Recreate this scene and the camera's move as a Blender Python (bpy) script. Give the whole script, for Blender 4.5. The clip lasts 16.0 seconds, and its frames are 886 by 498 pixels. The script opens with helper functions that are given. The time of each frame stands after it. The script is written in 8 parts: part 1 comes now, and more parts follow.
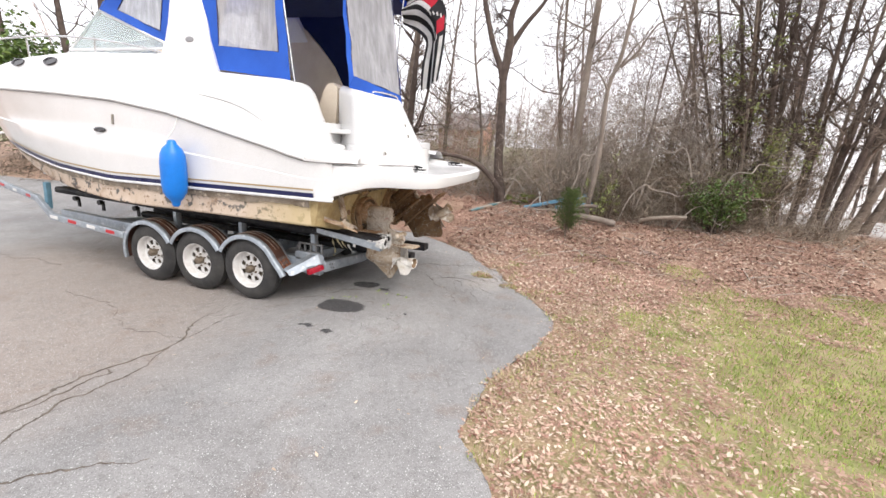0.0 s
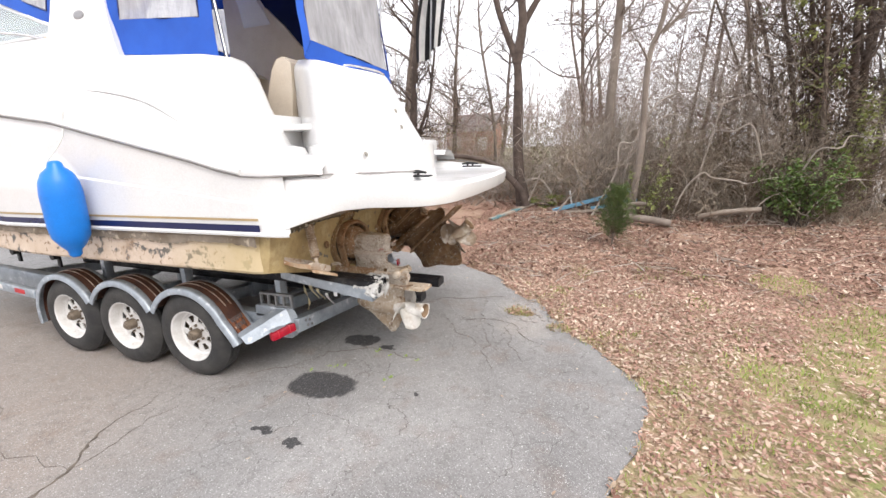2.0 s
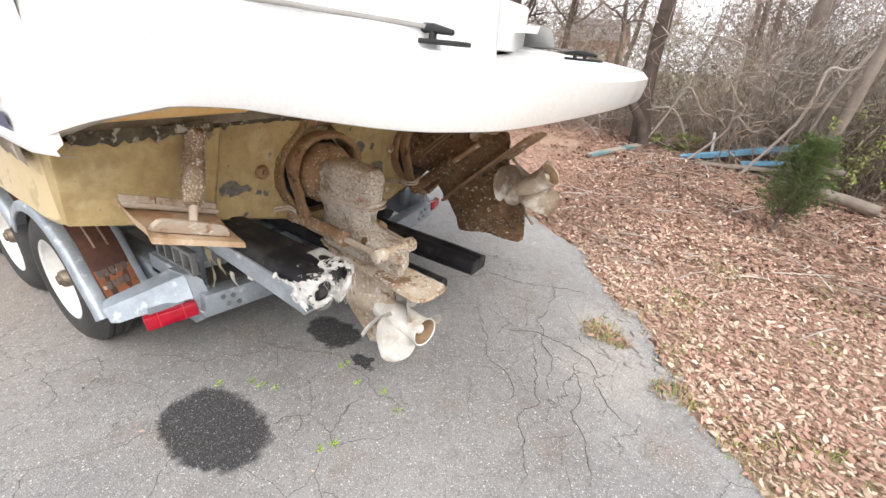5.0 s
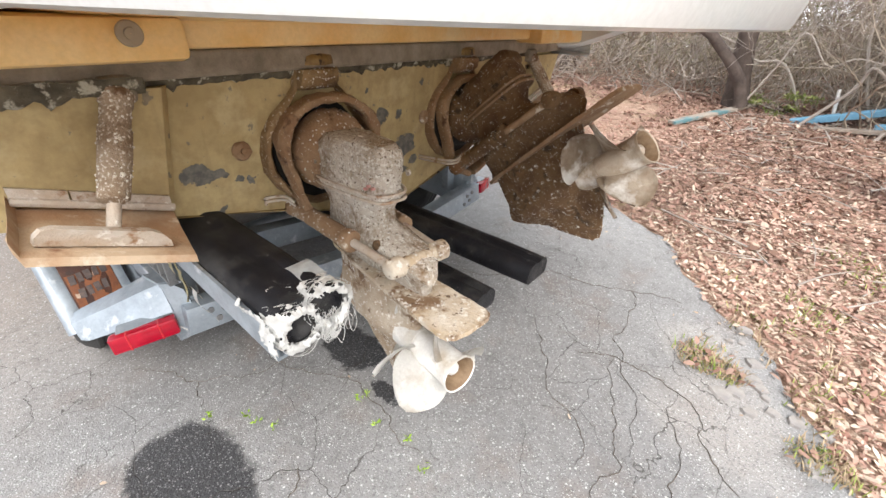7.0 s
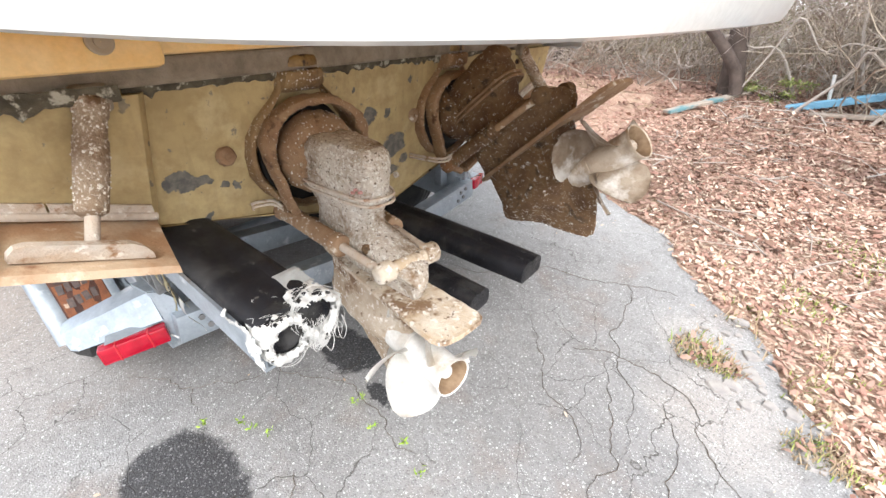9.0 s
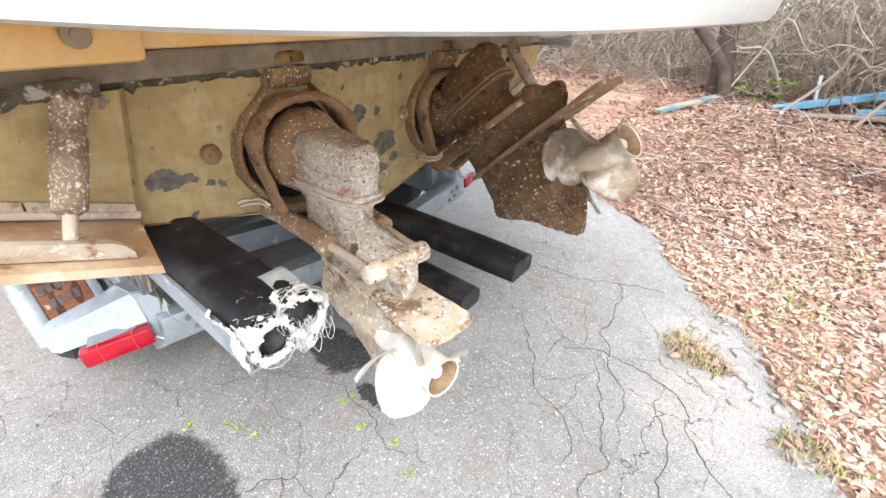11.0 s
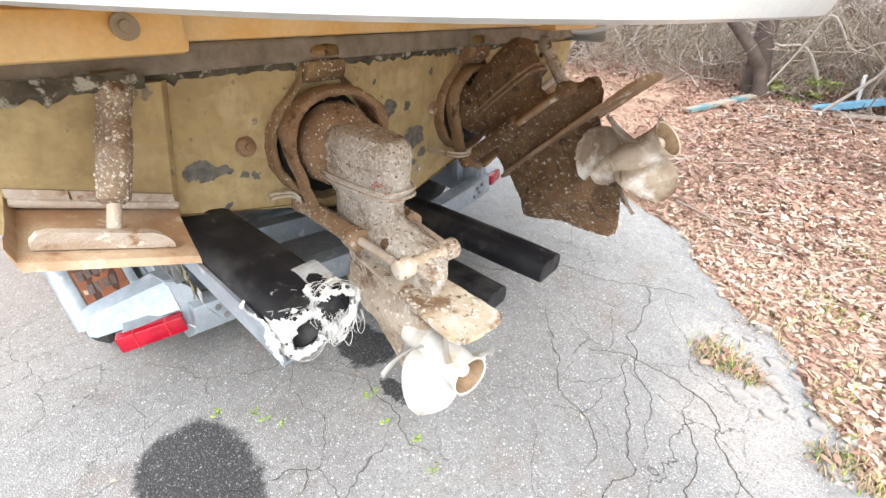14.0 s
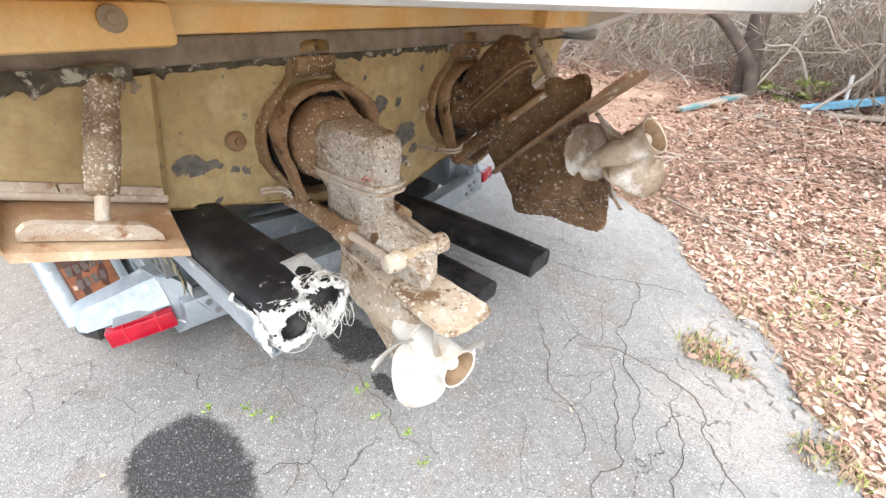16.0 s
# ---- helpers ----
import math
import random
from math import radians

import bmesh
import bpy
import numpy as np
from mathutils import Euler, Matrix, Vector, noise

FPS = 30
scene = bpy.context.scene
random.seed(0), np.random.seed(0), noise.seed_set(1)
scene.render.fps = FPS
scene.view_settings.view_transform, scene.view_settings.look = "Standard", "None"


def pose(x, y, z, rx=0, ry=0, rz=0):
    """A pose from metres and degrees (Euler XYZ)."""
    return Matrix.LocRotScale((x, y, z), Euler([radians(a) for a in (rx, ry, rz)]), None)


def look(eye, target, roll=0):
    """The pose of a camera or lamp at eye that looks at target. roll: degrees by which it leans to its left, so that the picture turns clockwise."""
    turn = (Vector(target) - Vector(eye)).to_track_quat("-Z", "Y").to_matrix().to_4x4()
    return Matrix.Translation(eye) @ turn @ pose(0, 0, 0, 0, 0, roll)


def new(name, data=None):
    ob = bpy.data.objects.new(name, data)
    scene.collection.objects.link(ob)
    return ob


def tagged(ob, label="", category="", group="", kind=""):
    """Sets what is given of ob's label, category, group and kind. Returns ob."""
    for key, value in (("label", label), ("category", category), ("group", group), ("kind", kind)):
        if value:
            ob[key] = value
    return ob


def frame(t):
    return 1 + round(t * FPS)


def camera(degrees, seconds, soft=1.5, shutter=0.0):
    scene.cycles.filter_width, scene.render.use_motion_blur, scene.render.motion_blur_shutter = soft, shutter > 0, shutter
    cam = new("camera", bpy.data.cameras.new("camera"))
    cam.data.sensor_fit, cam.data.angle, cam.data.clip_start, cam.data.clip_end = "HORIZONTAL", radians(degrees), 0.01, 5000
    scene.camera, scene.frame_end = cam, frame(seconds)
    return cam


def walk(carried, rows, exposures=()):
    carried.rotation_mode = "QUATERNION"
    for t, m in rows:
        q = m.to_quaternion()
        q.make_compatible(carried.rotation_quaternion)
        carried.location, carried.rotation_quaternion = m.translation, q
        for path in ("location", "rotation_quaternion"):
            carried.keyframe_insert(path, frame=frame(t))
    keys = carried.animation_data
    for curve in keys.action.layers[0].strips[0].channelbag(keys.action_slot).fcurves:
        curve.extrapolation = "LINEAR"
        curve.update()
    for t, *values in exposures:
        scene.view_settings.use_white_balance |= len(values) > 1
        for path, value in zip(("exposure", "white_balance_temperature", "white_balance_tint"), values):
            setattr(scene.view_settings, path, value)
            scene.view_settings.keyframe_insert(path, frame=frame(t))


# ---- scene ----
cam = camera(94.1, 16.0)
PATH = [
    (0, (4.004, -4.208, 2.044), (3.426, -2.359, 1.547), 3.1),
    (0.5, (3.901, -3.813, 2.015), (3.305, -1.958, 1.564), -0.8),
    (1, (3.775, -3.395, 2.002), (3.2, -1.533, 1.551), -0.8),
    (1.5, (3.572, -3.0, 1.993), (3.04, -1.133, 1.515), -2.8),
    (2, (3.44, -2.578, 1.924), (2.787, -0.748, 1.451), -1.6),
    (2.5, (3.313, -2.204, 1.865), (2.605, -0.425, 1.287), -1.6),
    (3, (3.199, -1.864, 1.833), (2.529, -0.097, 1.178), -0.3),
    (3.5, (3.178, -1.48, 1.806), (2.362, 0.212, 1.12), 0.1),
    (4, (3.102, -1.167, 1.763), (2.236, 0.453, 0.973), 2.5),
    (4.2, (3.062, -1.039, 1.749), (2.204, 0.568, 0.925), 4.0),
    (6.3, (2.715, -0.252, 1.597), (1.777, 1.235, 0.645), 6.8),
    (6.5, (2.687, -0.212, 1.573), (1.734, 1.242, 0.584), 6.1),
    (7, (2.638, -0.096, 1.538), (1.553, 1.262, 0.549), 2.4),
    (7.5, (2.617, -0.065, 1.538), (1.509, 1.263, 0.533), 2.2),
    (8, (2.623, -0.079, 1.54), (1.479, 1.2, 0.512), 1.0),
    (8.5, (2.632, -0.067, 1.546), (1.517, 1.241, 0.523), 0.6),
    (9, (2.637, -0.052, 1.555), (1.568, 1.299, 0.538), 1.2),
    (11.5, (2.637, -0.037, 1.549), (1.6, 1.334, 0.526), 1.7),
    (12, (2.629, -0.038, 1.547), (1.591, 1.311, 0.497), 1.5),
    (12.5, (2.619, -0.032, 1.536), (1.582, 1.3, 0.464), 1.3),
    (13, (2.614, -0.026, 1.534), (1.569, 1.306, 0.47), 1.7),
    (13.5, (2.602, -0.037, 1.528), (1.539, 1.281, 0.463), 1.8),
    (14, (2.596, -0.055, 1.543), (1.498, 1.256, 0.506), 1.8),
    (14.5, (2.599, -0.054, 1.569), (1.474, 1.28, 0.59), 2.3),
    (15, (2.61, -0.055, 1.568), (1.474, 1.276, 0.6), 2.0),
    (15.5, (2.625, -0.052, 1.563), (1.508, 1.283, 0.578), 1.6),
    (16, (2.624, -0.058, 1.535), (1.545, 1.268, 0.496), 2.2),
]
walk(cam, [(t, look(e, g, r)) for t, e, g, r in PATH], exposures=[(0, 0.45, 6600, 13), (2, 0.52, 6600, 13), (4, 0.67, 6580, 12), (6.5, 0.83, 6480, 10), (9, 1.22, 6280, 10), (13, 1.34, 6260, 9), (16, 1.24, 6260, 9)])

# ---- world, sun, exposure ----
world = bpy.data.worlds.new("overcast")
scene.world = world
world.use_nodes = True
wn, wl = world.node_tree.nodes, world.node_tree.links
sky = wn.new("ShaderNodeTexSky")
sky.sky_type, sky.sun_disc = "NISHITA", False
sky.sun_elevation, sky.sun_rotation = radians(45), radians(126)
sky.air_density, sky.dust_density = 1.0, 4.0
haze = wn.new("ShaderNodeMixRGB")
haze.inputs[0].default_value = 0.86
haze.inputs[2].default_value = (11.0, 11.2, 11.6, 1)
wl.new(sky.outputs[0], haze.inputs[1])
wl.new(haze.outputs[0], wn["Background"].inputs[0])
wn["Background"].inputs[1].default_value = 0.12
sun = new("sun", bpy.data.lights.new("sun", "SUN"))
sun.data.energy, sun.data.angle, sun.data.color = 1.8, radians(30), (1.0, 0.96, 0.9)
sun.matrix_world = look((8.0, -5.8, 9.9), (0, 0, 0))

# ---- helpers ----
BASE = {}


def thing(name, base, label, category, group="", kind=""):
    ob = new(name)
    ob.location = base
    BASE[ob.name] = Vector(base)
    return tagged(ob, label, category, group, kind)


def part(name, bm, material, parent=None, label="", smooth=False):
    """One mesh object under a thing or a part; the bmesh is in world metres."""
    base = BASE[parent.name] if parent else Vector((0, 0, 0))
    if base.length > 0:
        bm.transform(Matrix.Translation(-base))
    me = bpy.data.meshes.new(name)
    bmesh.ops.recalc_face_normals(bm, faces=bm.faces[:])
    bm.to_mesh(me)
    bm.free()
    for m in (material if isinstance(material, (list, tuple)) else [material]):
        me.materials.append(m)
    if smooth:
        me.shade_smooth()
        me.set_sharp_from_angle(angle=radians(smooth if smooth > 1 else 40))
    ob = new(name, me)
    BASE[ob.name] = base
    if parent:
        ob.parent = parent
    return tagged(ob, label)


def solo(name, bm, material, label, category, group="", kind="", smooth=False, base=None):
    """A top-level mesh thing."""
    if base is not None:
        bm.transform(Matrix.Translation(-Vector(base)))
    ob = part(name, bm, material, None, "", smooth)
    if base is not None:
        ob.location = base
        BASE[ob.name] = Vector(base)
    return tagged(ob, label, category, group, kind)


def box(bm, c, s, rot=None, bevel=0.0):
    """A box of size s at c, turned by Euler degrees rot, with bevelled edges."""
    r = bmesh.ops.create_cube(bm, size=1.0)
    vs = r["verts"]
    bmesh.ops.scale(bm, vec=s, verts=vs)
    if bevel:
        es = {e for v in vs for e in v.link_edges}
        out = bmesh.ops.bevel(bm, geom=list(es), offset=bevel, segments=2, affect="EDGES", profile=0.5)
        vs = list({v for f in out["faces"] for v in f.verts} | {v for v in vs if v.is_valid})
    m = Matrix.Translation(c)
    if rot is not None:
        m = m @ (rot if isinstance(rot, Matrix) else pose(0, 0, 0, *rot))
    bmesh.ops.transform(bm, matrix=m, verts=vs)
    return vs


def beam(bm, a, b, w, h, bevel=0.004):
    """A bar of w x h from a to b, its h upright."""
    a, b = Vector(a), Vector(b)
    d = b - a
    x = d.normalized()
    y = Vector((0, 0, 1)).cross(x)
    y = y.normalized() if y.length > 1e-4 else Vector((0, 1, 0))
    z = x.cross(y)
    box(bm, (a + b) / 2, (d.length, w, h), Matrix((x, y, z)).transposed().to_4x4(), bevel)


def tube(bm, pts, radii, n=8, caps=True):
    """A round tube along points with a radius at each."""
    pts = [Vector(p) for p in pts]
    if not hasattr(radii, "__len__"):
        radii = [radii] * len(pts)
    rings, up = [], None
    for i, p in enumerate(pts):
        d = (pts[min(i + 1, len(pts) - 1)] - pts[max(i - 1, 0)])
        d = d.normalized() if d.length > 1e-9 else Vector((0, 0, 1))
        if up is None:
            up = d.orthogonal().normalized()
        up = up - d * up.dot(d)
        up = up.normalized() if up.length > 1e-6 else d.orthogonal().normalized()
        side = d.cross(up)
        rings.append([bm.verts.new(p + radii[i] * (math.cos(a) * up + math.sin(a) * side)) for a in (math.tau * k / n for k in range(n))])
    for r, q in zip(rings, rings[1:]):
        for k in range(n):
            bm.faces.new((r[k], r[(k + 1) % n], q[(k + 1) % n], q[k]))
    if caps:
        bm.faces.new(rings[0][::-1])
        bm.faces.new(rings[-1])
    return rings


def loft(bm, rows, closed=False, caps=False):
    """Quads between rows of points."""
    vs = [[bm.verts.new(p) for p in row] for row in rows]
    n = len(vs[0])
    for r, q in zip(vs, vs[1:]):
        for k in range(n if closed else n - 1):
            bm.faces.new((r[k], r[(k + 1) % n], q[(k + 1) % n], q[k]))
    if caps:
        bm.faces.new(vs[0][::-1])
        bm.faces.new(vs[-1])
    return vs


def lathe(bm, profile, n=24, m=None):
    """Turns (radius, height) pairs round the z axis, then moves them by m."""
    rows = [[Vector((r * math.cos(a), r * math.sin(a), h)) for a in (math.tau * k / n for k in range(n))] for r, h in profile]
    if m is not None:
        rows = [[m @ p for p in row] for row in rows]
    return loft(bm, rows, closed=True)


def slab(bm, outline, offset):
    """A solid between an outline of points and the same moved by offset."""
    offset = Vector(offset)
    a = [bm.verts.new(Vector(p)) for p in outline]
    b = [bm.verts.new(Vector(p) + offset) for p in outline]
    n = len(a)
    bm.faces.new(a[::-1])
    bm.faces.new(b)
    for k in range(n):
        bm.faces.new((a[k], a[(k + 1) % n], b[(k + 1) % n], b[k]))


def lerp(x, xs, ys):
    return float(np.interp(x, xs, ys))


def curve(pts, n):
    """n points along a smooth curve through pts."""
    P = [Vector(p) for p in pts]
    P = [2 * P[0] - P[1]] + P + [2 * P[-1] - P[-2]]
    out = []
    for i in range(n):
        u = i / (n - 1) * (len(P) - 3)
        k = min(int(u), len(P) - 4)
        t = u - k
        a, b, c, d = P[k:k + 4]
        out.append(0.5 * ((2 * b) + (c - a) * t + (2 * a - 5 * b + 4 * c - d) * t * t + (3 * b - a - 3 * c + d) * t ** 3))
    return out


def rough(bm, amount, scale, seed=0.0):
    """Uneven surface: moves vertices along their normals by noise."""
    bm.normal_update()
    for v in bm.verts:
        v.co += v.normal * amount * noise.noise(v.co * scale + Vector((seed, seed, seed)))


# ---- materials ----
def surf(name, base, alt=None, scale=6.0, rough_=0.6, metal=0.0, bump=0.2, grain=80.0, spots=None, contrast=(0.35, 0.65), coat=0.0, dist=0.01):
    """A surface with two colours mixed by broad noise, fine grain in colour and relief, and optional spots (colour, scale, low, high)."""
    m = bpy.data.materials.new(name)
    m.use_nodes = True
    n, l = m.node_tree.nodes, m.node_tree.links
    b = n["Principled BSDF"]
    co = n.new("ShaderNodeTexCoord").outputs["Object"]

    def noise_(s, detail=6, roughness=0.6):
        t = n.new("ShaderNodeTexNoise")
        t.inputs["Scale"].default_value, t.inputs["Detail"].default_value, t.inputs["Roughness"].default_value = s, detail, roughness
        l.new(co, t.inputs["Vector"])
        return t.outputs["Fac"]

    def ramp(fac, lo, hi):
        r = n.new("ShaderNodeMapRange")
        r.inputs["From Min"].default_value, r.inputs["From Max"].default_value = lo, hi
        l.new(fac, r.inputs["Value"])
        return r.outputs["Result"]

    def mix(f, a, c, kind="MIX"):
        x = n.new("ShaderNodeMixRGB")
        x.blend_type = kind
        for k, v in enumerate((f, a, c)):
            if isinstance(v, (tuple, list)):
                x.inputs[k].default_value = (*v, 1)
            elif isinstance(v, (int, float)):
                x.inputs[k].default_value = v
            else:
                l.new(v, x.inputs[k])
        return x.outputs["Color"]

    alt = alt or tuple(v * 0.8 for v in base)
    col = mix(ramp(noise_(scale), *contrast), base, alt)
    fine = noise_(grain, 3, 0.7)
    col = mix(0.25, col, mix(ramp(fine, 0.3, 0.7), (0.55,) * 3, (1.0,) * 3), "MULTIPLY")
    for s in spots or ():
        col = mix(ramp(noise_(s[1], 5, 0.65), s[2], s[3]), col, s[0])
    l.new(col, b.inputs["Base Color"])
    r = n.new("ShaderNodeMapRange")
    r.inputs["To Min"].default_value, r.inputs["To Max"].default_value = max(rough_ - 0.12, 0.02), min(rough_ + 0.12, 1)
    l.new(noise_(scale * 2.3), r.inputs["Value"])
    l.new(r.outputs["Result"], b.inputs["Roughness"])
    b.inputs["Metallic"].default_value = metal
    b.inputs["Coat Weight"].default_value = coat
    if bump:
        k = n.new("ShaderNodeBump")
        k.inputs["Strength"].default_value, k.inputs["Distance"].default_value = bump, dist
        l.new(fine, k.inputs["Height"])
        l.new(k.outputs["Normal"], b.inputs["Normal"])
    return m


GELCOAT = surf("white_gelcoat", (0.76, 0.765, 0.765), (0.71, 0.715, 0.71), 1.5, 0.22, bump=0.02, coat=0.3)
OLDGEL = surf("yellowed_gelcoat", (0.86, 0.64, 0.33), (0.82, 0.50, 0.17), 4, 0.35, bump=0.04, spots=[((0.80, 0.66, 0.42), 2.2, 0.52, 0.62)])
BOTTOM = surf("worn_tan_antifouling", (0.50, 0.395, 0.205), (0.40, 0.295, 0.14), 3, 0.75, bump=0.25, grain=60,
              spots=[((0.06, 0.065, 0.065), 4.2, 0.615, 0.635), ((0.13, 0.10, 0.06), 14, 0.63, 0.70), ((0.30, 0.20, 0.09), 2.2, 0.54, 0.70)])
BOTTOMSIDE = surf("scuffed_cream_bottom_paint", (0.62, 0.52, 0.425), (0.50, 0.39, 0.295), 4, 0.7, bump=0.2, grain=60,
                  spots=[((0.10, 0.095, 0.09), 6, 0.56, 0.60), ((0.20, 0.12, 0.07), 15, 0.58, 0.64), ((0.36, 0.26, 0.18), 2.5, 0.54, 0.68)])
n_, l_ = BOTTOMSIDE.node_tree.nodes, BOTTOMSIDE.node_tree.links
x_ = n_.new("ShaderNodeSeparateXYZ")
l_.new(n_.new("ShaderNodeTexCoord").outputs["Object"], x_.inputs[0])
r_ = n_.new("ShaderNodeMapRange")
r_.inputs["From Min"].default_value, r_.inputs["From Max"].default_value, r_.inputs["To Max"].default_value = 1.1, 1.95, 0.75
l_.new(x_.outputs["X"], r_.inputs["Value"])
t_ = n_.new("ShaderNodeMixRGB")
b_ = n_["Principled BSDF"].inputs["Base Color"]
l_.new(b_.links[0].from_socket, t_.inputs[1])
l_.new(r_.outputs["Result"], t_.inputs[0])
t_.inputs[2].default_value = (0.50, 0.40, 0.215, 1)
l_.new(t_.outputs[0], b_)
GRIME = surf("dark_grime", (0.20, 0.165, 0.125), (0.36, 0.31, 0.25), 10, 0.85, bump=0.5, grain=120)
NAVY = surf("navy_stripe", (0.01, 0.015, 0.08), None, 3, 0.3, bump=0)
GOLD = surf("gold_stripe", (0.45, 0.33, 0.16), None, 3, 0.4, bump=0)
CANVAS = surf("blue_canvas", (0.015, 0.10, 0.50), (0.012, 0.08, 0.42), 2.5, 0.85, bump=0.25, grain=300, dist=0.003)
GALV = surf("galvanised_steel", (0.42, 0.47, 0.52), (0.30, 0.34, 0.38), 8, 0.5, 0.55, bump=0.08, grain=60, spots=[((0.62, 0.65, 0.68), 10, 0.58, 0.7), ((0.16, 0.12, 0.09), 13, 0.68, 0.76)])
TYRE = surf("tyre_rubber", (0.022, 0.022, 0.023), (0.05, 0.048, 0.045), 5, 0.75, bump=0.3, grain=120)
RIM = surf("white_painted_rim", (0.74, 0.74, 0.73), (0.60, 0.585, 0.56), 9, 0.4, 0.1, bump=0.05, spots=[((0.25, 0.13, 0.06), 16, 0.66, 0.72)])
RUST = surf("rusty_brown_steel", (0.050, 0.022, 0.017), (0.105, 0.042, 0.024), 7, 0.7, 0.2, bump=0.3, spots=[((0.05, 0.03, 0.025), 20, 0.55, 0.65)])
BLACKCARPET = surf("black_bunk_carpet", (0.005, 0.005, 0.007), (0.014, 0.014, 0.018), 6, 0.6, bump=0.35, grain=250, spots=[((0.035, 0.034, 0.034), 5, 0.50, 0.62), ((0.12, 0.115, 0.11), 26, 0.64, 0.72)])
BLACKCARPET.node_tree.nodes["Principled BSDF"].inputs["Specular IOR Level"].default_value = 0.28
DARK = surf("black_plastic", (0.015, 0.015, 0.016), None, 6, 0.5, bump=0.1)
from mathutils.bvhtree import BVHTree

# ---- ground ----
CY = 1.32  # the boat's centre line


def ground_z(x, y):
    """Height of the ground: a dip under the wheels, a gentle rise to the woods."""
    dip = -0.14 * min(max((1.1 - x) / 0.9, 0), 1)
    rise = max(0.0, y - 3.4 - 0.12 * max(0.0, x - 4))
    fall = 2.2 * min(max((y - 10.5) / 8, 0), 1) * min(max((x - 9) / 5, 0), 1)
    return -fall + dip * (1 if y < 2.6 else max(0, 1 - (y - 2.6))) + 0.085 * min(rise, 7.0)


# plan of the asphalt's edge, from near the camera's start round to behind the boat
EDGE = curve([(4.3, -12.0, 0), (4.2, -6.0, 0), (3.95, -3.2, 0), (3.72, -2.16, 0), (3.45, -1.69, 0), (3.43, -1.08, 0), (3.68, -0.4, 0), (3.92, 0.3, 0), (3.9, 0.75, 0), (3.66, 1.25, 0), (3.30, 1.62, 0), (3.14, 2.0, 0),
              (2.93, 2.42, 0), (2.50, 2.80, 0), (2.2, 3.3, 0), (1.5, 3.8, 0), (0.2, 4.3, 0), (-3, 4.9, 0), (-8, 5.2, 0), (-16, 5.0, 0), (-30, 5.0, 0)], 150)


def edge_wobble(p):
    return p + Vector((noise.noise(p * 2.1), noise.noise(p * 2.1 + Vector((9, 0, 0))), 0)) * 0.10 + Vector((noise.noise(p * 9), noise.noise(p * 9 + Vector((5, 0, 0))), 0)) * 0.03


EDGE = [edge_wobble(p) for p in EDGE]
exs, eys = np.array([p.x for p in EDGE]), np.array([p.y for p in EDGE])


def off_road(x, y):
    """Signed distance past the asphalt's edge, positive on the earth."""
    d2 = (exs - x) ** 2 + (eys - y) ** 2
    k = int(d2.argmin())
    a, b = EDGE[max(k - 1, 0)], EDGE[min(k + 1, len(EDGE) - 1)]
    side = (b.x - a.x) * (y - a.y) - (b.y - a.y) * (x - a.x)
    return math.sqrt(d2[k]) * (-1 if side > 0 else 1)


def mix_nodes(name):
    m = bpy.data.materials.new(name)
    m.use_nodes = True
    n, l = m.node_tree.nodes, m.node_tree.links
    return m, n, l, n["Principled BSDF"]


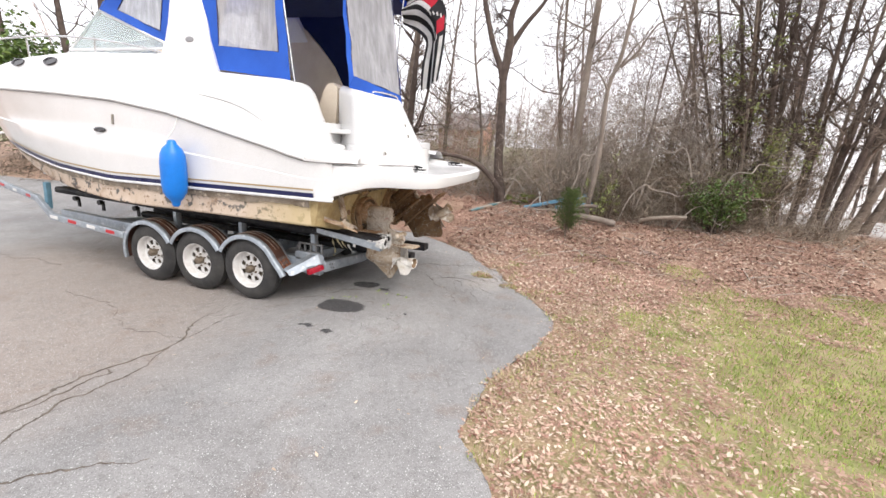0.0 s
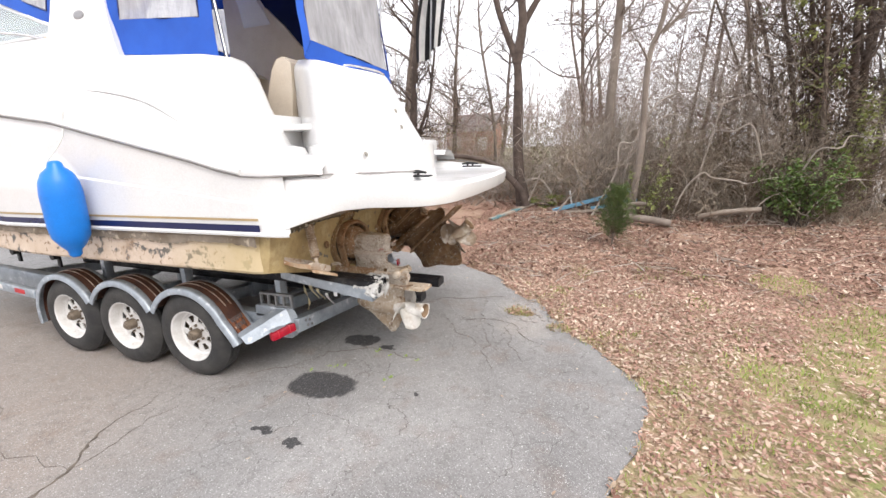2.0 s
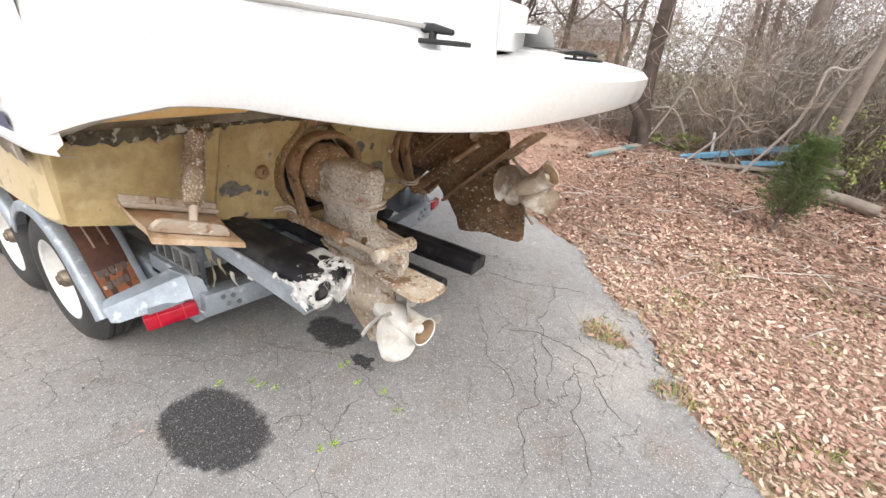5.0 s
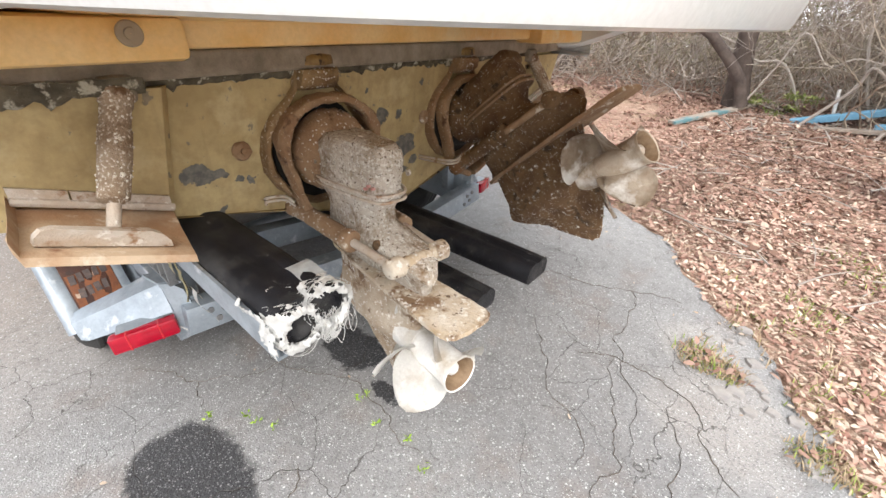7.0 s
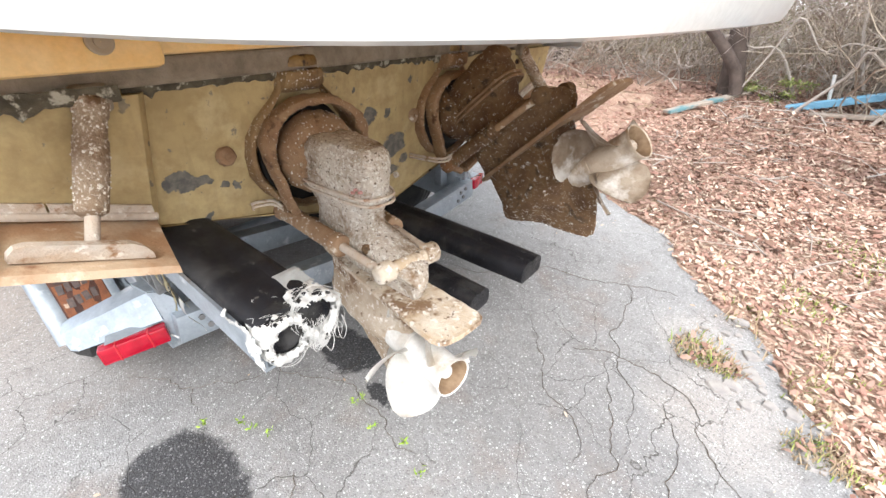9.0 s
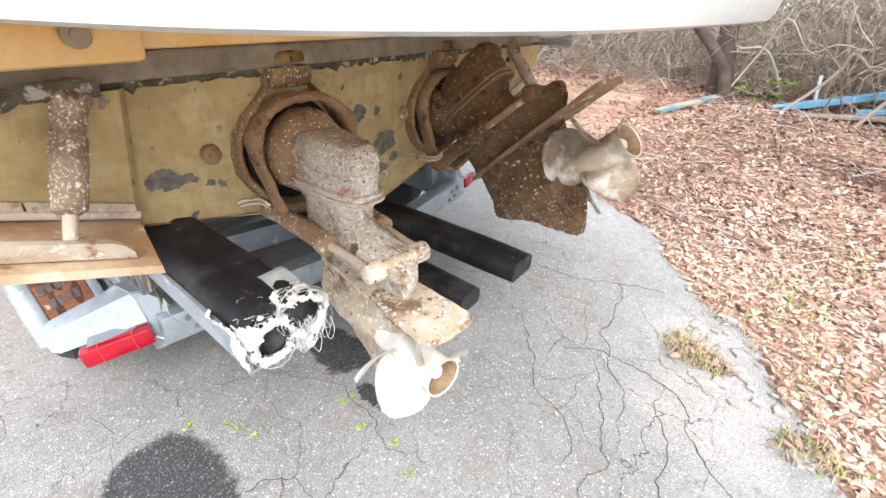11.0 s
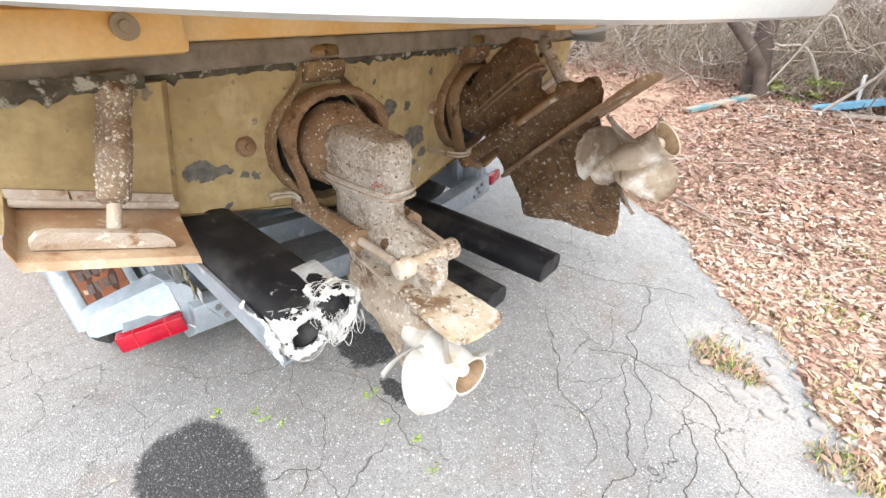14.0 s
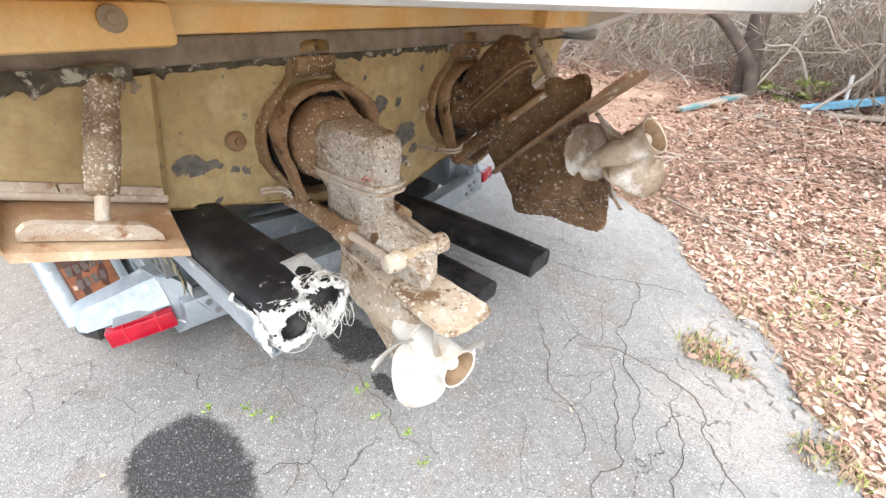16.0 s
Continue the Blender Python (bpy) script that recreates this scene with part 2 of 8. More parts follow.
class Net:
    """Short-hand for building a material's nodes."""

    def __init__(self, name):
        self.m, self.n, self.l, self.b = mix_nodes(name)
        self.co = self.n.new("ShaderNodeNewGeometry").outputs["Position"]

    def put(self, v, socket):
        if isinstance(v, (tuple, list)):
            socket.default_value = (*v, 1) if len(v) == 3 and socket.type == "RGBA" else v
        elif isinstance(v, (int, float)):
            socket.default_value = v
        else:
            self.l.new(v, socket)

    def noise(self, s, detail=5, r=0.6, vec=None, out="Fac"):
        t = self.n.new("ShaderNodeTexNoise")
        t.inputs["Scale"].default_value, t.inputs["Detail"].default_value, t.inputs["Roughness"].default_value = s, detail, r
        self.l.new(vec or self.co, t.inputs["Vector"])
        return t.outputs[out]

    def cells(self, s, feature="F1", vec=None, out="Distance", rand=1.0):
        t = self.n.new("ShaderNodeTexVoronoi")
        t.feature = feature
        t.inputs["Scale"].default_value, t.inputs["Randomness"].default_value = s, rand
        self.l.new(vec or self.co, t.inputs["Vector"])
        return t.outputs[out]

    def ramp(self, v, lo, hi, a=0.0, b=1.0):
        r = self.n.new("ShaderNodeMapRange")
        for k, x in zip(("From Min", "From Max", "To Min", "To Max"), (lo, hi, a, b)):
            r.inputs[k].default_value = x
        self.put(v, r.inputs["Value"])
        return r.outputs["Result"]

    def mix(self, f, a, c, kind="MIX"):
        x = self.n.new("ShaderNodeMixRGB")
        x.blend_type = kind
        for k, v in enumerate((f, a, c)):
            self.put(v, x.inputs[k])
        return x.outputs["Color"]

    def math(self, op, a, c=0.0):
        x = self.n.new("ShaderNodeMath")
        x.operation = op
        self.put(a, x.inputs[0])
        self.put(c, x.inputs[1])
        return x.outputs[0]

    def warp(self, s, amount):
        """The place, shifted by noise."""
        x = self.n.new("ShaderNodeVectorMath")
        x.operation = "MULTIPLY_ADD"
        self.l.new(self.noise(s, 4, 0.6, out="Color"), x.inputs[0])
        x.inputs[1].default_value = (amount,) * 3
        self.l.new(self.co, x.inputs[2])
        return x.outputs[0]

    def blob(self, cx, cy, rx, ry, vec, soft=0.25):
        """1 inside an ellipse on the ground, 0 outside."""
        s = self.n.new("ShaderNodeVectorMath")
        s.operation = "SUBTRACT"
        self.l.new(vec, s.inputs[0])
        s.inputs[1].default_value = (cx, cy, 0)
        d = self.n.new("ShaderNodeVectorMath")
        d.operation = "MULTIPLY"
        self.l.new(s.outputs[0], d.inputs[0])
        d.inputs[1].default_value = (1 / rx, 1 / ry, 0)
        g = self.n.new("ShaderNodeVectorMath")
        g.operation = "LENGTH"
        self.l.new(d.outputs[0], g.inputs[0])
        return self.ramp(g.outputs["Value"], 1.0 + soft / 2, 1.0 - soft / 2)

    def relief(self, height, strength, distance):
        k = self.n.new("ShaderNodeBump")
        k.inputs["Strength"].default_value, k.inputs["Distance"].default_value = strength, distance
        self.put(height, k.inputs["Height"])
        self.l.new(k.outputs["Normal"], self.b.inputs["Normal"])

    def done(self, colour, roughness=0.8, metal=0.0):
        self.put(colour, self.b.inputs["Base Color"])
        self.put(roughness, self.b.inputs["Roughness"])
        self.b.inputs["Metallic"].default_value = metal
        return self.m


def asphalt_material():
    a = Net("weathered_asphalt")
    broad = a.ramp(a.noise(0.7, 6), 0.35, 0.65)
    col = a.mix(broad, (0.20, 0.195, 0.193), (0.315, 0.31, 0.305))
    # a dustier, browner strip where the trailer is backed in
    col = a.mix(a.math("MULTIPLY", a.blob(-1.9, -1.0, 3.0, 3.2, a.warp(0.9, 1.2), 0.5), 0.75), col, (0.30, 0.25, 0.215))
    col = a.mix(a.math("MULTIPLY", a.ramp(a.noise(2.6, 5), 0.54, 0.70), 0.40), col, (0.22, 0.155, 0.12))
    col = a.mix(a.math("MULTIPLY", a.ramp(a.noise(11, 4), 0.50, 0.66), 0.30), col, (0.13, 0.125, 0.12))
    # pale crumbled band along the worn edge
    col = a.mix(a.math("MULTIPLY", a.math("MAXIMUM", a.blob(3.02, 1.86, 0.26, 0.30, a.warp(4, 0.35), 0.6), a.blob(2.86, 2.36, 0.20, 0.22, a.warp(4, 0.35), 0.6)), 0.5), col, (0.42, 0.385, 0.355))
    w = a.warp(9, 0.17)
    # oil and water stains
    stain = None
    for s in ((1.42, 0.08, 0.30, 0.19), (1.31, 0.95, 0.20, 0.13), (1.66, 0.84, 0.075, 0.055), (1.66, -0.6, 0.075, 0.035), (1.34, -0.54, 0.10, 0.03), (2.25, 0.18, 0.03, 0.025)):
        b = a.blob(s[0] + 0.04, s[1] + 0.04, s[2], s[3], w, 0.14)
        stain = b if stain is None else a.math("MAXIMUM", stain, b)
    col = a.mix(a.math("MULTIPLY", stain, 0.90), col, (0.016, 0.016, 0.019))
    # stone chips of two sizes, some pale, some dark
    dull = a.ramp(stain, 0.0, 1.0, 1.0, 0.35)
    chip, tone = a.cells(140), a.cells(140, out="Color")
    sep = a.n.new("ShaderNodeSeparateColor")
    a.l.new(tone, sep.inputs[0])
    col = a.mix(a.math("MULTIPLY", a.math("MULTIPLY", a.ramp(chip, 0.50, 0.25), a.ramp(sep.outputs[0], 0.55, 0.90)), dull), col, (0.50, 0.50, 0.49))
    col = a.mix(a.math("MULTIPLY", a.ramp(sep.outputs[1], 0.70, 0.98), 0.5), col, (0.10, 0.10, 0.10))
    big, btone = a.cells(62), a.cells(62, out="Color")
    sep2 = a.n.new("ShaderNodeSeparateColor")
    a.l.new(btone, sep2.inputs[0])
    col = a.mix(a.math("MULTIPLY", a.math("MULTIPLY", a.ramp(big, 0.34, 0.22), a.ramp(sep2.outputs[0], 0.86, 0.94)), dull), col, (0.56, 0.56, 0.55))
    # fine cracks
    v = a.warp(3.5, 0.16)
    crack = a.math("MULTIPLY", a.ramp(a.cells(2.4, "DISTANCE_TO_EDGE", v), 0.0052, 0.0015), a.math("MULTIPLY", a.ramp(a.noise(0.9, 3), 0.42, 0.52), a.blob(2.0, 1.6, 2.8, 2.4, a.warp(0.9, 1.0), 0.5)))
    fine = a.math("MULTIPLY", a.ramp(a.cells(5.5, "DISTANCE_TO_EDGE", v), 0.0062, 0.002), a.ramp(a.noise(1.3, 3), 0.50, 0.62))
    crack = a.math("MAXIMUM", crack, a.math("MULTIPLY", fine, 0.8))
    col = a.mix(a.math("MULTIPLY", crack, 0.70), col, (0.035, 0.028, 0.022))
    a.relief(a.math("SUBTRACT", a.math("MULTIPLY", a.ramp(chip, 0.1, 0.6, 1, 0), 0.6), crack), 0.6, 0.006)
    return a.done(col, a.ramp(sep.outputs[2], 0, 1, 0.7, 0.95))


def earth_material():
    a = Net("leaf_strewn_earth")
    col = a.mix(a.ramp(a.noise(1.5, 6), 0.35, 0.65), (0.33, 0.205, 0.145), (0.43, 0.30, 0.22))
    col = a.mix(a.math("MULTIPLY", a.ramp(a.cells(60, out="Distance"), 0.3, 0.6), 0.6), col, (0.17, 0.095, 0.065))
    tone = a.n.new("ShaderNodeSeparateColor")
    a.l.new(a.cells(75, out="Color"), tone.inputs[0])
    col = a.mix(a.math("MULTIPLY", tone.outputs[0], 0.5), col, (0.46, 0.31, 0.22))
    col = a.mix(a.math("MULTIPLY", a.ramp(tone.outputs[1], 0.85, 0.95), 0.7), col, (0.60, 0.49, 0.38))
    grass = a.math("MAXIMUM", a.blob(8.1, -0.5, 3.6, 4.2, a.warp(0.8, 1.6), 0.7), a.math("MULTIPLY", a.ramp(a.noise(0.8, 5), 0.58, 0.66), 0.4))
    green = a.mix(a.ramp(a.noise(3, 5), 0.35, 0.65), (0.22, 0.26, 0.08), (0.40, 0.36, 0.18))
    col = a.mix(a.math("MULTIPLY", grass, a.ramp(a.noise(7, 5), 0.35, 0.6)), col, green)
    # open ground beyond the wood: dull lawn, then a pale paved yard
    sep = a.n.new("ShaderNodeSeparateXYZ")
    a.l.new(a.warp(0.3, 3.0), sep.inputs[0])
    col = a.mix(a.ramp(sep.outputs["Y"], 15.5, 18.0), col, a.mix(a.ramp(a.noise(0.4, 4), 0.4, 0.6), (0.24, 0.26, 0.13), (0.38, 0.35, 0.24)))
    col = a.mix(a.math("MULTIPLY", a.ramp(sep.outputs["Y"], 9.5, 10.5), a.ramp(sep.outputs["X"], 10.0, 11.5)), col, (0.62, 0.62, 0.61))
    col = a.mix(a.math("MULTIPLY", a.ramp(sep.outputs["Y"], 25.0, 25.6), a.ramp(sep.outputs["Y"], 31.0, 30.4)), col, (0.55, 0.55, 0.54))
    a.relief(a.noise(60, 5, 0.7), 0.6, 0.015)
    return a.done(col, 0.95)


ASPHALT, EARTH = asphalt_material(), earth_material()


def make_ground():
    bm = bmesh.new()
    xs = np.concatenate([np.linspace(-900, -40, 8), np.linspace(-35, -9, 14), np.linspace(-8, 14, 89), np.linspace(15, 40, 14), np.linspace(50, 900, 8)])
    ys = np.concatenate([np.linspace(-900, -40, 8), np.linspace(-35, -9, 14), np.linspace(-8, 14, 89), np.linspace(15, 40, 14), np.linspace(50, 900, 8)])
    loft(bm, [[(x, y, ground_z(x, y) - 0.012 + (0.03 * noise.noise(Vector((x, y, 0)) * 0.8) - 0.006 if off_road(x, y) > 0.25 and max(abs(x), abs(y)) < 45 else (-0.02 if off_road(x, y) < -0.1 else 0.004))) for x in xs] for y in ys])
    return solo("ground", bm, EARTH, "bare earth with dead brown leaves and thin grass", "ground", kind="structure", smooth=True)


def make_road():
    """The asphalt apron: an edge loop that fans out to the open side, with a low worn lip."""
    bm = bmesh.new()
    rows = []
    for p in EDGE:
        q = Vector((-14, -9, 0))
        row = [p + Vector((0, 0, -0.03))]
        for f in (0.0, 0.006, 0.02, 0.05, 0.09, 0.13, 0.17, 0.21, 0.25, 0.3, 0.35, 0.4, 0.5, 0.6, 0.75, 0.9, 0.99):
            row.append(p.lerp(q, f))
        rows.append([Vector((v.x, v.y, ground_z(v.x, v.y) + (-0.035 if i == 0 else -0.004 if i == 1 else 0.0))) for i, v in enumerate(row)])
    loft(bm, rows)
    global ROAD_TOP
    ROAD_TOP = BVHTree.FromBMesh(bm)
    return solo("road", bm, ASPHALT, "cracked grey asphalt driveway with dark oil stains", "driveway", kind="structure", smooth=True)


make_ground()
make_road()

# ---- the boat ----
XS, XB = 1.12, -7.4  # transom, bow


def hull_at(x):
    """Half-beams and heights of the hull at x: sheer, chine, keel."""
    u = (XS - x) / (XS - XB)
    b = 1.57 * (1 - max(0, (u - 0.42) / 0.58) ** 2.3)
    c = 1.53 * (1 - min(1, max(0, (u - 0.30) / 0.66)) ** 1.9)
    k = 0.63 + 1.5 * max(0, (u - 0.62) / 0.38) ** 2.4
    cz = 1.05 + 0.85 * max(0, (u - 0.33) / 0.6) ** 1.7
    s = lerp(x, [-7.4, -3.94, -2.77, -1.73, -0.8, 0.04, 0.67, 1.04, 1.5], [2.58, 2.48, 2.43, 2.365, 2.235, 2.045, 1.905, 1.805, 1.775])
    return b, c, k, cz, s


def band_z(x):
    """Bottom of the white topsides."""
    return lerp(x, [-7.4, -5, -3.2, -2, 1.4], [2.1, 1.62, 1.38, 1.30, 1.33])


def side_y(x, z):
    """Half-beam of the topsides at a height: nearly upright, a little flare."""
    b, c, k, cz, s = hull_at(x)
    t = min(1, max(0, (z - cz) / (s - cz)))
    return c + 0.0 + (b + 0.02 - c) * t ** 0.8


STATIONS = [XS - (XS - XB) * i / 40 for i in range(40)] + [XB + 0.02]
boat = thing("boat", (-1.0, CY, 0.6), "white cabin cruiser with blue canvas, parked on a trailer", "boat")


def both(rows):
    """Mirrors rows of (x, half-beam, z) to port and starboard."""
    return [[Vector((x, CY - s * y, z)) for x, y, z in row] for s in (1, -1) for row in rows]


def make_hull():
    # bottom: V from keel to chine with a strake, one mesh
    bm = bmesh.new()
    for s in (1, -1):
        rows = []
        for x in STATIONS:
            b, c, k, cz, sh = hull_at(x)
            pts = [(0, k), (0.35 * c, k + 0.35 * (cz - k) - 0.01), (0.38 * c, k + 0.38 * (cz - k) + 0.01), (0.68 * c, k + 0.68 * (cz - k) - 0.01), (0.71 * c, k + 0.71 * (cz - k) + 0.01), (c - 0.1, cz - 0.035), (c, cz - 0.02)]
            rows.append([Vector((x, CY - s * y, z)) for y, z in pts])
        rows.insert(0, [p.copy() for p in rows[0]])
        rows[1] = [Vector((XS - 0.06, p.y, p.z)) for p in rows[1]]
        for p in rows[0]:
            p.y += s * 0.010 * min(1, abs(p.y - CY))
        rows.insert(0, [Vector((XS + 0.025 + 0.05 * (p.z - 0.63) / 0.7, p.y + s * 0.03 * min(1, abs(p.y - CY)), p.z)) for p in rows[0]])
        loft(bm, rows)
    part("hull_bottom", bm, BOTTOM, boat, "tan bottom paint with dark worn patches", 30)
    bm = bmesh.new()
    for s in (1, -1):
        rows = []
        for x in STATIONS:
            b, c, k, cz, sh = hull_at(x)
            z1 = max(band_z(x), cz + 0.01)
            rows.append([Vector((x, CY - s * y, z)) for y, z in ((c, cz - 0.02), (c + 0.012, cz), (side_y(x, (cz + z1) / 2) - 0.012, (cz + z1) / 2), (side_y(x, z1) - 0.02, z1))])
        rows.insert(0, [p.copy() for p in rows[0]])
        rows[1] = [Vector((XS - 0.06, p.y, p.z)) for p in rows[1]]
        for p in rows[0]:
            p.y += s * 0.010 * min(1, abs(p.y - CY))
        rows.insert(0, [Vector((XS + 0.025 + 0.05 * (p.z - 0.63) / 0.7, p.y + s * 0.03 * min(1, abs(p.y - CY)), p.z)) for p in rows[0]])
        loft(bm, rows)
    part("bottom_side", bm, BOTTOMSIDE, boat, "scuffed cream bottom paint above the chine", 30)
    bm = bmesh.new()
    for s in (1, -1):
        rows = []
        for x in STATIONS:
            b, c, k, cz, sh = hull_at(x)
            z1 = max(band_z(x), cz + 0.01)
            row = [(side_y(x, z1) - 0.02, z1), (side_y(x, z1) + 0.03, z1 + 0.012), (side_y(x, z1) + 0.035, z1 + 0.03), (side_y(x, z1 + 0.05) + 0.012, z1 + 0.045)]
            for t in (0.12, 0.3, 0.48, 0.5, 0.7, 0.97, 1.0):
                z = z1 + 0.05 + (sh - z1 - 0.05) * t
                row.append((side_y(x, z) + (0.012 if t <= 0.48 else 0.0), z))
            rows.append([Vector((x, CY - s * y, z)) for y, z in row])
        rows.insert(0, [Vector((XS + 0.24, p.y, p.z)) for p in rows[0]])
        rows.insert(0, [Vector((XS + 0.33, p.y + s * 0.035, p.z)) for p in rows[0]])
        loft(bm, rows)
    hull = part("topside", bm, GELCOAT, boat, "white gelcoat topsides", 35)
    # stripes
    for name, mt, lo, hi in (("navy_stripe", NAVY, 0.045, 0.095), ("gold_stripe", GOLD, 0.125, 0.142)):
        bm = bmesh.new()
        for s in (1, -1):
            loft(bm, [[Vector((x, CY - s * (side_y(x, band_z(x) + 0.05 + h) + 0.0165), band_z(x) + h)) for h in (lo, hi)] for x in [XS + 0.10] + STATIONS[:30]])
        part(name, bm, mt, hull)
    # moulding along the sheer
    bm = bmesh.new()
    for s in (1, -1):
        tube(bm, [Vector((x, CY - s * (hull_at(x)[0] + 0.025), hull_at(x)[4])) for x in STATIONS], 0.022, 8)
    part("rub_rail", bm, GELCOAT, hull, "", 60)
    # grey joint and painted shadow line under the rail, carried aft round the platform's foot
    bm = bmesh.new()
    for s in (1, -1):
        tube(bm, [Vector((x, CY - s * (side_y(x, hull_at(x)[4] - 0.03) + 0.012), hull_at(x)[4] - 0.027)) for x in STATIONS[::-1]] + [Vector((1.3, CY - s * 1.60, 1.768)), Vector((1.5, CY - s * 1.565, 1.772)), Vector((1.72, CY - s * 1.47, 1.776)), Vector((1.80, CY - s * 1.40, 1.772)), Vector((1.965, CY - s * 1.17, 1.765)), Vector((2.13, CY - s * 0.82, 1.755))], 0.007, 6)
    part("joint_shadow_strip", bm, surf("grey_joint_shadow", (0.30, 0.29, 0.28), (0.22, 0.21, 0.20), 6, 0.6), hull, "thin grey joint with the rail's shadow line painted in", 60)
    # dirty moulded edge under the white topsides; its shade is painted in too
    bm = bmesh.new()
    for s in (1, -1):
        rows = []
        for k in range(240):
            x = XS + 0.02 - (XS - XB) * 0.8 * k / 239
            b, c, kk, cz, sh = hull_at(x)
            z1 = max(band_z(x), cz + 0.01)
            low = max(cz + 0.012, z1 - 0.055 - 0.05 * max(0, noise.noise(Vector((x * 2.2, s, 0)))) - 0.03 * abs(noise.noise(Vector((x * 11, s, 4)))))
            rows.append([Vector((x, CY - s * (side_y(x, z) + 0.004), z)) for z in (z1, (z1 + low) / 2, low)])
        loft(bm, rows)
    part("dirty_shaded_edge", bm, surf("grey_brown_dirt_and_shade", (0.26, 0.22, 0.175), (0.15, 0.115, 0.08), 5, 0.85, bump=0.3, grain=60, spots=[((0.42, 0.36, 0.28), 9, 0.56, 0.64)]), hull, "grey-brown dirty edge above the bottom paint, its shade painted in", 40)


def top_z(x):
    """Height of the deck's side, above the sheer."""
    return lerp(x, [-7.4, -5.5, -3.8, -2.6, -0.9, -0.4, 0.82, 0.94, 1.02, 1.10, 1.20, 1.27, 1.40, 1.43, 1.70], [2.66, 2.8, 2.92, 2.97, 2.93, 2.74, 2.645, 2.61, 2.53, 2.32, 2.12, 1.99, 1.97, 1.915, 1.91])


def make_deck():
    bm = bmesh.new()
    xs = [1.72, 1.58, 1.46, 1.43, 1.415, 1.40, 1.33, 1.27, 1.23, 1.20, 1.15, 1.10, 1.06, 1.02, 0.98, 0.94] + [x for x in STATIONS if x < 0.9]
    for s in (1, -1):
        rows = []
        for x in xs:
            b, c, k, cz, sh = hull_at(x)
            t = top_z(x)
            d = b + 0.01 - 0.10 * max(0, x - 1.45) / 0.27
            rows.append([Vector((x, CY - s * max(y, 0), z)) for y, z in ((d, sh), (d - 0.01, sh + 0.3 * (t - sh)), (d - 0.07, sh + 0.62 * (t - sh)), (d - 0.14, sh + 0.9 * (t - sh)), (d - 0.19, t - 0.01), (d - 0.24, t), (d - 0.36, t - 0.01), (d - 0.40, t - 0.06))])
        loft(bm, rows)
    part("deck_side", bm, GELCOAT, boat, "white fibreglass deck moulding", 35)
    # foredeck and cabin roof
    bm = bmesh.new()
    rows = []
    for x in [x for x in STATIONS if x < -0.6]:
        b = hull_at(x)[0] - 0.36
        t = top_z(x)
        rows.append([Vector((x, CY + y * max(b, 0.02), t - 0.04 + 0.22 * (1 - y * y) * min(1, max(b, 0)))) for y in (-1, -0.6, -0.2, 0.2, 0.6, 1)])
    loft(bm, rows)
    part("foredeck", bm, GELCOAT, boat, "white foredeck", 35)
    # cockpit sole and liner
    bm = bmesh.new()
    box(bm, (0.35, CY, 1.80), (2.2, 2.7, 0.05))
    part("cockpit_sole", bm, surf("cockpit_liner", (0.62, 0.58, 0.50), (0.55, 0.5, 0.42), 4, 0.5, bump=0.1), boat)


RIM_PLAN = [(1.12, 1.53), (1.36, 1.555), (1.6, 1.53), (1.85, 1.41), (2.07, 1.355), (2.22, 1.31), (2.37, 1.245), (2.465, 1.13), (2.53, 0.93), (2.57, 0.4), (2.58, 0.0)]


def plat_edge(a):
    """Plan of the swim platform's rim; a from -1 (port) to 1 (starboard)."""
    q = RIM_CURVE[min(len(RIM_CURVE) - 1, int(round((1 - abs(a)) * (len(RIM_CURVE) - 1))))]
    return q.x, math.copysign(q.y, a)


RIM_CURVE = curve([(x, y, 0) for x, y in RIM_PLAN], 41)


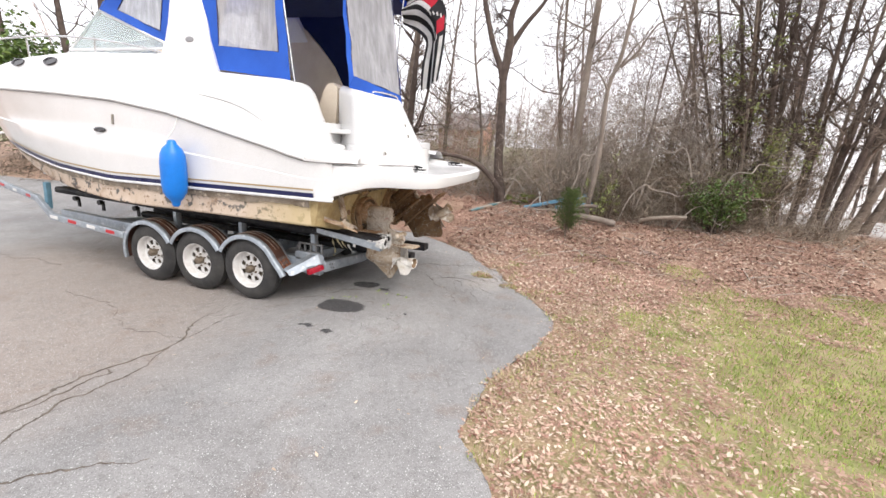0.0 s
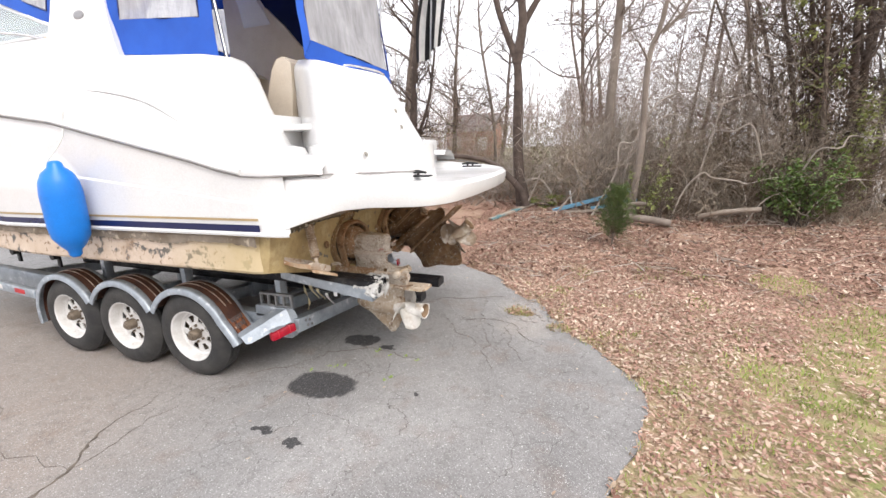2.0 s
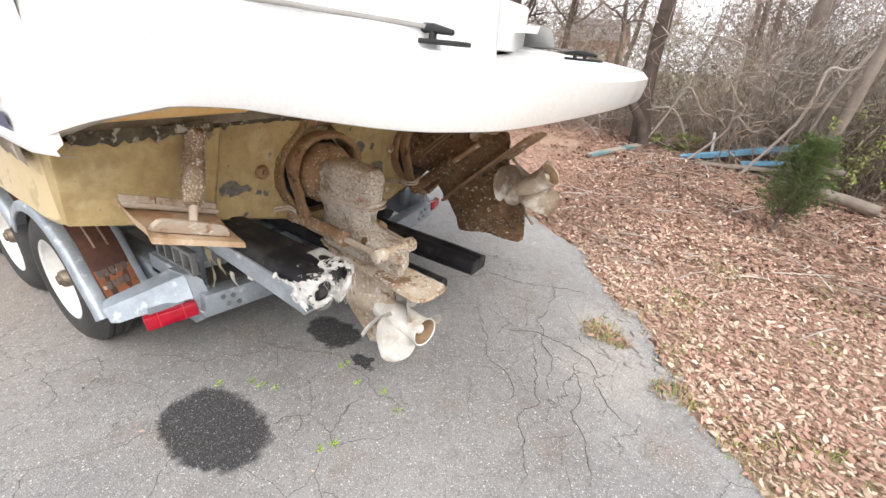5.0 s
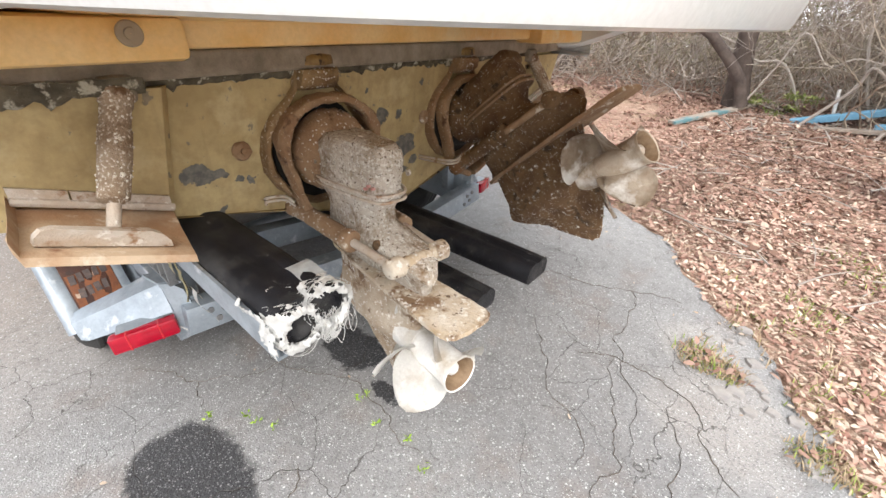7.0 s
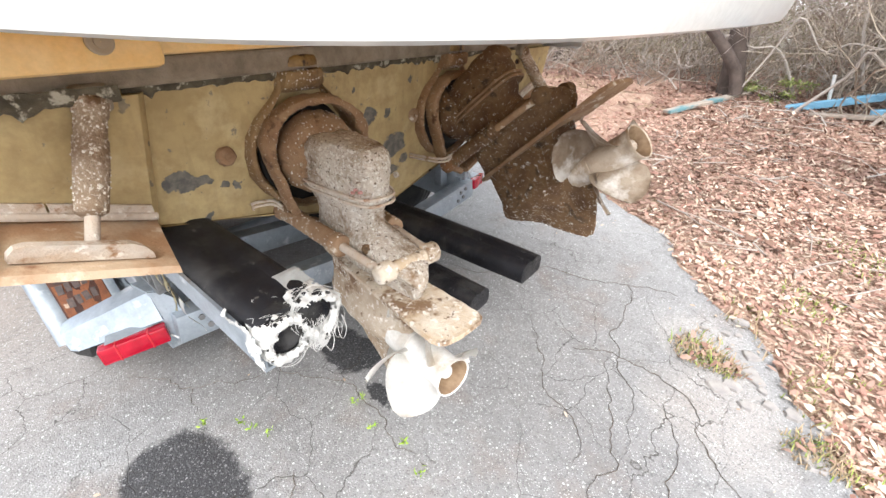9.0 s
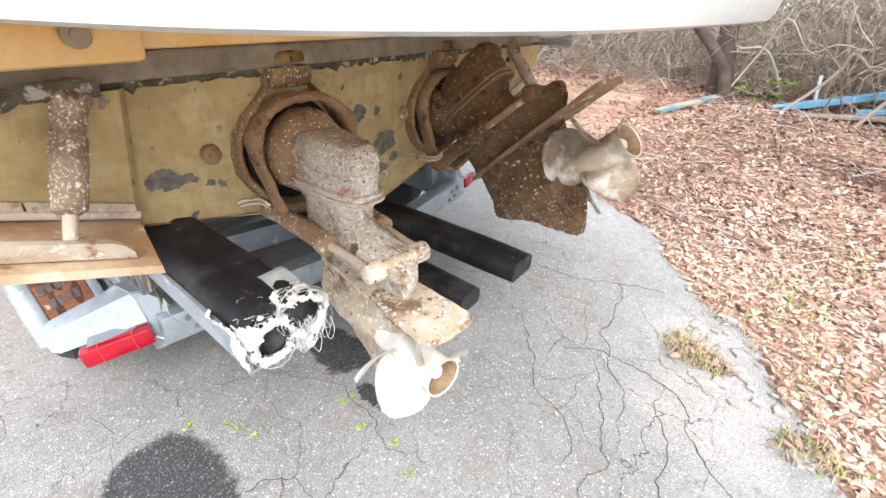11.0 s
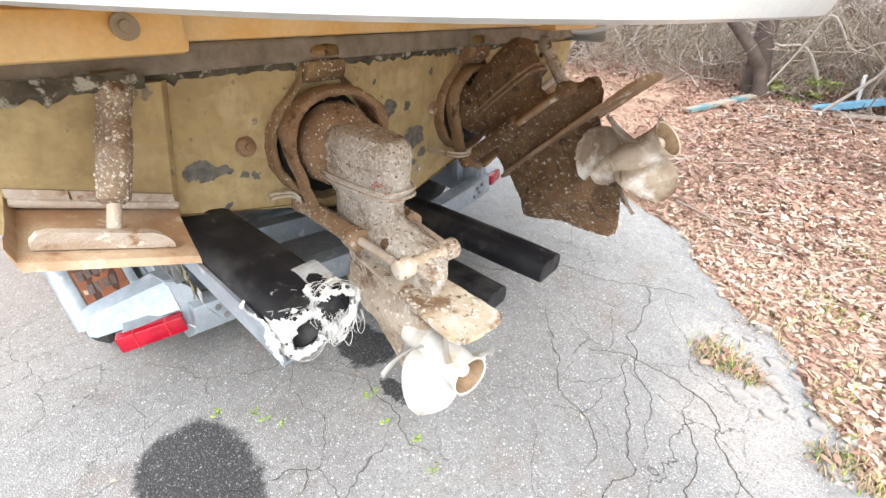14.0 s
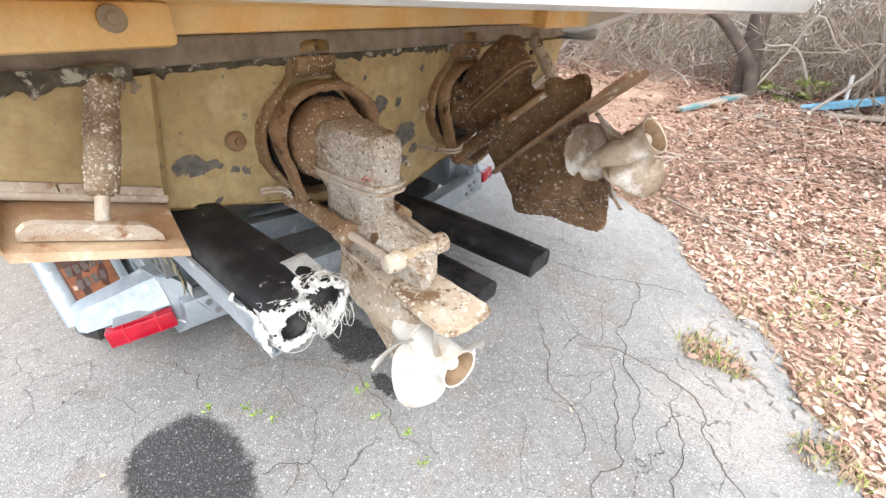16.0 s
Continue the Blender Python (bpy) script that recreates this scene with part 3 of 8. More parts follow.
def make_platform():
    """Swim platform: a moulded shell with a hollow, yellowed underside."""
    n = 81
    rim = [plat_edge(-1 + 2 * i / (n - 1)) for i in range(n)]

    def lo(x):
        return lerp(x, [1.1, 1.36, 1.42, 1.6, 1.8, 2.0, 2.6], [1.36, 1.375, 1.39, 1.45, 1.51, 1.528, 1.53])

    def hi(x):
        return lerp(x, [1.3, 1.6, 2.2, 2.6], [1.78, 1.765, 1.72, 1.675])

    rows = []
    for x, y in rim:
        inw = Vector((-(x - 1.36) - 0.12, -y, 0)).normalized()
        p = Vector((x, CY + y, 0))
        l, h = lo(x), hi(x)
        f = min(1, max(0, (x - 1.42) / 0.35))
        r = [p + inw * 0.10 + Vector((0, 0, l + 0.10)), p + inw * 0.085 + Vector((0, 0, l + 0.02)), p + inw * 0.05 + Vector((0, 0, l)), p + inw * 0.036 * f + Vector((0, 0, l + 0.004)), p + inw * 0.028 * f + Vector((0, 0, l + 0.02)),
             p + inw * 0.014 * f + Vector((0, 0, (l + h) / 2)), p + inw * 0.014 + Vector((0, 0, h - 0.03)), p + inw * 0.05 + Vector((0, 0, h)), p + inw * 0.2 + Vector((0, 0, h + 0.004)), Vector((1.0, CY + y * 0.97, h + 0.01))]
        rows.append(r)
    bm = bmesh.new()
    loft(bm, rows)
    plat = part("swim_platform", bm, GELCOAT, boat, "white moulded swim platform", 35)
    bm = bmesh.new()
    loft(bm, [[r[0], r[0] + Vector((-0.05, 0, 0.01)) * 0, Vector((1.0, r[0].y * 0.96 + CY * 0.04, 1.46))] for r in rows])
    part("underside", bm, OLDGEL, plat, "yellowed, rust-streaked underside", 35)
    # moulded step boxes under the platform, each side of the drives
    bm = bmesh.new()
    box(bm, (1.24, 0.08, 1.46), (0.34, 0.62, 0.10), bevel=0.02)
    box(bm, (1.24, 2 * CY - 0.08, 1.46), (0.34, 0.62, 0.10), bevel=0.02)
    box(bm, (1.18, CY, 1.475), (0.30, 1.9, 0.09), bevel=0.015)
    part("step_box", bm, OLDGEL, plat, "orange-stained moulding", 40)
    bm = bmesh.new()
    m = look((1.42, 0.26, 1.474), (2.4, 0.26, 1.474)) @ Matrix.Scale(0.68, 4)
    lathe(bm, [(0.001, -0.012), (0.018, -0.012), (0.02, -0.004), (0.035, -0.006), (0.04, -0.004), (0.042, 0.004)], 20, m)
    part("drain_fitting", bm, surf("grey_plastic", (0.38, 0.31, 0.23), None, 20, 0.6), plat)


def transom_low(y):
    """Lower edge of the transom at a distance from the centre line."""
    y = abs(y)
    return 0.63 + 0.275 * y if y > 0 else 0.63


def transom_material():
    """Olive-tan bottom paint, chipped to dark patches in places, scratched and streaked."""
    a = Net("chipped_olive_tan_transom_paint")
    col = a.mix(a.ramp(a.noise(3, 6), 0.35, 0.65), (0.53, 0.42, 0.215), (0.43, 0.325, 0.155))
    col = a.mix(a.math("MULTIPLY", a.ramp(a.noise(1.6, 4), 0.5, 0.7), 0.5), col, (0.33, 0.25, 0.12))
    up = a.n.new("ShaderNodeMapping")
    up.inputs["Scale"].default_value = (3.0, 14.0, 1.3)
    a.l.new(a.co, up.inputs["Vector"])
    col = a.mix(a.math("MULTIPLY", a.ramp(a.noise(2.0, 5, 0.6, up.outputs[0]), 0.56, 0.72), 0.35), col, (0.24, 0.17, 0.08))
    col = a.mix(a.math("MULTIPLY", a.ramp(a.noise(70, 4, 0.7), 0.35, 0.7), 0.20), col, (0.30, 0.22, 0.11))
    col = a.mix(a.math("MULTIPLY", a.ramp(a.noise(13, 5, 0.65), 0.42, 0.62), 0.60), col, (0.30, 0.215, 0.10))
    col = a.mix(a.math("MULTIPLY", a.ramp(a.noise(6, 5, 0.65), 0.54, 0.66), 0.45), col, (0.61, 0.51, 0.30))
    w = a.warp(16, 0.09)

    def chip(cy, cz, ry, rz):
        d = a.n.new("ShaderNodeVectorMath")
        d.operation = "SUBTRACT"
        a.l.new(w, d.inputs[0])
        d.inputs[1].default_value = (0, cy + 0.045, cz + 0.045)
        e = a.n.new("ShaderNodeVectorMath")
        e.operation = "MULTIPLY"
        a.l.new(d.outputs[0], e.inputs[0])
        e.inputs[1].default_value = (0, 1 / ry, 1 / rz)
        g = a.n.new("ShaderNodeVectorMath")
        g.operation = "LENGTH"
        a.l.new(e.outputs[0], g.inputs[0])
        return a.ramp(g.outputs["Value"], 1.06, 0.94)

    spots = None
    for c in ((0.405, 1.035, 0.050, 0.040), (0.46, 1.015, 0.045, 0.020), (0.545, 0.99, 0.014, 0.016), (0.59, 0.972, 0.020, 0.018), (0.475, 0.89, 0.018, 0.010), (1.235, 1.125, 0.035, 0.045), (1.335, 1.12, 0.018, 0.025), (1.395, 0.95, 0.075, 0.060), (1.34, 0.825, 0.085, 0.030), (1.47, 0.86, 0.030, 0.022), (1.15, 1.24, 0.012, 0.018), (1.50, 1.25, 0.014, 0.020), (1.93, 1.02, 0.05, 0.04)):
        k = chip(*c)
        spots = k if spots is None else a.math("MAXIMUM", spots, k)
    spots = a.math("MAXIMUM", spots, a.math("MULTIPLY", a.ramp(a.noise(24, 4), 0.655, 0.69), 0.7))
    col = a.mix(a.math("MULTIPLY", spots, 0.92), col, a.mix(a.ramp(a.noise(30, 3), 0.4, 0.6), (0.075, 0.08, 0.085), (0.16, 0.155, 0.14)))
    a.relief(a.math("SUBTRACT", a.math("MULTIPLY", a.noise(60, 5, 0.7), 0.4), spots), 0.35, 0.004)
    return a.done(col, 0.72)


TRANSOMPAINT = transom_material()


def make_transom():
    bm = bmesh.new()
    ys = np.linspace(-1.50, 1.50, 61)
    rows = [[Vector((XS + 0.02 + 0.06 * t, CY + y, transom_low(y) * (1 - t) + 1.36 * t)) for t in (0, 0.02, 0.25, 0.5, 0.75, 1)] for y in ys]
    loft(bm, rows)
    # outboard step of the transom, a little proud, at each side
    tr = part("transom", bm, TRANSOMPAINT, boat, "olive-tan painted transom with chipped dark patches", 30)
    for s in (-1, 1):
        bm = bmesh.new()
        rows = []
        for k, f in enumerate((0.0, 0.02, 0.06, 0.2, 0.5, 0.8, 1.0)):
            lo, hi = 1.005 + 0.515 * f, 0.935 + 0.585 * f
            h = 0.0 if k == 0 else 0.7 if k == 1 else 1.0
            rows.append([Vector((XS + 0.02 + dx * h, CY + s * (lo + (hi - lo) * t), z)) for dx, z, t in ((-0.01, transom_low(lo) - 0.005, 0), (0.05, transom_low(lo) - 0.005, 0), (0.095, 1.3, 0.92), (0.1, 1.33, 1.0), (-0.01, 1.33, 1.0))])
        loft(bm, rows, closed=True, caps=True)
        part("transom_pad", bm, TRANSOMPAINT, tr, "", 30)
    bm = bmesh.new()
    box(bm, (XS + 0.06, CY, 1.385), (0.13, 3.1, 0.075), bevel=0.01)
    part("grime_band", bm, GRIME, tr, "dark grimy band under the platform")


AFT_LOW = [(1.17, 0.37), (1.70, -0.12), (1.95, 0.15), (2.12, 0.50), (2.15, 0.85), (2.05, 1.12), (1.80, 1.25), (1.17, 1.27)]
AFT_MID = [(1.16, 0.37), (1.68, -0.04), (1.92, 0.20), (2.04, 0.50), (2.06, 0.82), (1.98, 1.06), (1.74, 1.18), (1.16, 1.20)]
AFT_TOP = [(1.16, 0.38), (1.55, 0.09), (1.68, 0.25), (1.78, 0.52), (1.79, 0.80), (1.72, 1.00), (1.60, 1.10), (1.16, 1.12)]


def aft_outline(z, n=41):
    """Plan of the raised aft block at a height."""
    if z < 1.97:
        t = max(0, z - 1.72) / 0.25
        c = [Vector((p[0], p[1], 0)).lerp(Vector((q[0], q[1], 0)), 0.15 * t) for p, q in zip(AFT_LOW, AFT_MID)]
    else:
        t = (z - 1.97) / 0.5
        c = [Vector((p[0], p[1], 0)).lerp(Vector((q[0], q[1], 0)), min(t, 1.0) ** 0.9) for p, q in zip(AFT_MID, AFT_TOP)]
    out = curve(c, n)
    mid = Vector((1.5, 0.6, 0))
    k = max(0.0, (z - 2.47) / 0.07)
    return [Vector((p.x + (mid.x - p.x) * 0.12 * k, p.y + (mid.y - p.y) * 0.12 * k, z + 0.06 * max(0, 1 - (p.x - 1.43) / 0.3) * (1 if z > 2.4 else 0))) for p in out]


def make_aft_deck():
    """The raised aft block with rounded corners, and the low wall beside it."""
    bm = bmesh.new()
    zs = (1.66, 1.80, 1.86, 1.935, 1.955, 1.965, 1.97, 1.985, 2.1, 2.25, 2.38, 2.44, 2.48, 2.51, 2.53)
    rings = loft(bm, [aft_outline(z) for z in zs], closed=True)
    bm.faces.new(rings[-1])
    part("aft_deck", bm, GELCOAT, boat, "white raised aft deck moulding", 35)
    bm = bmesh.new()
    box(bm, (1.46, 1.95, 1.88), (0.12, 1.50, 0.32), bevel=0.03)
    part("transom_wall", bm, GELCOAT, boat, "white transom wall", 40)


make_hull()
make_deck()
make_transom()
make_platform()
make_aft_deck()

# ---- stern gear ----
# brown crusted drive, darkened further: the raised drive's shade is in the colour
DRIVE = surf("barnacled_brown_drive_with_shade", (0.10, 0.052, 0.026), (0.215, 0.13, 0.062), 9, 0.85, bump=0.7, grain=90, dist=0.012, spots=[((0.56, 0.50, 0.41), 90, 0.62, 0.67), ((0.05, 0.032, 0.02), 9, 0.56, 0.66), ((0.26, 0.13, 0.06), 5, 0.60, 0.68)])
DRIVELOW = surf("chalky_tan_drive", (0.47, 0.35, 0.22), (0.68, 0.62, 0.53), 8, 0.8, bump=0.6, grain=90, dist=0.01, spots=[((0.20, 0.12, 0.065), 7, 0.53, 0.62), ((0.70, 0.67, 0.61), 40, 0.56, 0.62), ((0.12, 0.07, 0.04), 30, 0.60, 0.65)])
PROP = surf("chalky_white_metal", (0.76, 0.745, 0.71), (0.56, 0.49, 0.40), 9, 0.6, 0.25, bump=0.25, grain=90, contrast=(0.48, 0.72), spots=[((0.84, 0.83, 0.80), 14, 0.50, 0.66)])
PROPB = surf("stained_brown_white_metal", (0.50, 0.42, 0.33), (0.32, 0.24, 0.17), 9, 0.6, 0.25, bump=0.25, grain=90, contrast=(0.42, 0.62), spots=[((0.80, 0.78, 0.74), 5, 0.50, 0.62)])
RAMRUST = surf("rusty_tan_ram", (0.38, 0.26, 0.16), (0.26, 0.15, 0.08), 9, 0.8, bump=0.6, grain=90, spots=[((0.60, 0.53, 0.44), 24, 0.58, 0.66)])
BARNACLE = surf("pale_barnacle", (0.80, 0.77, 0.71), (0.64, 0.59, 0.51), 30, 0.9, bump=0.3)
TABSTEEL = surf("rust_stained_steel", (0.56, 0.43, 0.30), (0.42, 0.25, 0.14), 5, 0.7, 0.05, bump=0.4, grain=50, contrast=(0.42, 0.6), spots=[((0.24, 0.11, 0.055), 6, 0.56, 0.68), ((0.66, 0.56, 0.44), 11, 0.60, 0.70)])
PADPALE = surf("chalky_pad", (0.60, 0.54, 0.47), (0.50, 0.39, 0.29), 12, 0.8, bump=0.6, grain=60, spots=[((0.30, 0.17, 0.09), 14, 0.56, 0.66), ((0.70, 0.66, 0.60), 30, 0.58, 0.66)])
BLACKRUB = surf("black_bellows", (0.012, 0.011, 0.01), None, 10, 0.6, bump=0.3)


def barnacles(bm, count, parent, rng, size=(0.0025, 0.006)):
    """Small cones on the faces of a bmesh, as one crust."""
    bm.normal_update()
    faces = [f for f in bm.faces if f.calc_area() > 1e-6]
    areas = np.cumsum([f.calc_area() for f in faces])
    out = bmesh.new()
    for k in range(count):
        f = faces[int(np.searchsorted(areas, rng.random() * areas[-1]))]
        vs = [v.co for v in f.verts]
        w = [rng.random() + 1e-3 for _ in vs]
        p = sum((v * a for v, a in zip(vs, w)), Vector()) / sum(w)
        r = rng.uniform(*size)
        n = f.normal
        u = n.orthogonal().normalized()
        v = n.cross(u)
        ring = [out.verts.new(p + r * (math.cos(a) * u + math.sin(a) * v)) for a in (math.tau * i / 5 for i in range(5))]
        top = [out.verts.new(p + n * r * 0.8 + r * 0.4 * (math.cos(a) * u + math.sin(a) * v)) for a in (math.tau * i / 5 for i in range(5))]
        for i in range(5):
            out.faces.new((ring[i], ring[(i + 1) % 5], top[(i + 1) % 5], top[i]))
        out.faces.new(top)
    return out


def oval(w, u0, u1, half, m, n=20, power=2.6, aft=1.0):
    """A rounded section of the leg at height w from u0 (front) to u1 (back); aft narrows its back end."""
    out = []
    for k in range(n):
        a = math.tau * k / n
        c, s = math.cos(a), math.sin(a)
        c, s = math.copysign(abs(c) ** (2 / power), c), math.copysign(abs(s) ** (2 / power), s)
        out.append(m @ Vector(((u0 + u1) / 2 + (u1 - u0) / 2 * c, half * s * (1 + (aft - 1) * (c + 1) / 2), w)))
    return out


def make_prop(m, parent, front, rear, metal=None):
    """Twin counter-turning three-bladed propellers on the axis x of m, the hub open at the back."""
    bm = bmesh.new()
    mx = m @ Matrix.Rotation(radians(90), 4, "Y")
    lathe(bm, [(0.03, -0.13), (0.060, -0.13), (0.064, -0.02), (0.0615, -0.018), (0.0615, -0.010), (0.065, -0.008), (0.064, 0.03), (0.062, 0.10), (0.062, 0.14), (0.066, 0.165), (0.073, 0.183), (0.0715, 0.189), (0.066, 0.186)], 32, mx)
    hub = part("propeller", bm, metal, parent, "stained twin three-bladed propellers", 40)
    bm = bmesh.new()
    lathe(bm, [(0.066, 0.186), (0.064, 0.182), (0.056, 0.16), (0.053, 0.13), (0.050, 0.04), (0.001, 0.04)], 32, mx)
    part("hub_bore", bm, BOREBROWN, hub, "brown-stained hollow hub", 40)
    bm = bmesh.new()
    lathe(bm, [(0.026, 0.05), (0.026, 0.150), (0.023, 0.158), (0.012, 0.166), (0.001, 0.168)], 12, mx)
    part("hub_nut", bm, metal, hub, "", 40)
    for k in range(6):
        ahead = k < 3
        turn, back, start = (1, -0.065, front) if ahead else (-1, 0.075, rear)
        bm = bmesh.new()
        rows = []
        for i in range(13):
            f = i / 12
            r = 0.052 + 0.163 * f
            half = (0.068 + 0.046 * math.sin(math.pi * min(1, f * 0.85 + 0.1))) * (1 if f < 0.55 else math.sqrt(max(0.02, 1 - ((f - 0.55) / 0.46) ** 2)))
            pitch = turn * radians(46 - 20 * f)
            row = []
            for j in range(11):
                g = -1 + 2 * j / 10
                s = g * half * (1.1 - 0.1 * g)
                du = -s * math.sin(pitch) + back + (0.02 if ahead else 0.025) * f * f + 0.02 * (1 - g * g) * f * (1 if ahead else -1)
                ang = s * math.cos(pitch) / max(r, 0.10) * 0.95 + start + k * math.tau / 3
                row.append(m @ Vector((du, r * math.cos(ang), r * math.sin(ang))))
            rows.append(row)
        loft(bm, rows)
        bmesh.ops.solidify(bm, geom=bm.faces[:], thickness=0.006)
        part("blade", bm, metal, hub, "", 60)


def make_drive(yc, theta, seed, front, rear):
    rng = random.Random(seed)
    up = theta > 30
    m = Matrix.Translation((1.25, yc, 1.05)) @ Matrix.Rotation(radians(-8.5 if up else -9.0), 4, "Z") @ Matrix.Rotation(radians(-theta), 4, "Y")
    # gimbal housing: a flanged shell on the transom, hollow round the bellows
    bm = bmesh.new()
    half = [(0.0, 1.39), (0.075, 1.388), (0.092, 1.375), (0.090, 1.32), (0.098, 1.285), (0.135, 1.245), (0.19, 1.20), (0.232, 1.14), (0.247, 1.07), (0.240, 0.99), (0.19, 0.905), (0.13, 0.85), (0.06, 0.82), (0.0, 0.815)]
    outline = [(y, z) for y, z in half] + [(-y, z) for y, z in half[-2:0:-1]]
    rows = []
    for f, x in ((1.0, 1.13), (1.0, 1.20), (0.985, 1.216), (0.94, 1.222), (0.90, 1.21), (0.875, 1.185), (0.80, 1.172), (0.72, 1.168)):
        rows.append([Vector((x, yc + y * f, 1.07 + (z - 1.07) * (f if z < 1.26 else f * 0.35 + 0.65))) for y, z in outline])
    loft(bm, rows, closed=True, caps=True)
    bmesh.ops.subdivide_edges(bm, edges=bm.edges[:], cuts=1, use_grid_fill=True)
    rough(bm, 0.005, 30, seed)
    crust = barnacles(bm, 260, None, rng)
    out = part("outdrive", bm, RINGRUST if up else GIMBAL, boat, "barnacle-crusted stern drive, tilted up" if up else "barnacle-crusted stern drive", 50)
    tagged(part("barnacle_crust", crust, BARNACLE, out), kind="stuff")
    # steering lug at the top of the housing
    bm = bmesh.new()
    rows = []
    for z, x1, h in ((1.275, 1.222, 0.088), (1.30, 1.262, 0.084), (1.335, 1.275, 0.080), (1.348, 1.268, 0.078), (1.352, 1.235, 0.076)):
        rows.append([Vector((x, yc + y, z)) for x, y in ((1.17, -h), (x1 - 0.02, -h), (x1, -h + 0.02), (x1, h - 0.02), (x1 - 0.02, h), (1.17, h))])
    loft(bm, rows, closed=True, caps=True)
    rough(bm, 0.004, 40, seed)
    crust = barnacles(bm, 130, None, rng, (0.0015, 0.0045))
    lug = part("steering_lug", bm, RINGRUST if up else GIMBAL, out, "", 40)
    tagged(part("barnacle_crust", crust, BARNACLE, lug), kind="stuff")
    bm = bmesh.new()
    lathe(bm, [(0.001, 0.036), (0.055, 0.036), (0.074, 0.030), (0.080, 0.016), (0.080, 0.0)], 24, Matrix.Translation((1.205, yc, 1.362)) @ Matrix.Diagonal((0.75, 1.0, 1, 1)))
    rough(bm, 0.003, 50, seed)
    part("lug_cap", bm, BRASSCAP, out, "stained brassy cap", 50)
    # bellows
    bm = bmesh.new()
    mb = Matrix.Translation((1.17, yc, 1.04)) @ Matrix.Rotation(radians(90), 4, "Y")
    lathe(bm, [(0.205, 0.0), (0.20, 0.02), (0.15, 0.03), (0.135, 0.04), (0.148, 0.05), (0.135, 0.065), (0.145, 0.08), (0.13, 0.095), (0.001, 0.095)], 28, mb)
    part("bellows", bm, BLACKRUB, out, "black rubber bellows", 40)
    # gimbal ring: a flat-sided hoop that runs down into the ram eyes
    bm = bmesh.new()
    path = [(-0.02, 0.745), (-0.115, 0.80), (-0.150, 0.88), (-0.170, 0.97), (-0.192, 1.06), (-0.186, 1.14), (-0.140, 1.205), (-0.065, 1.245), (0.0, 1.25), (0.065, 1.245), (0.140, 1.205), (0.186, 1.14), (0.192, 1.06), (0.170, 0.97), (0.150, 0.88), (0.115, 0.80), (0.02, 0.745)]
    mt = Matrix.Translation((1.26, yc, 1.05)) @ Matrix.Rotation(radians(-9.0 if not up else -8.5), 4, "Z") @ Matrix.Rotation(radians(-theta * 0.12), 4, "Y")
    pts = curve([Vector((0.02, y, z - 1.05)) for y, z in path], 49)
    rows = []
    for i, p in enumerate(pts):
        d = (pts[min(i + 1, 48)] - pts[max(i - 1, 0)]).normalized()
        n = Vector((0, -d.z, d.y))
        w = 0.016 + 0.010 * math.exp(-((abs(i - 24) - 9) / 2.2) ** 2) + 0.002 * noise.noise(Vector((i * 0.7, seed, 0)))
        rows.append([mt @ (p + n * a * w + Vector((b * 0.034, 0, 0))) for a, b in ((-1, -1), (-1, 0.5), (-0.6, 1), (0.6, 1), (1, 0.5), (1, -1))])
    loft(bm, rows, closed=True, caps=True)
    bmesh.ops.subdivide_edges(bm, edges=bm.edges[:], cuts=1, use_grid_fill=True)
    rough(bm, 0.007, 40, seed)
    crust = barnacles(bm, 190, None, rng, (0.0015, 0.0042))
    ring = part("gimbal_ring", bm, RINGRUST, out, "rusty brown gimbal ring", 60)
    tagged(part("barnacle_crust", crust, BARNACLE, ring), kind="stuff")
    # upper case: drum, cover, clamp flange, then the strut down to the plate
    bm = bmesh.new()
    secs = [(0.100, 0.16, 0.36, 0.05, 0.8), (0.094, 0.10, 0.425, 0.085, 0.7), (0.07, 0.075, 0.445, 0.104, 0.66), (0.03, 0.055, 0.45, 0.112, 0.62), (0.022, 0.055, 0.44, 0.108, 0.62), (-0.02, 0.05, 0.44, 0.112, 0.60), (-0.055, 0.05, 0.435, 0.112, 0.58), (-0.062, 0.05, 0.448, 0.120, 0.58), (-0.085, 0.05, 0.448, 0.120, 0.58),
            (-0.092, 0.06, 0.42, 0.104, 0.6), (-0.14, 0.07, 0.395, 0.092, 0.62), (-0.185, 0.07, 0.405, 0.084, 0.7), (-0.215, 0.06, 0.47, 0.084, 0.9), (-0.24, 0.05, 0.575, 0.086, 1.0), (-0.275, 0.035, 0.625, 0.084, 0.98), (-0.30, 0.025, 0.645, 0.076, 0.8), (-0.33, 0.02, 0.65, 0.062, 0.55), (-0.365, 0.01, 0.63, 0.054, 0.45), (-0.395, 0.0, 0.61, 0.050, 0.4)]
    loft(bm, [oval(w, a, b, h, m, 28, 4.0, k) for w, a, b, h, k in secs], closed=True, caps=True)
    bmesh.ops.subdivide_edges(bm, edges=bm.edges[:], cuts=1, use_grid_fill=True)
    rough(bm, 0.008, 22, seed)
    rough(bm, 0.004, 70, seed + 3)
    crust = barnacles(bm, 1500 if up else 3000, None, rng, (0.0028, 0.0070) if up else (0.0018, 0.0048))
    case = part("upper_case", bm, DRIVE if up else CASEGREY, out, "", 60)
    tagged(part("barnacle_crust", crust, BARNACLE, case), kind="stuff")
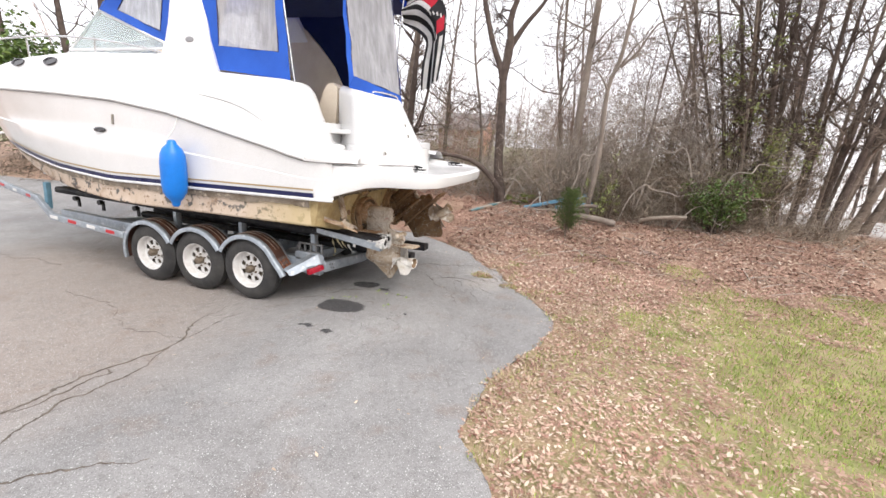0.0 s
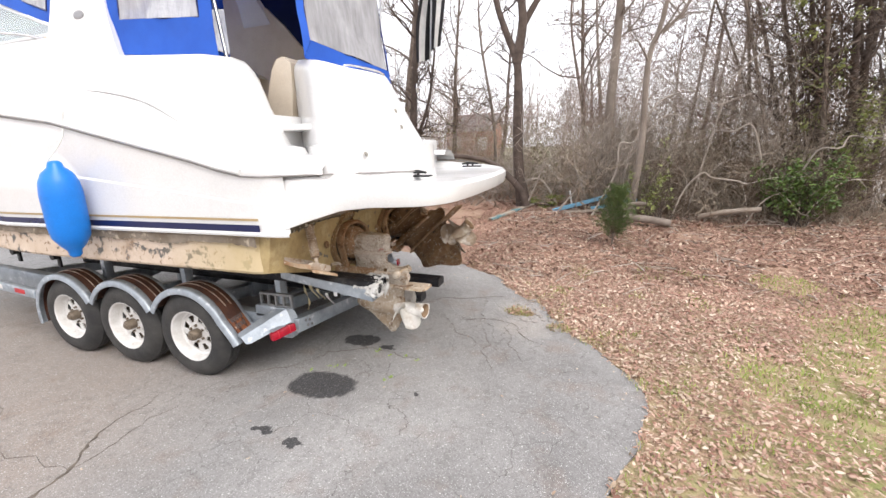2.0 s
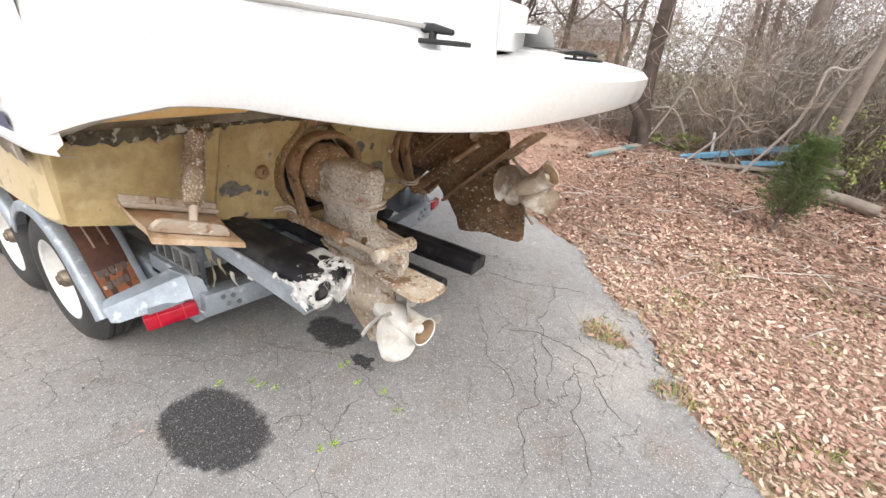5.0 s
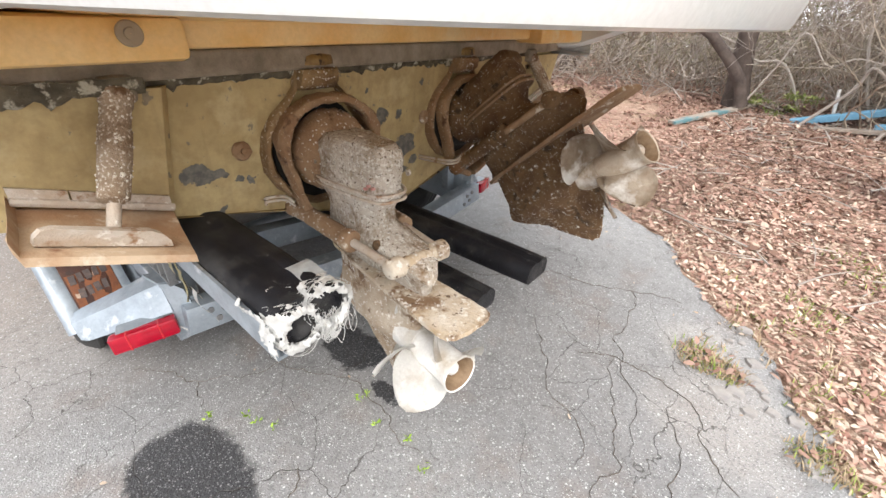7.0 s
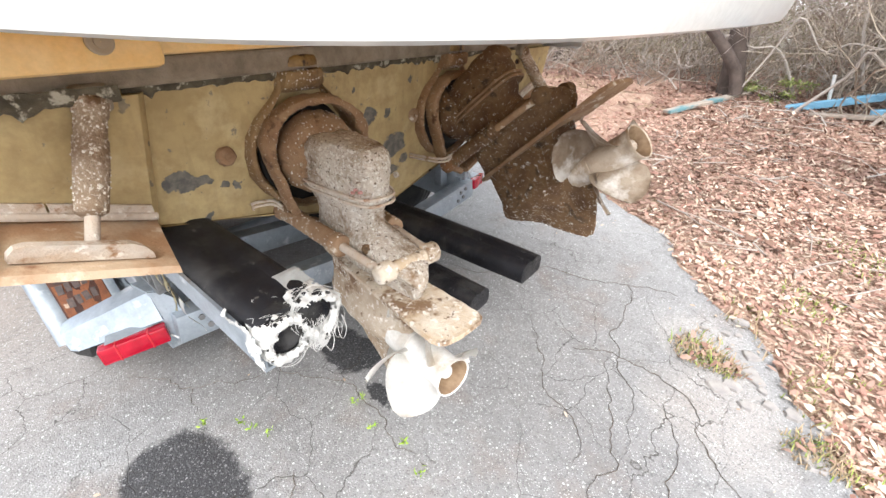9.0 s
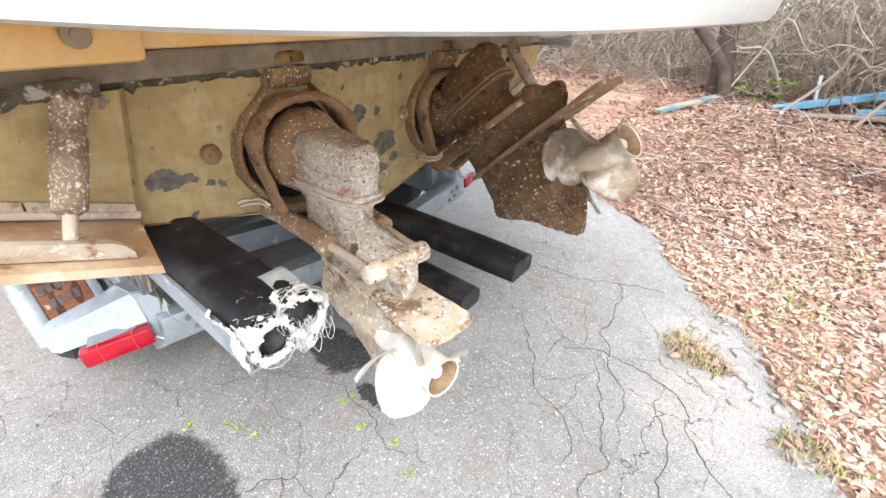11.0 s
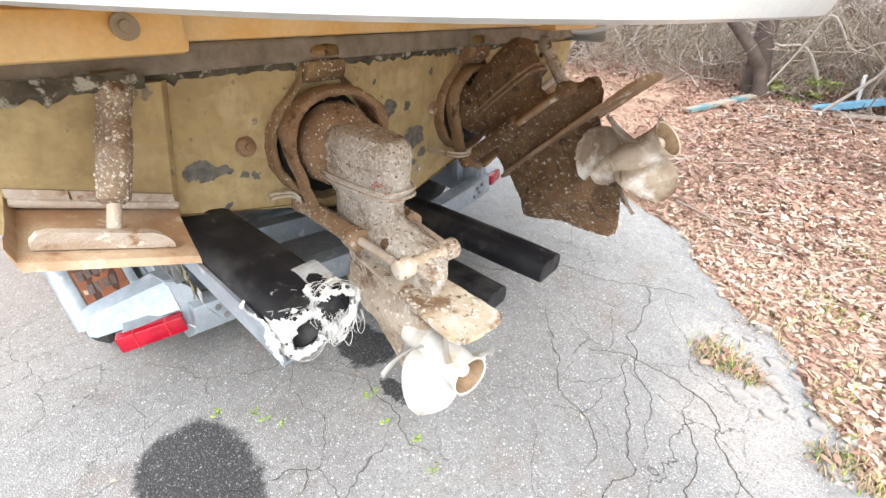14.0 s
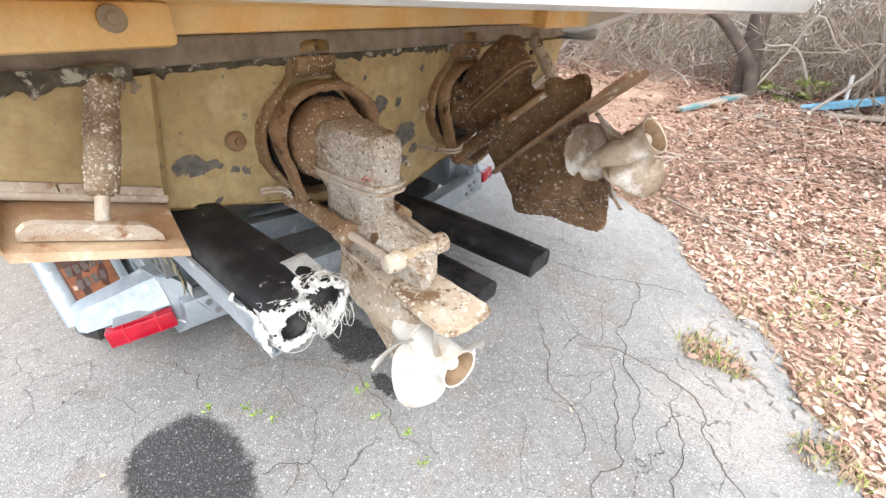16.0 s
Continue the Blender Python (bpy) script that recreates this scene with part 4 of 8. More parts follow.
    # bolt heads along the cover's flange
    for k in range(7):
        u = 0.10 + 0.055 * k
        q = 1 - 0.36 * (u - 0.055) / 0.39
        for s in (-1, 1):
            bm = bmesh.new()
            lathe(bm, [(0.011, -0.004), (0.011, 0.006), (0.007, 0.009), (0.001, 0.009)], 8, m @ Matrix.Translation((u, s * 0.112 * q, -0.005)) @ Matrix.Rotation(radians(-90 * s), 4, "X"))
            part("bolt", bm, DRIVE if up else CASEGREY, case, "", 40)
    bm = bmesh.new()
    for w in (-0.062, -0.085):
        ring_ = oval(w, 0.044, 0.455, 0.124, m, 40, 4.0, 0.58)
        tube(bm, ring_ + ring_[:1], 0.0055, 6)
    part("clamp_band", bm, RAMRUST if up else PADPALE, case, "" if up else "pale clamp band", 60)
    if not up:
        bm = bmesh.new()
        for u, v, w in ((0.402, -0.070, -0.03), (0.420, -0.064, -0.036), (0.39, -0.074, -0.042)):
            box(bm, m @ Vector((u, v, w)), (0.012, 0.012, 0.008), bevel=0.002)
        part("decal_scrap", bm, DECALRED, case, "faded red decal scraps")
    # bell housing toward the bellows
    bm = bmesh.new()
    mf = m @ Matrix.Rotation(radians(90), 4, "Y")
    lathe(bm, [(0.145, -0.03), (0.160, 0.0), (0.160, 0.03), (0.150, 0.06), (0.125, 0.10), (0.09, 0.12), (0.001, 0.12)], 30, mf)
    bmesh.ops.subdivide_edges(bm, edges=bm.edges[:], cuts=1, use_grid_fill=True)
    rough(bm, 0.008, 30, seed)
    crust = barnacles(bm, 240, None, rng, (0.0015, 0.0042))
    bell = part("bell_housing", bm, DRIVE if up else RINGRUST, out, "", 60)
    tagged(part("barnacle_crust", crust, BARNACLE, bell), kind="stuff")
    # cavitation plate with rounded after corners
    bm = bmesh.new()
    side = [(-0.02, 0.028), (0.05, 0.052), (0.2, 0.068), (0.45, 0.086), (0.68, 0.098), (0.80, 0.101), (0.83, 0.094), (0.842, 0.075), (0.848, 0.03)]
    slab(bm, [m @ Vector((u, v, -0.400)) for u, v in side] + [m @ Vector((u, -v, -0.400)) for u, v in side[::-1]], m.to_3x3() @ Vector((0, 0, 0.016)))
    bmesh.ops.triangulate(bm, faces=[f for f in bm.faces if len(f.verts) > 4])
    bmesh.ops.subdivide_edges(bm, edges=bm.edges[:], cuts=4, use_grid_fill=True)
    rough(bm, 0.003, 25, seed)
    mat_low = DRIVE if up else DRIVELOW
    crust = barnacles(bm, 220 if up else 420, None, rng, (0.0015, 0.0042))
    plate = part("cavitation_plate", bm, RAMRUST if up else mat_low, out, "", 40)
    tagged(part("barnacle_crust", crust, BARNACLE, plate), kind="stuff")
    # lower gearcase, torpedo and skeg
    bm = bmesh.new()
    secs = [(-0.39, 0.015, 0.60, 0.050), (-0.44, 0.02, 0.585, 0.046), (-0.50, 0.02, 0.575, 0.044), (-0.555, 0.015, 0.575, 0.052), (-0.59, 0.0, 0.585, 0.062), (-0.62, -0.005, 0.59, 0.066), (-0.65, 0.015, 0.585, 0.060), (-0.68, 0.075, 0.57, 0.042), (-0.70, 0.12, 0.55, 0.020), (-0.74, 0.19, 0.53, 0.013), (-0.82, 0.295, 0.48, 0.010), (-0.885, 0.385, 0.43, 0.006)]
    loft(bm, [oval(w, a, b, h, m, 28, 2.2) for w, a, b, h in secs], closed=True, caps=True)
    bmesh.ops.subdivide_edges(bm, edges=bm.edges[:], cuts=1, use_grid_fill=True)
    rough(bm, 0.008, 20, seed + 1)
    rough(bm, 0.004, 70, seed + 4)
    crust = barnacles(bm, 3600 if up else 1200, None, rng, (0.0028, 0.0085) if up else (0.0020, 0.0050))
    low = part("gearcase", bm, mat_low if up else GEARTAN, out, "", 60)
    tagged(part("barnacle_crust", crust, BARNACLE, low), kind="stuff")
    make_prop(m @ Matrix.Translation((0.61, 0, -0.618)), out, radians(front), radians(rear), PROPB if up else PROP)
    # trim rams, pinned through the back of the strut
    for s in (-1, 1):
        a = m @ Vector((-0.10, s * 0.142, -0.235))
        b = m @ Vector((0.57, s * 0.098, -0.258))
        d = b - a
        bm = bmesh.new()
        k = 0.66 if not up else 0.60
        tube(bm, [a - d * 0.02, a, a + d * 0.05, a + d * 0.07, a + d * k * 0.90, a + d * k * 0.91, a + d * k * 0.99, a + d * k], [0.030, 0.042, 0.042, 0.036, 0.036, 0.041, 0.041, 0.034], 16)
        bmesh.ops.subdivide_edges(bm, edges=[e for e in bm.edges if e.calc_length() > 0.1], cuts=8, use_grid_fill=True)
        rough(bm, 0.004, 40, seed)
        crust = barnacles(bm, 170, None, rng, (0.0015, 0.0042))
        ram = part("trim_ram", bm, RAMRUST if not up else DRIVE, out, "rusty trim cylinder", 50)
        tagged(part("barnacle_crust", crust, BARNACLE, ram), kind="stuff")
        bm = bmesh.new()
        tube(bm, [a + d * k, b], 0.016, 10)
        part("rod", bm, PADPALE if not up else RAMRUST, ram, "", 50)
        # a pair of hydraulic lines bent back to the transom
        bm = bmesh.new()
        q = a + Vector((0.01, s * 0.03, 0.03))
        for h in (0.0, 0.016):
            tube(bm, curve([q + d * 0.10 + Vector((0, 0, h)), q + Vector((0.05, s * 0.035, 0.03 + h)), q + Vector((0.03, s * 0.10, 0.035 + h)), Vector((1.165, q.y + s * 0.10, q.z + 0.02 + h))], 14), 0.006, 6)
        part("hose", bm, PADPALE, ram, "", 60)
        # eye at the ram's end
        bm = bmesh.new()
        ax = (m.to_3x3() @ Vector((0, s, 0))).normalized()
        tube(bm, [b - ax * 0.03, b - ax * 0.028, b + ax * 0.018, b + ax * 0.026, b + ax * 0.029], [0.026, 0.036, 0.036, 0.030, 0.018], 16)
        rough(bm, 0.002, 40, seed)
        part("ram_eye", bm, mat_low, ram, "", 50)
    bm = bmesh.new()
    tube(bm, [m @ Vector((0.57, -0.12, -0.258)), m @ Vector((0.57, 0.12, -0.258))], 0.024, 14)
    part("cross_pin", bm, mat_low, out, "", 50)
    # small boss on the strut's side
    bm = bmesh.new()
    lathe(bm, [(0.02, -0.02), (0.02, 0.02), (0.013, 0.026), (0.001, 0.026)], 12, m @ Matrix.Translation((0.44, -0.062, -0.235)) @ Matrix.Rotation(radians(90), 4, "X"))
    part("boss", bm, DRIVE, case, "", 50)
    return out


GIMBAL = surf("barnacled_olive_brown_housing", (0.205, 0.12, 0.055), (0.33, 0.225, 0.115), 8, 0.85, bump=0.7, grain=90, dist=0.012, spots=[((0.62, 0.56, 0.45), 85, 0.59, 0.66), ((0.10, 0.055, 0.03), 6, 0.55, 0.66)])
RINGRUST = surf("rust_brown_casting", (0.24, 0.135, 0.07), (0.34, 0.22, 0.125), 9, 0.85, bump=0.7, grain=90, dist=0.01, spots=[((0.60, 0.53, 0.42), 85, 0.61, 0.67), ((0.10, 0.05, 0.028), 12, 0.57, 0.66)])
BRASSCAP = surf("tarnished_brass_cap", (0.34, 0.23, 0.09), (0.20, 0.12, 0.05), 18, 0.5, 0.3, bump=0.3, spots=[((0.05, 0.03, 0.02), 24, 0.55, 0.62)])
CASEGREY = surf("barnacled_grey_case", (0.42, 0.345, 0.265), (0.64, 0.585, 0.51), 7, 0.85, bump=0.9, grain=90, dist=0.014, spots=[((0.70, 0.67, 0.61), 75, 0.52, 0.60), ((0.09, 0.055, 0.03), 85, 0.58, 0.64), ((0.20, 0.12, 0.06), 5, 0.58, 0.68)])
GEARTAN = surf("stained_tan_gearcase", (0.36, 0.26, 0.17), (0.54, 0.47, 0.38), 7, 0.85, bump=0.8, grain=90, dist=0.012, spots=[((0.17, 0.10, 0.055), 9, 0.55, 0.64), ((0.70, 0.66, 0.60), 44, 0.57, 0.63)])
BOREBROWN = surf("brown_stained_bore", (0.20, 0.125, 0.07), (0.30, 0.21, 0.13), 30, 0.7, bump=0.3)
DECALRED = surf("faded_red_decal", (0.55, 0.16, 0.15), (0.6, 0.4, 0.36), 60, 0.7, bump=0.1)
CM = 1.335
make_drive(CM - 0.455, 2, 11, 190, 212)
make_drive(CM + 0.455, 42, 23, 135, 247)


def make_tab(s):
    """A trim tab with its ram; s is -1 at port."""
    Y = lambda y: CM + s * (CM - y)
    hinge = [Vector((1.20, Y(-0.05), 1.075)), Vector((1.20, Y(0.297), 0.952))]
    aft = [Vector((1.485, Y(-0.09), 1.066)), Vector((1.485, Y(0.240), 0.934))]
    bm = bmesh.new()
    rows = []
    for i in range(13):
        f = 0.02 + 0.98 * (i - 1) / 11 if i else 0.0
        a, b = hinge[0].lerp(hinge[1], f), aft[0].lerp(aft[1], f)
        row = [a.lerp(b, t) + Vector((0, 0, -0.01 * math.sin(math.pi * t))) for t in (0, 0.2, 0.4, 0.6, 0.8, 0.96)] + [b + Vector((0.006, 0, -0.004)), b + Vector((0.008, 0, -0.026))]
        if i == 0:
            row = [p + Vector((0, 0, 0.035)) for p in row]
        rows.append(row)
    loft(bm, rows)
    bmesh.ops.solidify(bm, geom=bm.faces[:], thickness=0.006)
    rough(bm, 0.003, 20, 2)
    tab = part("trim_tab", bm, TABSTEEL, boat, "rust-stained steel trim tab", 40)
    bm = bmesh.new()
    a, b = Vector((1.445, Y(-0.055), 1.058)), Vector((1.445, Y(0.205), 0.954))
    up = Vector((0.03, 0, 0.055))
    d = b - a
    prof = [(0.0, 0.0), (0.02, 0.45), (0.08, 0.85), (0.16, 1.0), (0.84, 1.0), (0.93, 0.8), (0.985, 0.4), (1.0, 0.0)]
    slab(bm, [a + d * f + up * h for f, h in prof], (-0.03, 0, 0))
    rough(bm, 0.002, 30, 5)
    part("fin", bm, PADPALE, tab, "pale chalky pad", 40)
    bm = bmesh.new()
    e = hinge[1] - hinge[0]
    for k in range(3):
        p, q = hinge[0] + e * (k / 3 + 0.01), hinge[0] + e * ((k + 1) / 3 - 0.01)
        slab(bm, [p + Vector((0.0, 0, 0.005)), q + Vector((0.0, 0, 0.005)), q + Vector((0.012, 0, 0.058)), p + Vector((0.012, 0, 0.058))], (0.012, 0, 0))
    tube(bm, [hinge[0] + Vector((0.02, 0, 0.02)), hinge[1] + Vector((0.02, 0, 0.02))], 0.012, 8)
    rough(bm, 0.003, 40, 6)
    part("hinge", bm, PADPALE, tab, "rusty piano hinge", 40)
    bm = bmesh.new()
    top, bot = Vector((1.255, Y(0.24), 1.335)), Vector((1.40, Y(0.105), 1.045))
    d = bot - top
    tube(bm, [top + d * t for t in (0.0, 0.03, 0.12, 0.13, 0.30, 0.31, 0.5, 0.8, 0.83, 0.84, 0.86)], [0.03, 0.038, 0.038, 0.034, 0.034, 0.038, 0.037, 0.036, 0.036, 0.03, 0.022], 16)
    rough(bm, 0.005, 45, 8)
    crust = barnacles(bm, 120, None, random.Random(5), (0.002, 0.005))
    ram = part("tab_ram", bm, surf("barnacled_tan_ram", (0.40, 0.31, 0.225), (0.24, 0.165, 0.105), 9, 0.85, bump=0.7, grain=90, dist=0.01, spots=[((0.68, 0.63, 0.55), 120, 0.54, 0.62), ((0.15, 0.085, 0.045), 14, 0.54, 0.64)]), tab, "barnacled trim tab ram", 50)
    tagged(part("barnacle_crust", crust, BARNACLE, ram), kind="stuff")
    bm = bmesh.new()
    tube(bm, [top + d * 0.84, bot + d * 0.06], 0.016, 10)
    part("rod", bm, PADPALE, ram, "", 50)
    bm = bmesh.new()
    box(bm, top + Vector((-0.02, 0, 0.0)), (0.09, 0.085, 0.07), bevel=0.015)
    rough(bm, 0.004, 40, 3)
    part("bracket", bm, GRIME, ram, "", 40)


make_tab(-1)
make_tab(1)
for y, z in ((0.565, 1.09), (1.525, 1.075), (1.15, 1.12)):
    bm = bmesh.new()
    lathe(bm, [(0.034, 0.0), (0.034, 0.008), (0.028, 0.016), (0.012, 0.018), (0.010, 0.028), (0.001, 0.03)], 14, Matrix.Translation((XS + 0.055, y, z)) @ Matrix.Rotation(radians(84), 4, "Y"))
    rough(bm, 0.004, 60, y)
    part("anode", bm, RAMRUST, boat, "crusted round zinc anode", 50)
# exhaust pipe beside the raised drive
bm = bmesh.new()
tube(bm, curve([(1.17, 2.16, 1.36), (1.27, 2.16, 1.34), (1.33, 2.15, 1.24), (1.40, 2.13, 1.15)], 14), 0.026, 10)
part("hose", bm, GRIME, boat, "", 60)

# ragged crust of dried growth along the top of the transom, and smears lower down
rng = random.Random(31)
crust = bmesh.new()
for y0, y1, dx in ((0.32, 2.32, 0.004), (-0.16, 0.30, 0.036)):
    n = int((y1 - y0) / 0.012)
    rows = []
    for k in range(n + 1):
        y = y0 + (y1 - y0) * k / n
        low = 1.326 - 0.030 * abs(noise.noise(Vector((y * 14, 0, 0)))) - 0.022 * max(0, noise.noise(Vector((y * 47, 5, 0))))
        xt = lambda z: XS + 0.02 + 0.06 * (z - 0.9) / 0.45 + dx + (0.035 if dx > 0.01 else 0)
        rows.append([Vector((xt(1.366) + 0.008, y, 1.366 + 0.008 * noise.noise(Vector((y * 25, 8, 0))))), Vector((xt(1.34) + 0.012 + 0.004 * noise.noise(Vector((y * 40, 2, 0))), y, 1.34)), Vector((xt(low) + 0.006, y, low + 0.004)), Vector((xt(low) - 0.004, y, low))])
    loft(crust, rows)
part("dried_growth", crust, surf("dark_dried_growth", (0.05, 0.042, 0.03), (0.15, 0.13, 0.09), 14, 0.9, bump=0.6, grain=120, spots=[((0.42, 0.40, 0.33), 22, 0.55, 0.62)]), boat, "dark dried growth along the transom's top", 50)

# ---- canvas, windscreen and fittings ----
VINYL, vn, vl, vb = mix_nodes("clear_wrinkled_vinyl")
vb.inputs["Base Color"].default_value = (0.62, 0.63, 0.66, 1)
# upright milky creases in the soft sheet
vc = vn.new("ShaderNodeTexCoord")
vm = vn.new("ShaderNodeMapping")
vm.inputs["Scale"].default_value = (9.0, 9.0, 1.3)
vl.new(vc.outputs["Object"], vm.inputs["Vector"])
vs = vn.new("ShaderNodeTexNoise")
vs.inputs["Scale"].default_value, vs.inputs["Detail"].default_value, vs.inputs["Roughness"].default_value = 1.6, 6.0, 0.65
vl.new(vm.outputs["Vector"], vs.inputs["Vector"])
vr = vn.new("ShaderNodeMapRange")
vr.inputs["From Min"].default_value, vr.inputs["From Max"].default_value = 0.36, 0.72
vr.inputs["To Min"].default_value, vr.inputs["To Max"].default_value = 0.62, 0.38
vl.new(vs.outputs["Fac"], vr.inputs["Value"])
vl.new(vr.outputs["Result"], vb.inputs["Transmission Weight"])
vb.inputs["IOR"].default_value = 1.12
vt = vn.new("ShaderNodeTexNoise")
vt.inputs["Scale"].default_value, vt.inputs["Detail"].default_value = 7.0, 4.0
vk = vn.new("ShaderNodeBump")
vk.inputs["Strength"].default_value, vk.inputs["Distance"].default_value = 0.5, 0.02
vl.new(vt.outputs["Fac"], vk.inputs["Height"])
vl.new(vk.outputs["Normal"], vb.inputs["Normal"])
vb.inputs["Roughness"].default_value = 0.16
GLASS, gn, gl, gb = mix_nodes("tinted_windscreen_glass")
gb.inputs["Base Color"].default_value = (0.80, 0.90, 0.88, 1)
gb.inputs["Transmission Weight"].default_value = 0.85
gb.inputs["Roughness"].default_value = 0.04
gb.inputs["IOR"].default_value = 1.3
STEEL = surf("polished_rail_steel", (0.72, 0.72, 0.72), None, 10, 0.18, 0.9, bump=0)
# dark navy copy of the blue canvas: the interior's shade is in the colour
SHADECANVAS = surf("shaded_navy_canvas", (0.008, 0.02, 0.10), (0.006, 0.015, 0.08), 4, 0.85, bump=0.2)
CREAM = surf("cream_vinyl", (0.66, 0.58, 0.47), (0.60, 0.51, 0.40), 4, 0.5, bump=0.15)


def grid4(c, nu, nv, wave=0.0, seed=0.0):
    """Rows of points over a four-cornered sheet, with some slack."""
    c = [Vector(p) for p in c]
    n = (c[1] - c[0]).cross(c[3] - c[0]).normalized()
    rows = []
    for i in range(nu + 1):
        u = i / nu
        row = []
        for j in range(nv + 1):
            v = j / nv
            p = c[0].lerp(c[1], u).lerp(c[3].lerp(c[2], u), v)
            row.append(p + n * wave * noise.noise(p * 4 + Vector((seed,) * 3)))
        rows.append(row)
    return rows


def canvas_panel(outer, inner, name, label, wave=0.02, parent=None):
    """A blue canvas frame round a clear window; corners in the same order."""
    bm = bmesh.new()
    for k in range(4):
        a, b, c, d = outer[k], outer[(k + 1) % 4], inner[(k + 1) % 4], inner[k]
        loft(bm, grid4((a, b, c, d), 12, 4, wave))
    bmesh.ops.remove_doubles(bm, verts=bm.verts[:], dist=0.001)
    bmesh.ops.solidify(bm, geom=bm.faces[:], thickness=0.006)
    p = part(name, bm, CANVAS, boat, label, 50)
    bm = bmesh.new()
    loft(bm, grid4(inner, 16, 16, wave * 1.2, 3.0))
    w = part("clear_window", bm, VINYL, p, "wrinkled clear vinyl window", 60)
    # dark stitched binding
    bm = bmesh.new()
    for k in range(4):
        tube(bm, [Vector(inner[k]).lerp(Vector(inner[(k + 1) % 4]), t / 8) for t in range(9)], 0.007, 5)
    part("binding", bm, NAVY, p)
    return p


for s in (1, -1):
    Y = lambda y: CY - s * (CY - y)
    side = "port" if s == 1 else "starboard"
    # side curtain
    if s == 1:
        canvas_panel([(-0.60, Y(0.13), 2.80), (0.68, Y(0.13), 2.66), (0.46, Y(0.27), 3.92), (-0.82, Y(0.27), 4.0)],
                     [(-0.37, Y(0.155), 3.05), (0.50, Y(0.155), 2.97), (0.42, Y(0.23), 3.72), (-0.42, Y(0.23), 3.80)], "side_curtain", "blue canvas side curtain with a clear window")
    # forward quarter curtain
    canvas_panel([(-2.55, Y(0.30), 3.58), (-1.20, Y(0.16), 3.09), (-1.12, Y(0.26), 4.0), (-2.0, Y(0.36), 4.02)],
                 [(-2.20, Y(0.30), 3.56), (-1.34, Y(0.19), 3.25), (-1.26, Y(0.25), 3.86), (-1.9, Y(0.33), 3.9)], "quarter_curtain", "blue canvas quarter curtain with a clear window")
    # moulded arch leg
    bm = bmesh.new()
    rows = []
    for z, x0, x1 in ((2.70, -1.35, -0.30), (2.85, -1.25, -0.38), (3.1, -1.17, -0.47), (3.35, -1.13, -0.54), (3.6, -1.12, -0.64), (3.85, -1.13, -0.76), (4.02, -1.2, -0.85)):
        y0 = 0.0 + 0.17 * (z - 2.7)
        rows.append([Vector((x, Y(y), z)) for x, y in ((x0, y0 + 0.05), (x0 + 0.04, y0), (x1 - 0.04, y0), (x1, y0 + 0.05), (x1 - 0.02, y0 + 0.14), (x0 + 0.02, y0 + 0.14))])
    loft(bm, rows, closed=True, caps=True)
    arch = part("arch_leg", bm, GELCOAT, boat, "white moulded arch leg", 45)
    bm = bmesh.new()
    lathe(bm, [(0.001, 0.006), (0.03, 0.006), (0.055, 0.003), (0.06, 0.0)], 20, Matrix.Translation((-0.73, Y(0.065), 3.11)) @ Matrix.Rotation(radians(90 * s), 4, "X") @ Matrix.Diagonal((1.15, 0.6, 1, 1)))
    part("badge", bm, surf("grey_badge", (0.35, 0.35, 0.36), None, 60, 0.35, 0.5), arch, "oval grey badge")
    # windscreen pane and frame
    c = [Vector(p) for p in ((-3.15, Y(0.24), 3.06), (-1.22, Y(0.12), 3.02), (-1.25, Y(0.17), 3.10), (-2.58, Y(0.34), 3.56))]
    bm = bmesh.new()
    loft(bm, grid4(c, 6, 4))
    ws = part("windscreen", bm, GLASS, boat, "tinted windscreen pane", 60)
    bm = bmesh.new()
    for k in range(4):
        tube(bm, [c[k], c[(k + 1) % 4]], 0.02, 8)
    part("frame", bm, GELCOAT, ws, "", 60)
    # side rail
    bm = bmesh.new()
    tube(bm, curve([(-6.9, Y(1.1), 3.2), (-5.5, Y(0.45), 3.22), (-4.2, Y(0.06), 3.19), (-3.0, Y(0.0), 3.18), (-2.2, Y(0.0), 3.12), (-1.5, Y(0.02), 3.03), (-1.15, Y(0.06), 2.95)], 40), 0.013, 8)
    for x, y in ((-5.3, 0.4), (-3.72, 0.05), (-2.3, 0.02)):
        tube(bm, [(x, Y(y), 3.17), (x - 0.08, Y(y + 0.04), top_z(x) - 0.03)], 0.012, 8)
    part("hand_rail", bm, STEEL, boat, "steel side rail", 60)
    # portlights
    for x in (-3.72, -2.94):
        bm = bmesh.new()
        mm = Matrix.Translation((x, Y(CY - (hull_at(x)[0] - 0.105) - 0.02), 2.835)) @ Matrix.Rotation(radians(90 * s), 4, "X") @ Matrix.Rotation(radians(-30), 4, "X") @ Matrix.Diagonal((1.6, 0.75, 1, 1))
        lathe(bm, [(0.001, 0.004), (0.06, 0.004), (0.062, 0.014), (0.08, 0.014), (0.085, 0.0)], 22, mm)
        part("portlight", bm, surf("smoked_glass", (0.05, 0.05, 0.055), None, 5, 0.1, bump=0) if s == 1 and x < -3.5 else bpy.data.materials["smoked_glass"], boat, "oval portlight", 40)
    # hull vent and slit
    bm = bmesh.new()
    lathe(bm, [(0.001, 0.006), (0.03, 0.012), (0.05, 0.006), (0.055, 0.0)], 18, Matrix.Translation((-2.03, Y(-0.262), 1.98)) @ Matrix.Rotation(radians(90 * s), 4, "X") @ Matrix.Diagonal((2.1, 0.62, 1, 1)))
    part("hull_vent", bm, bpy.data.materials["smoked_glass"], boat, "oval hull vent", 40)
    bm = bmesh.new()
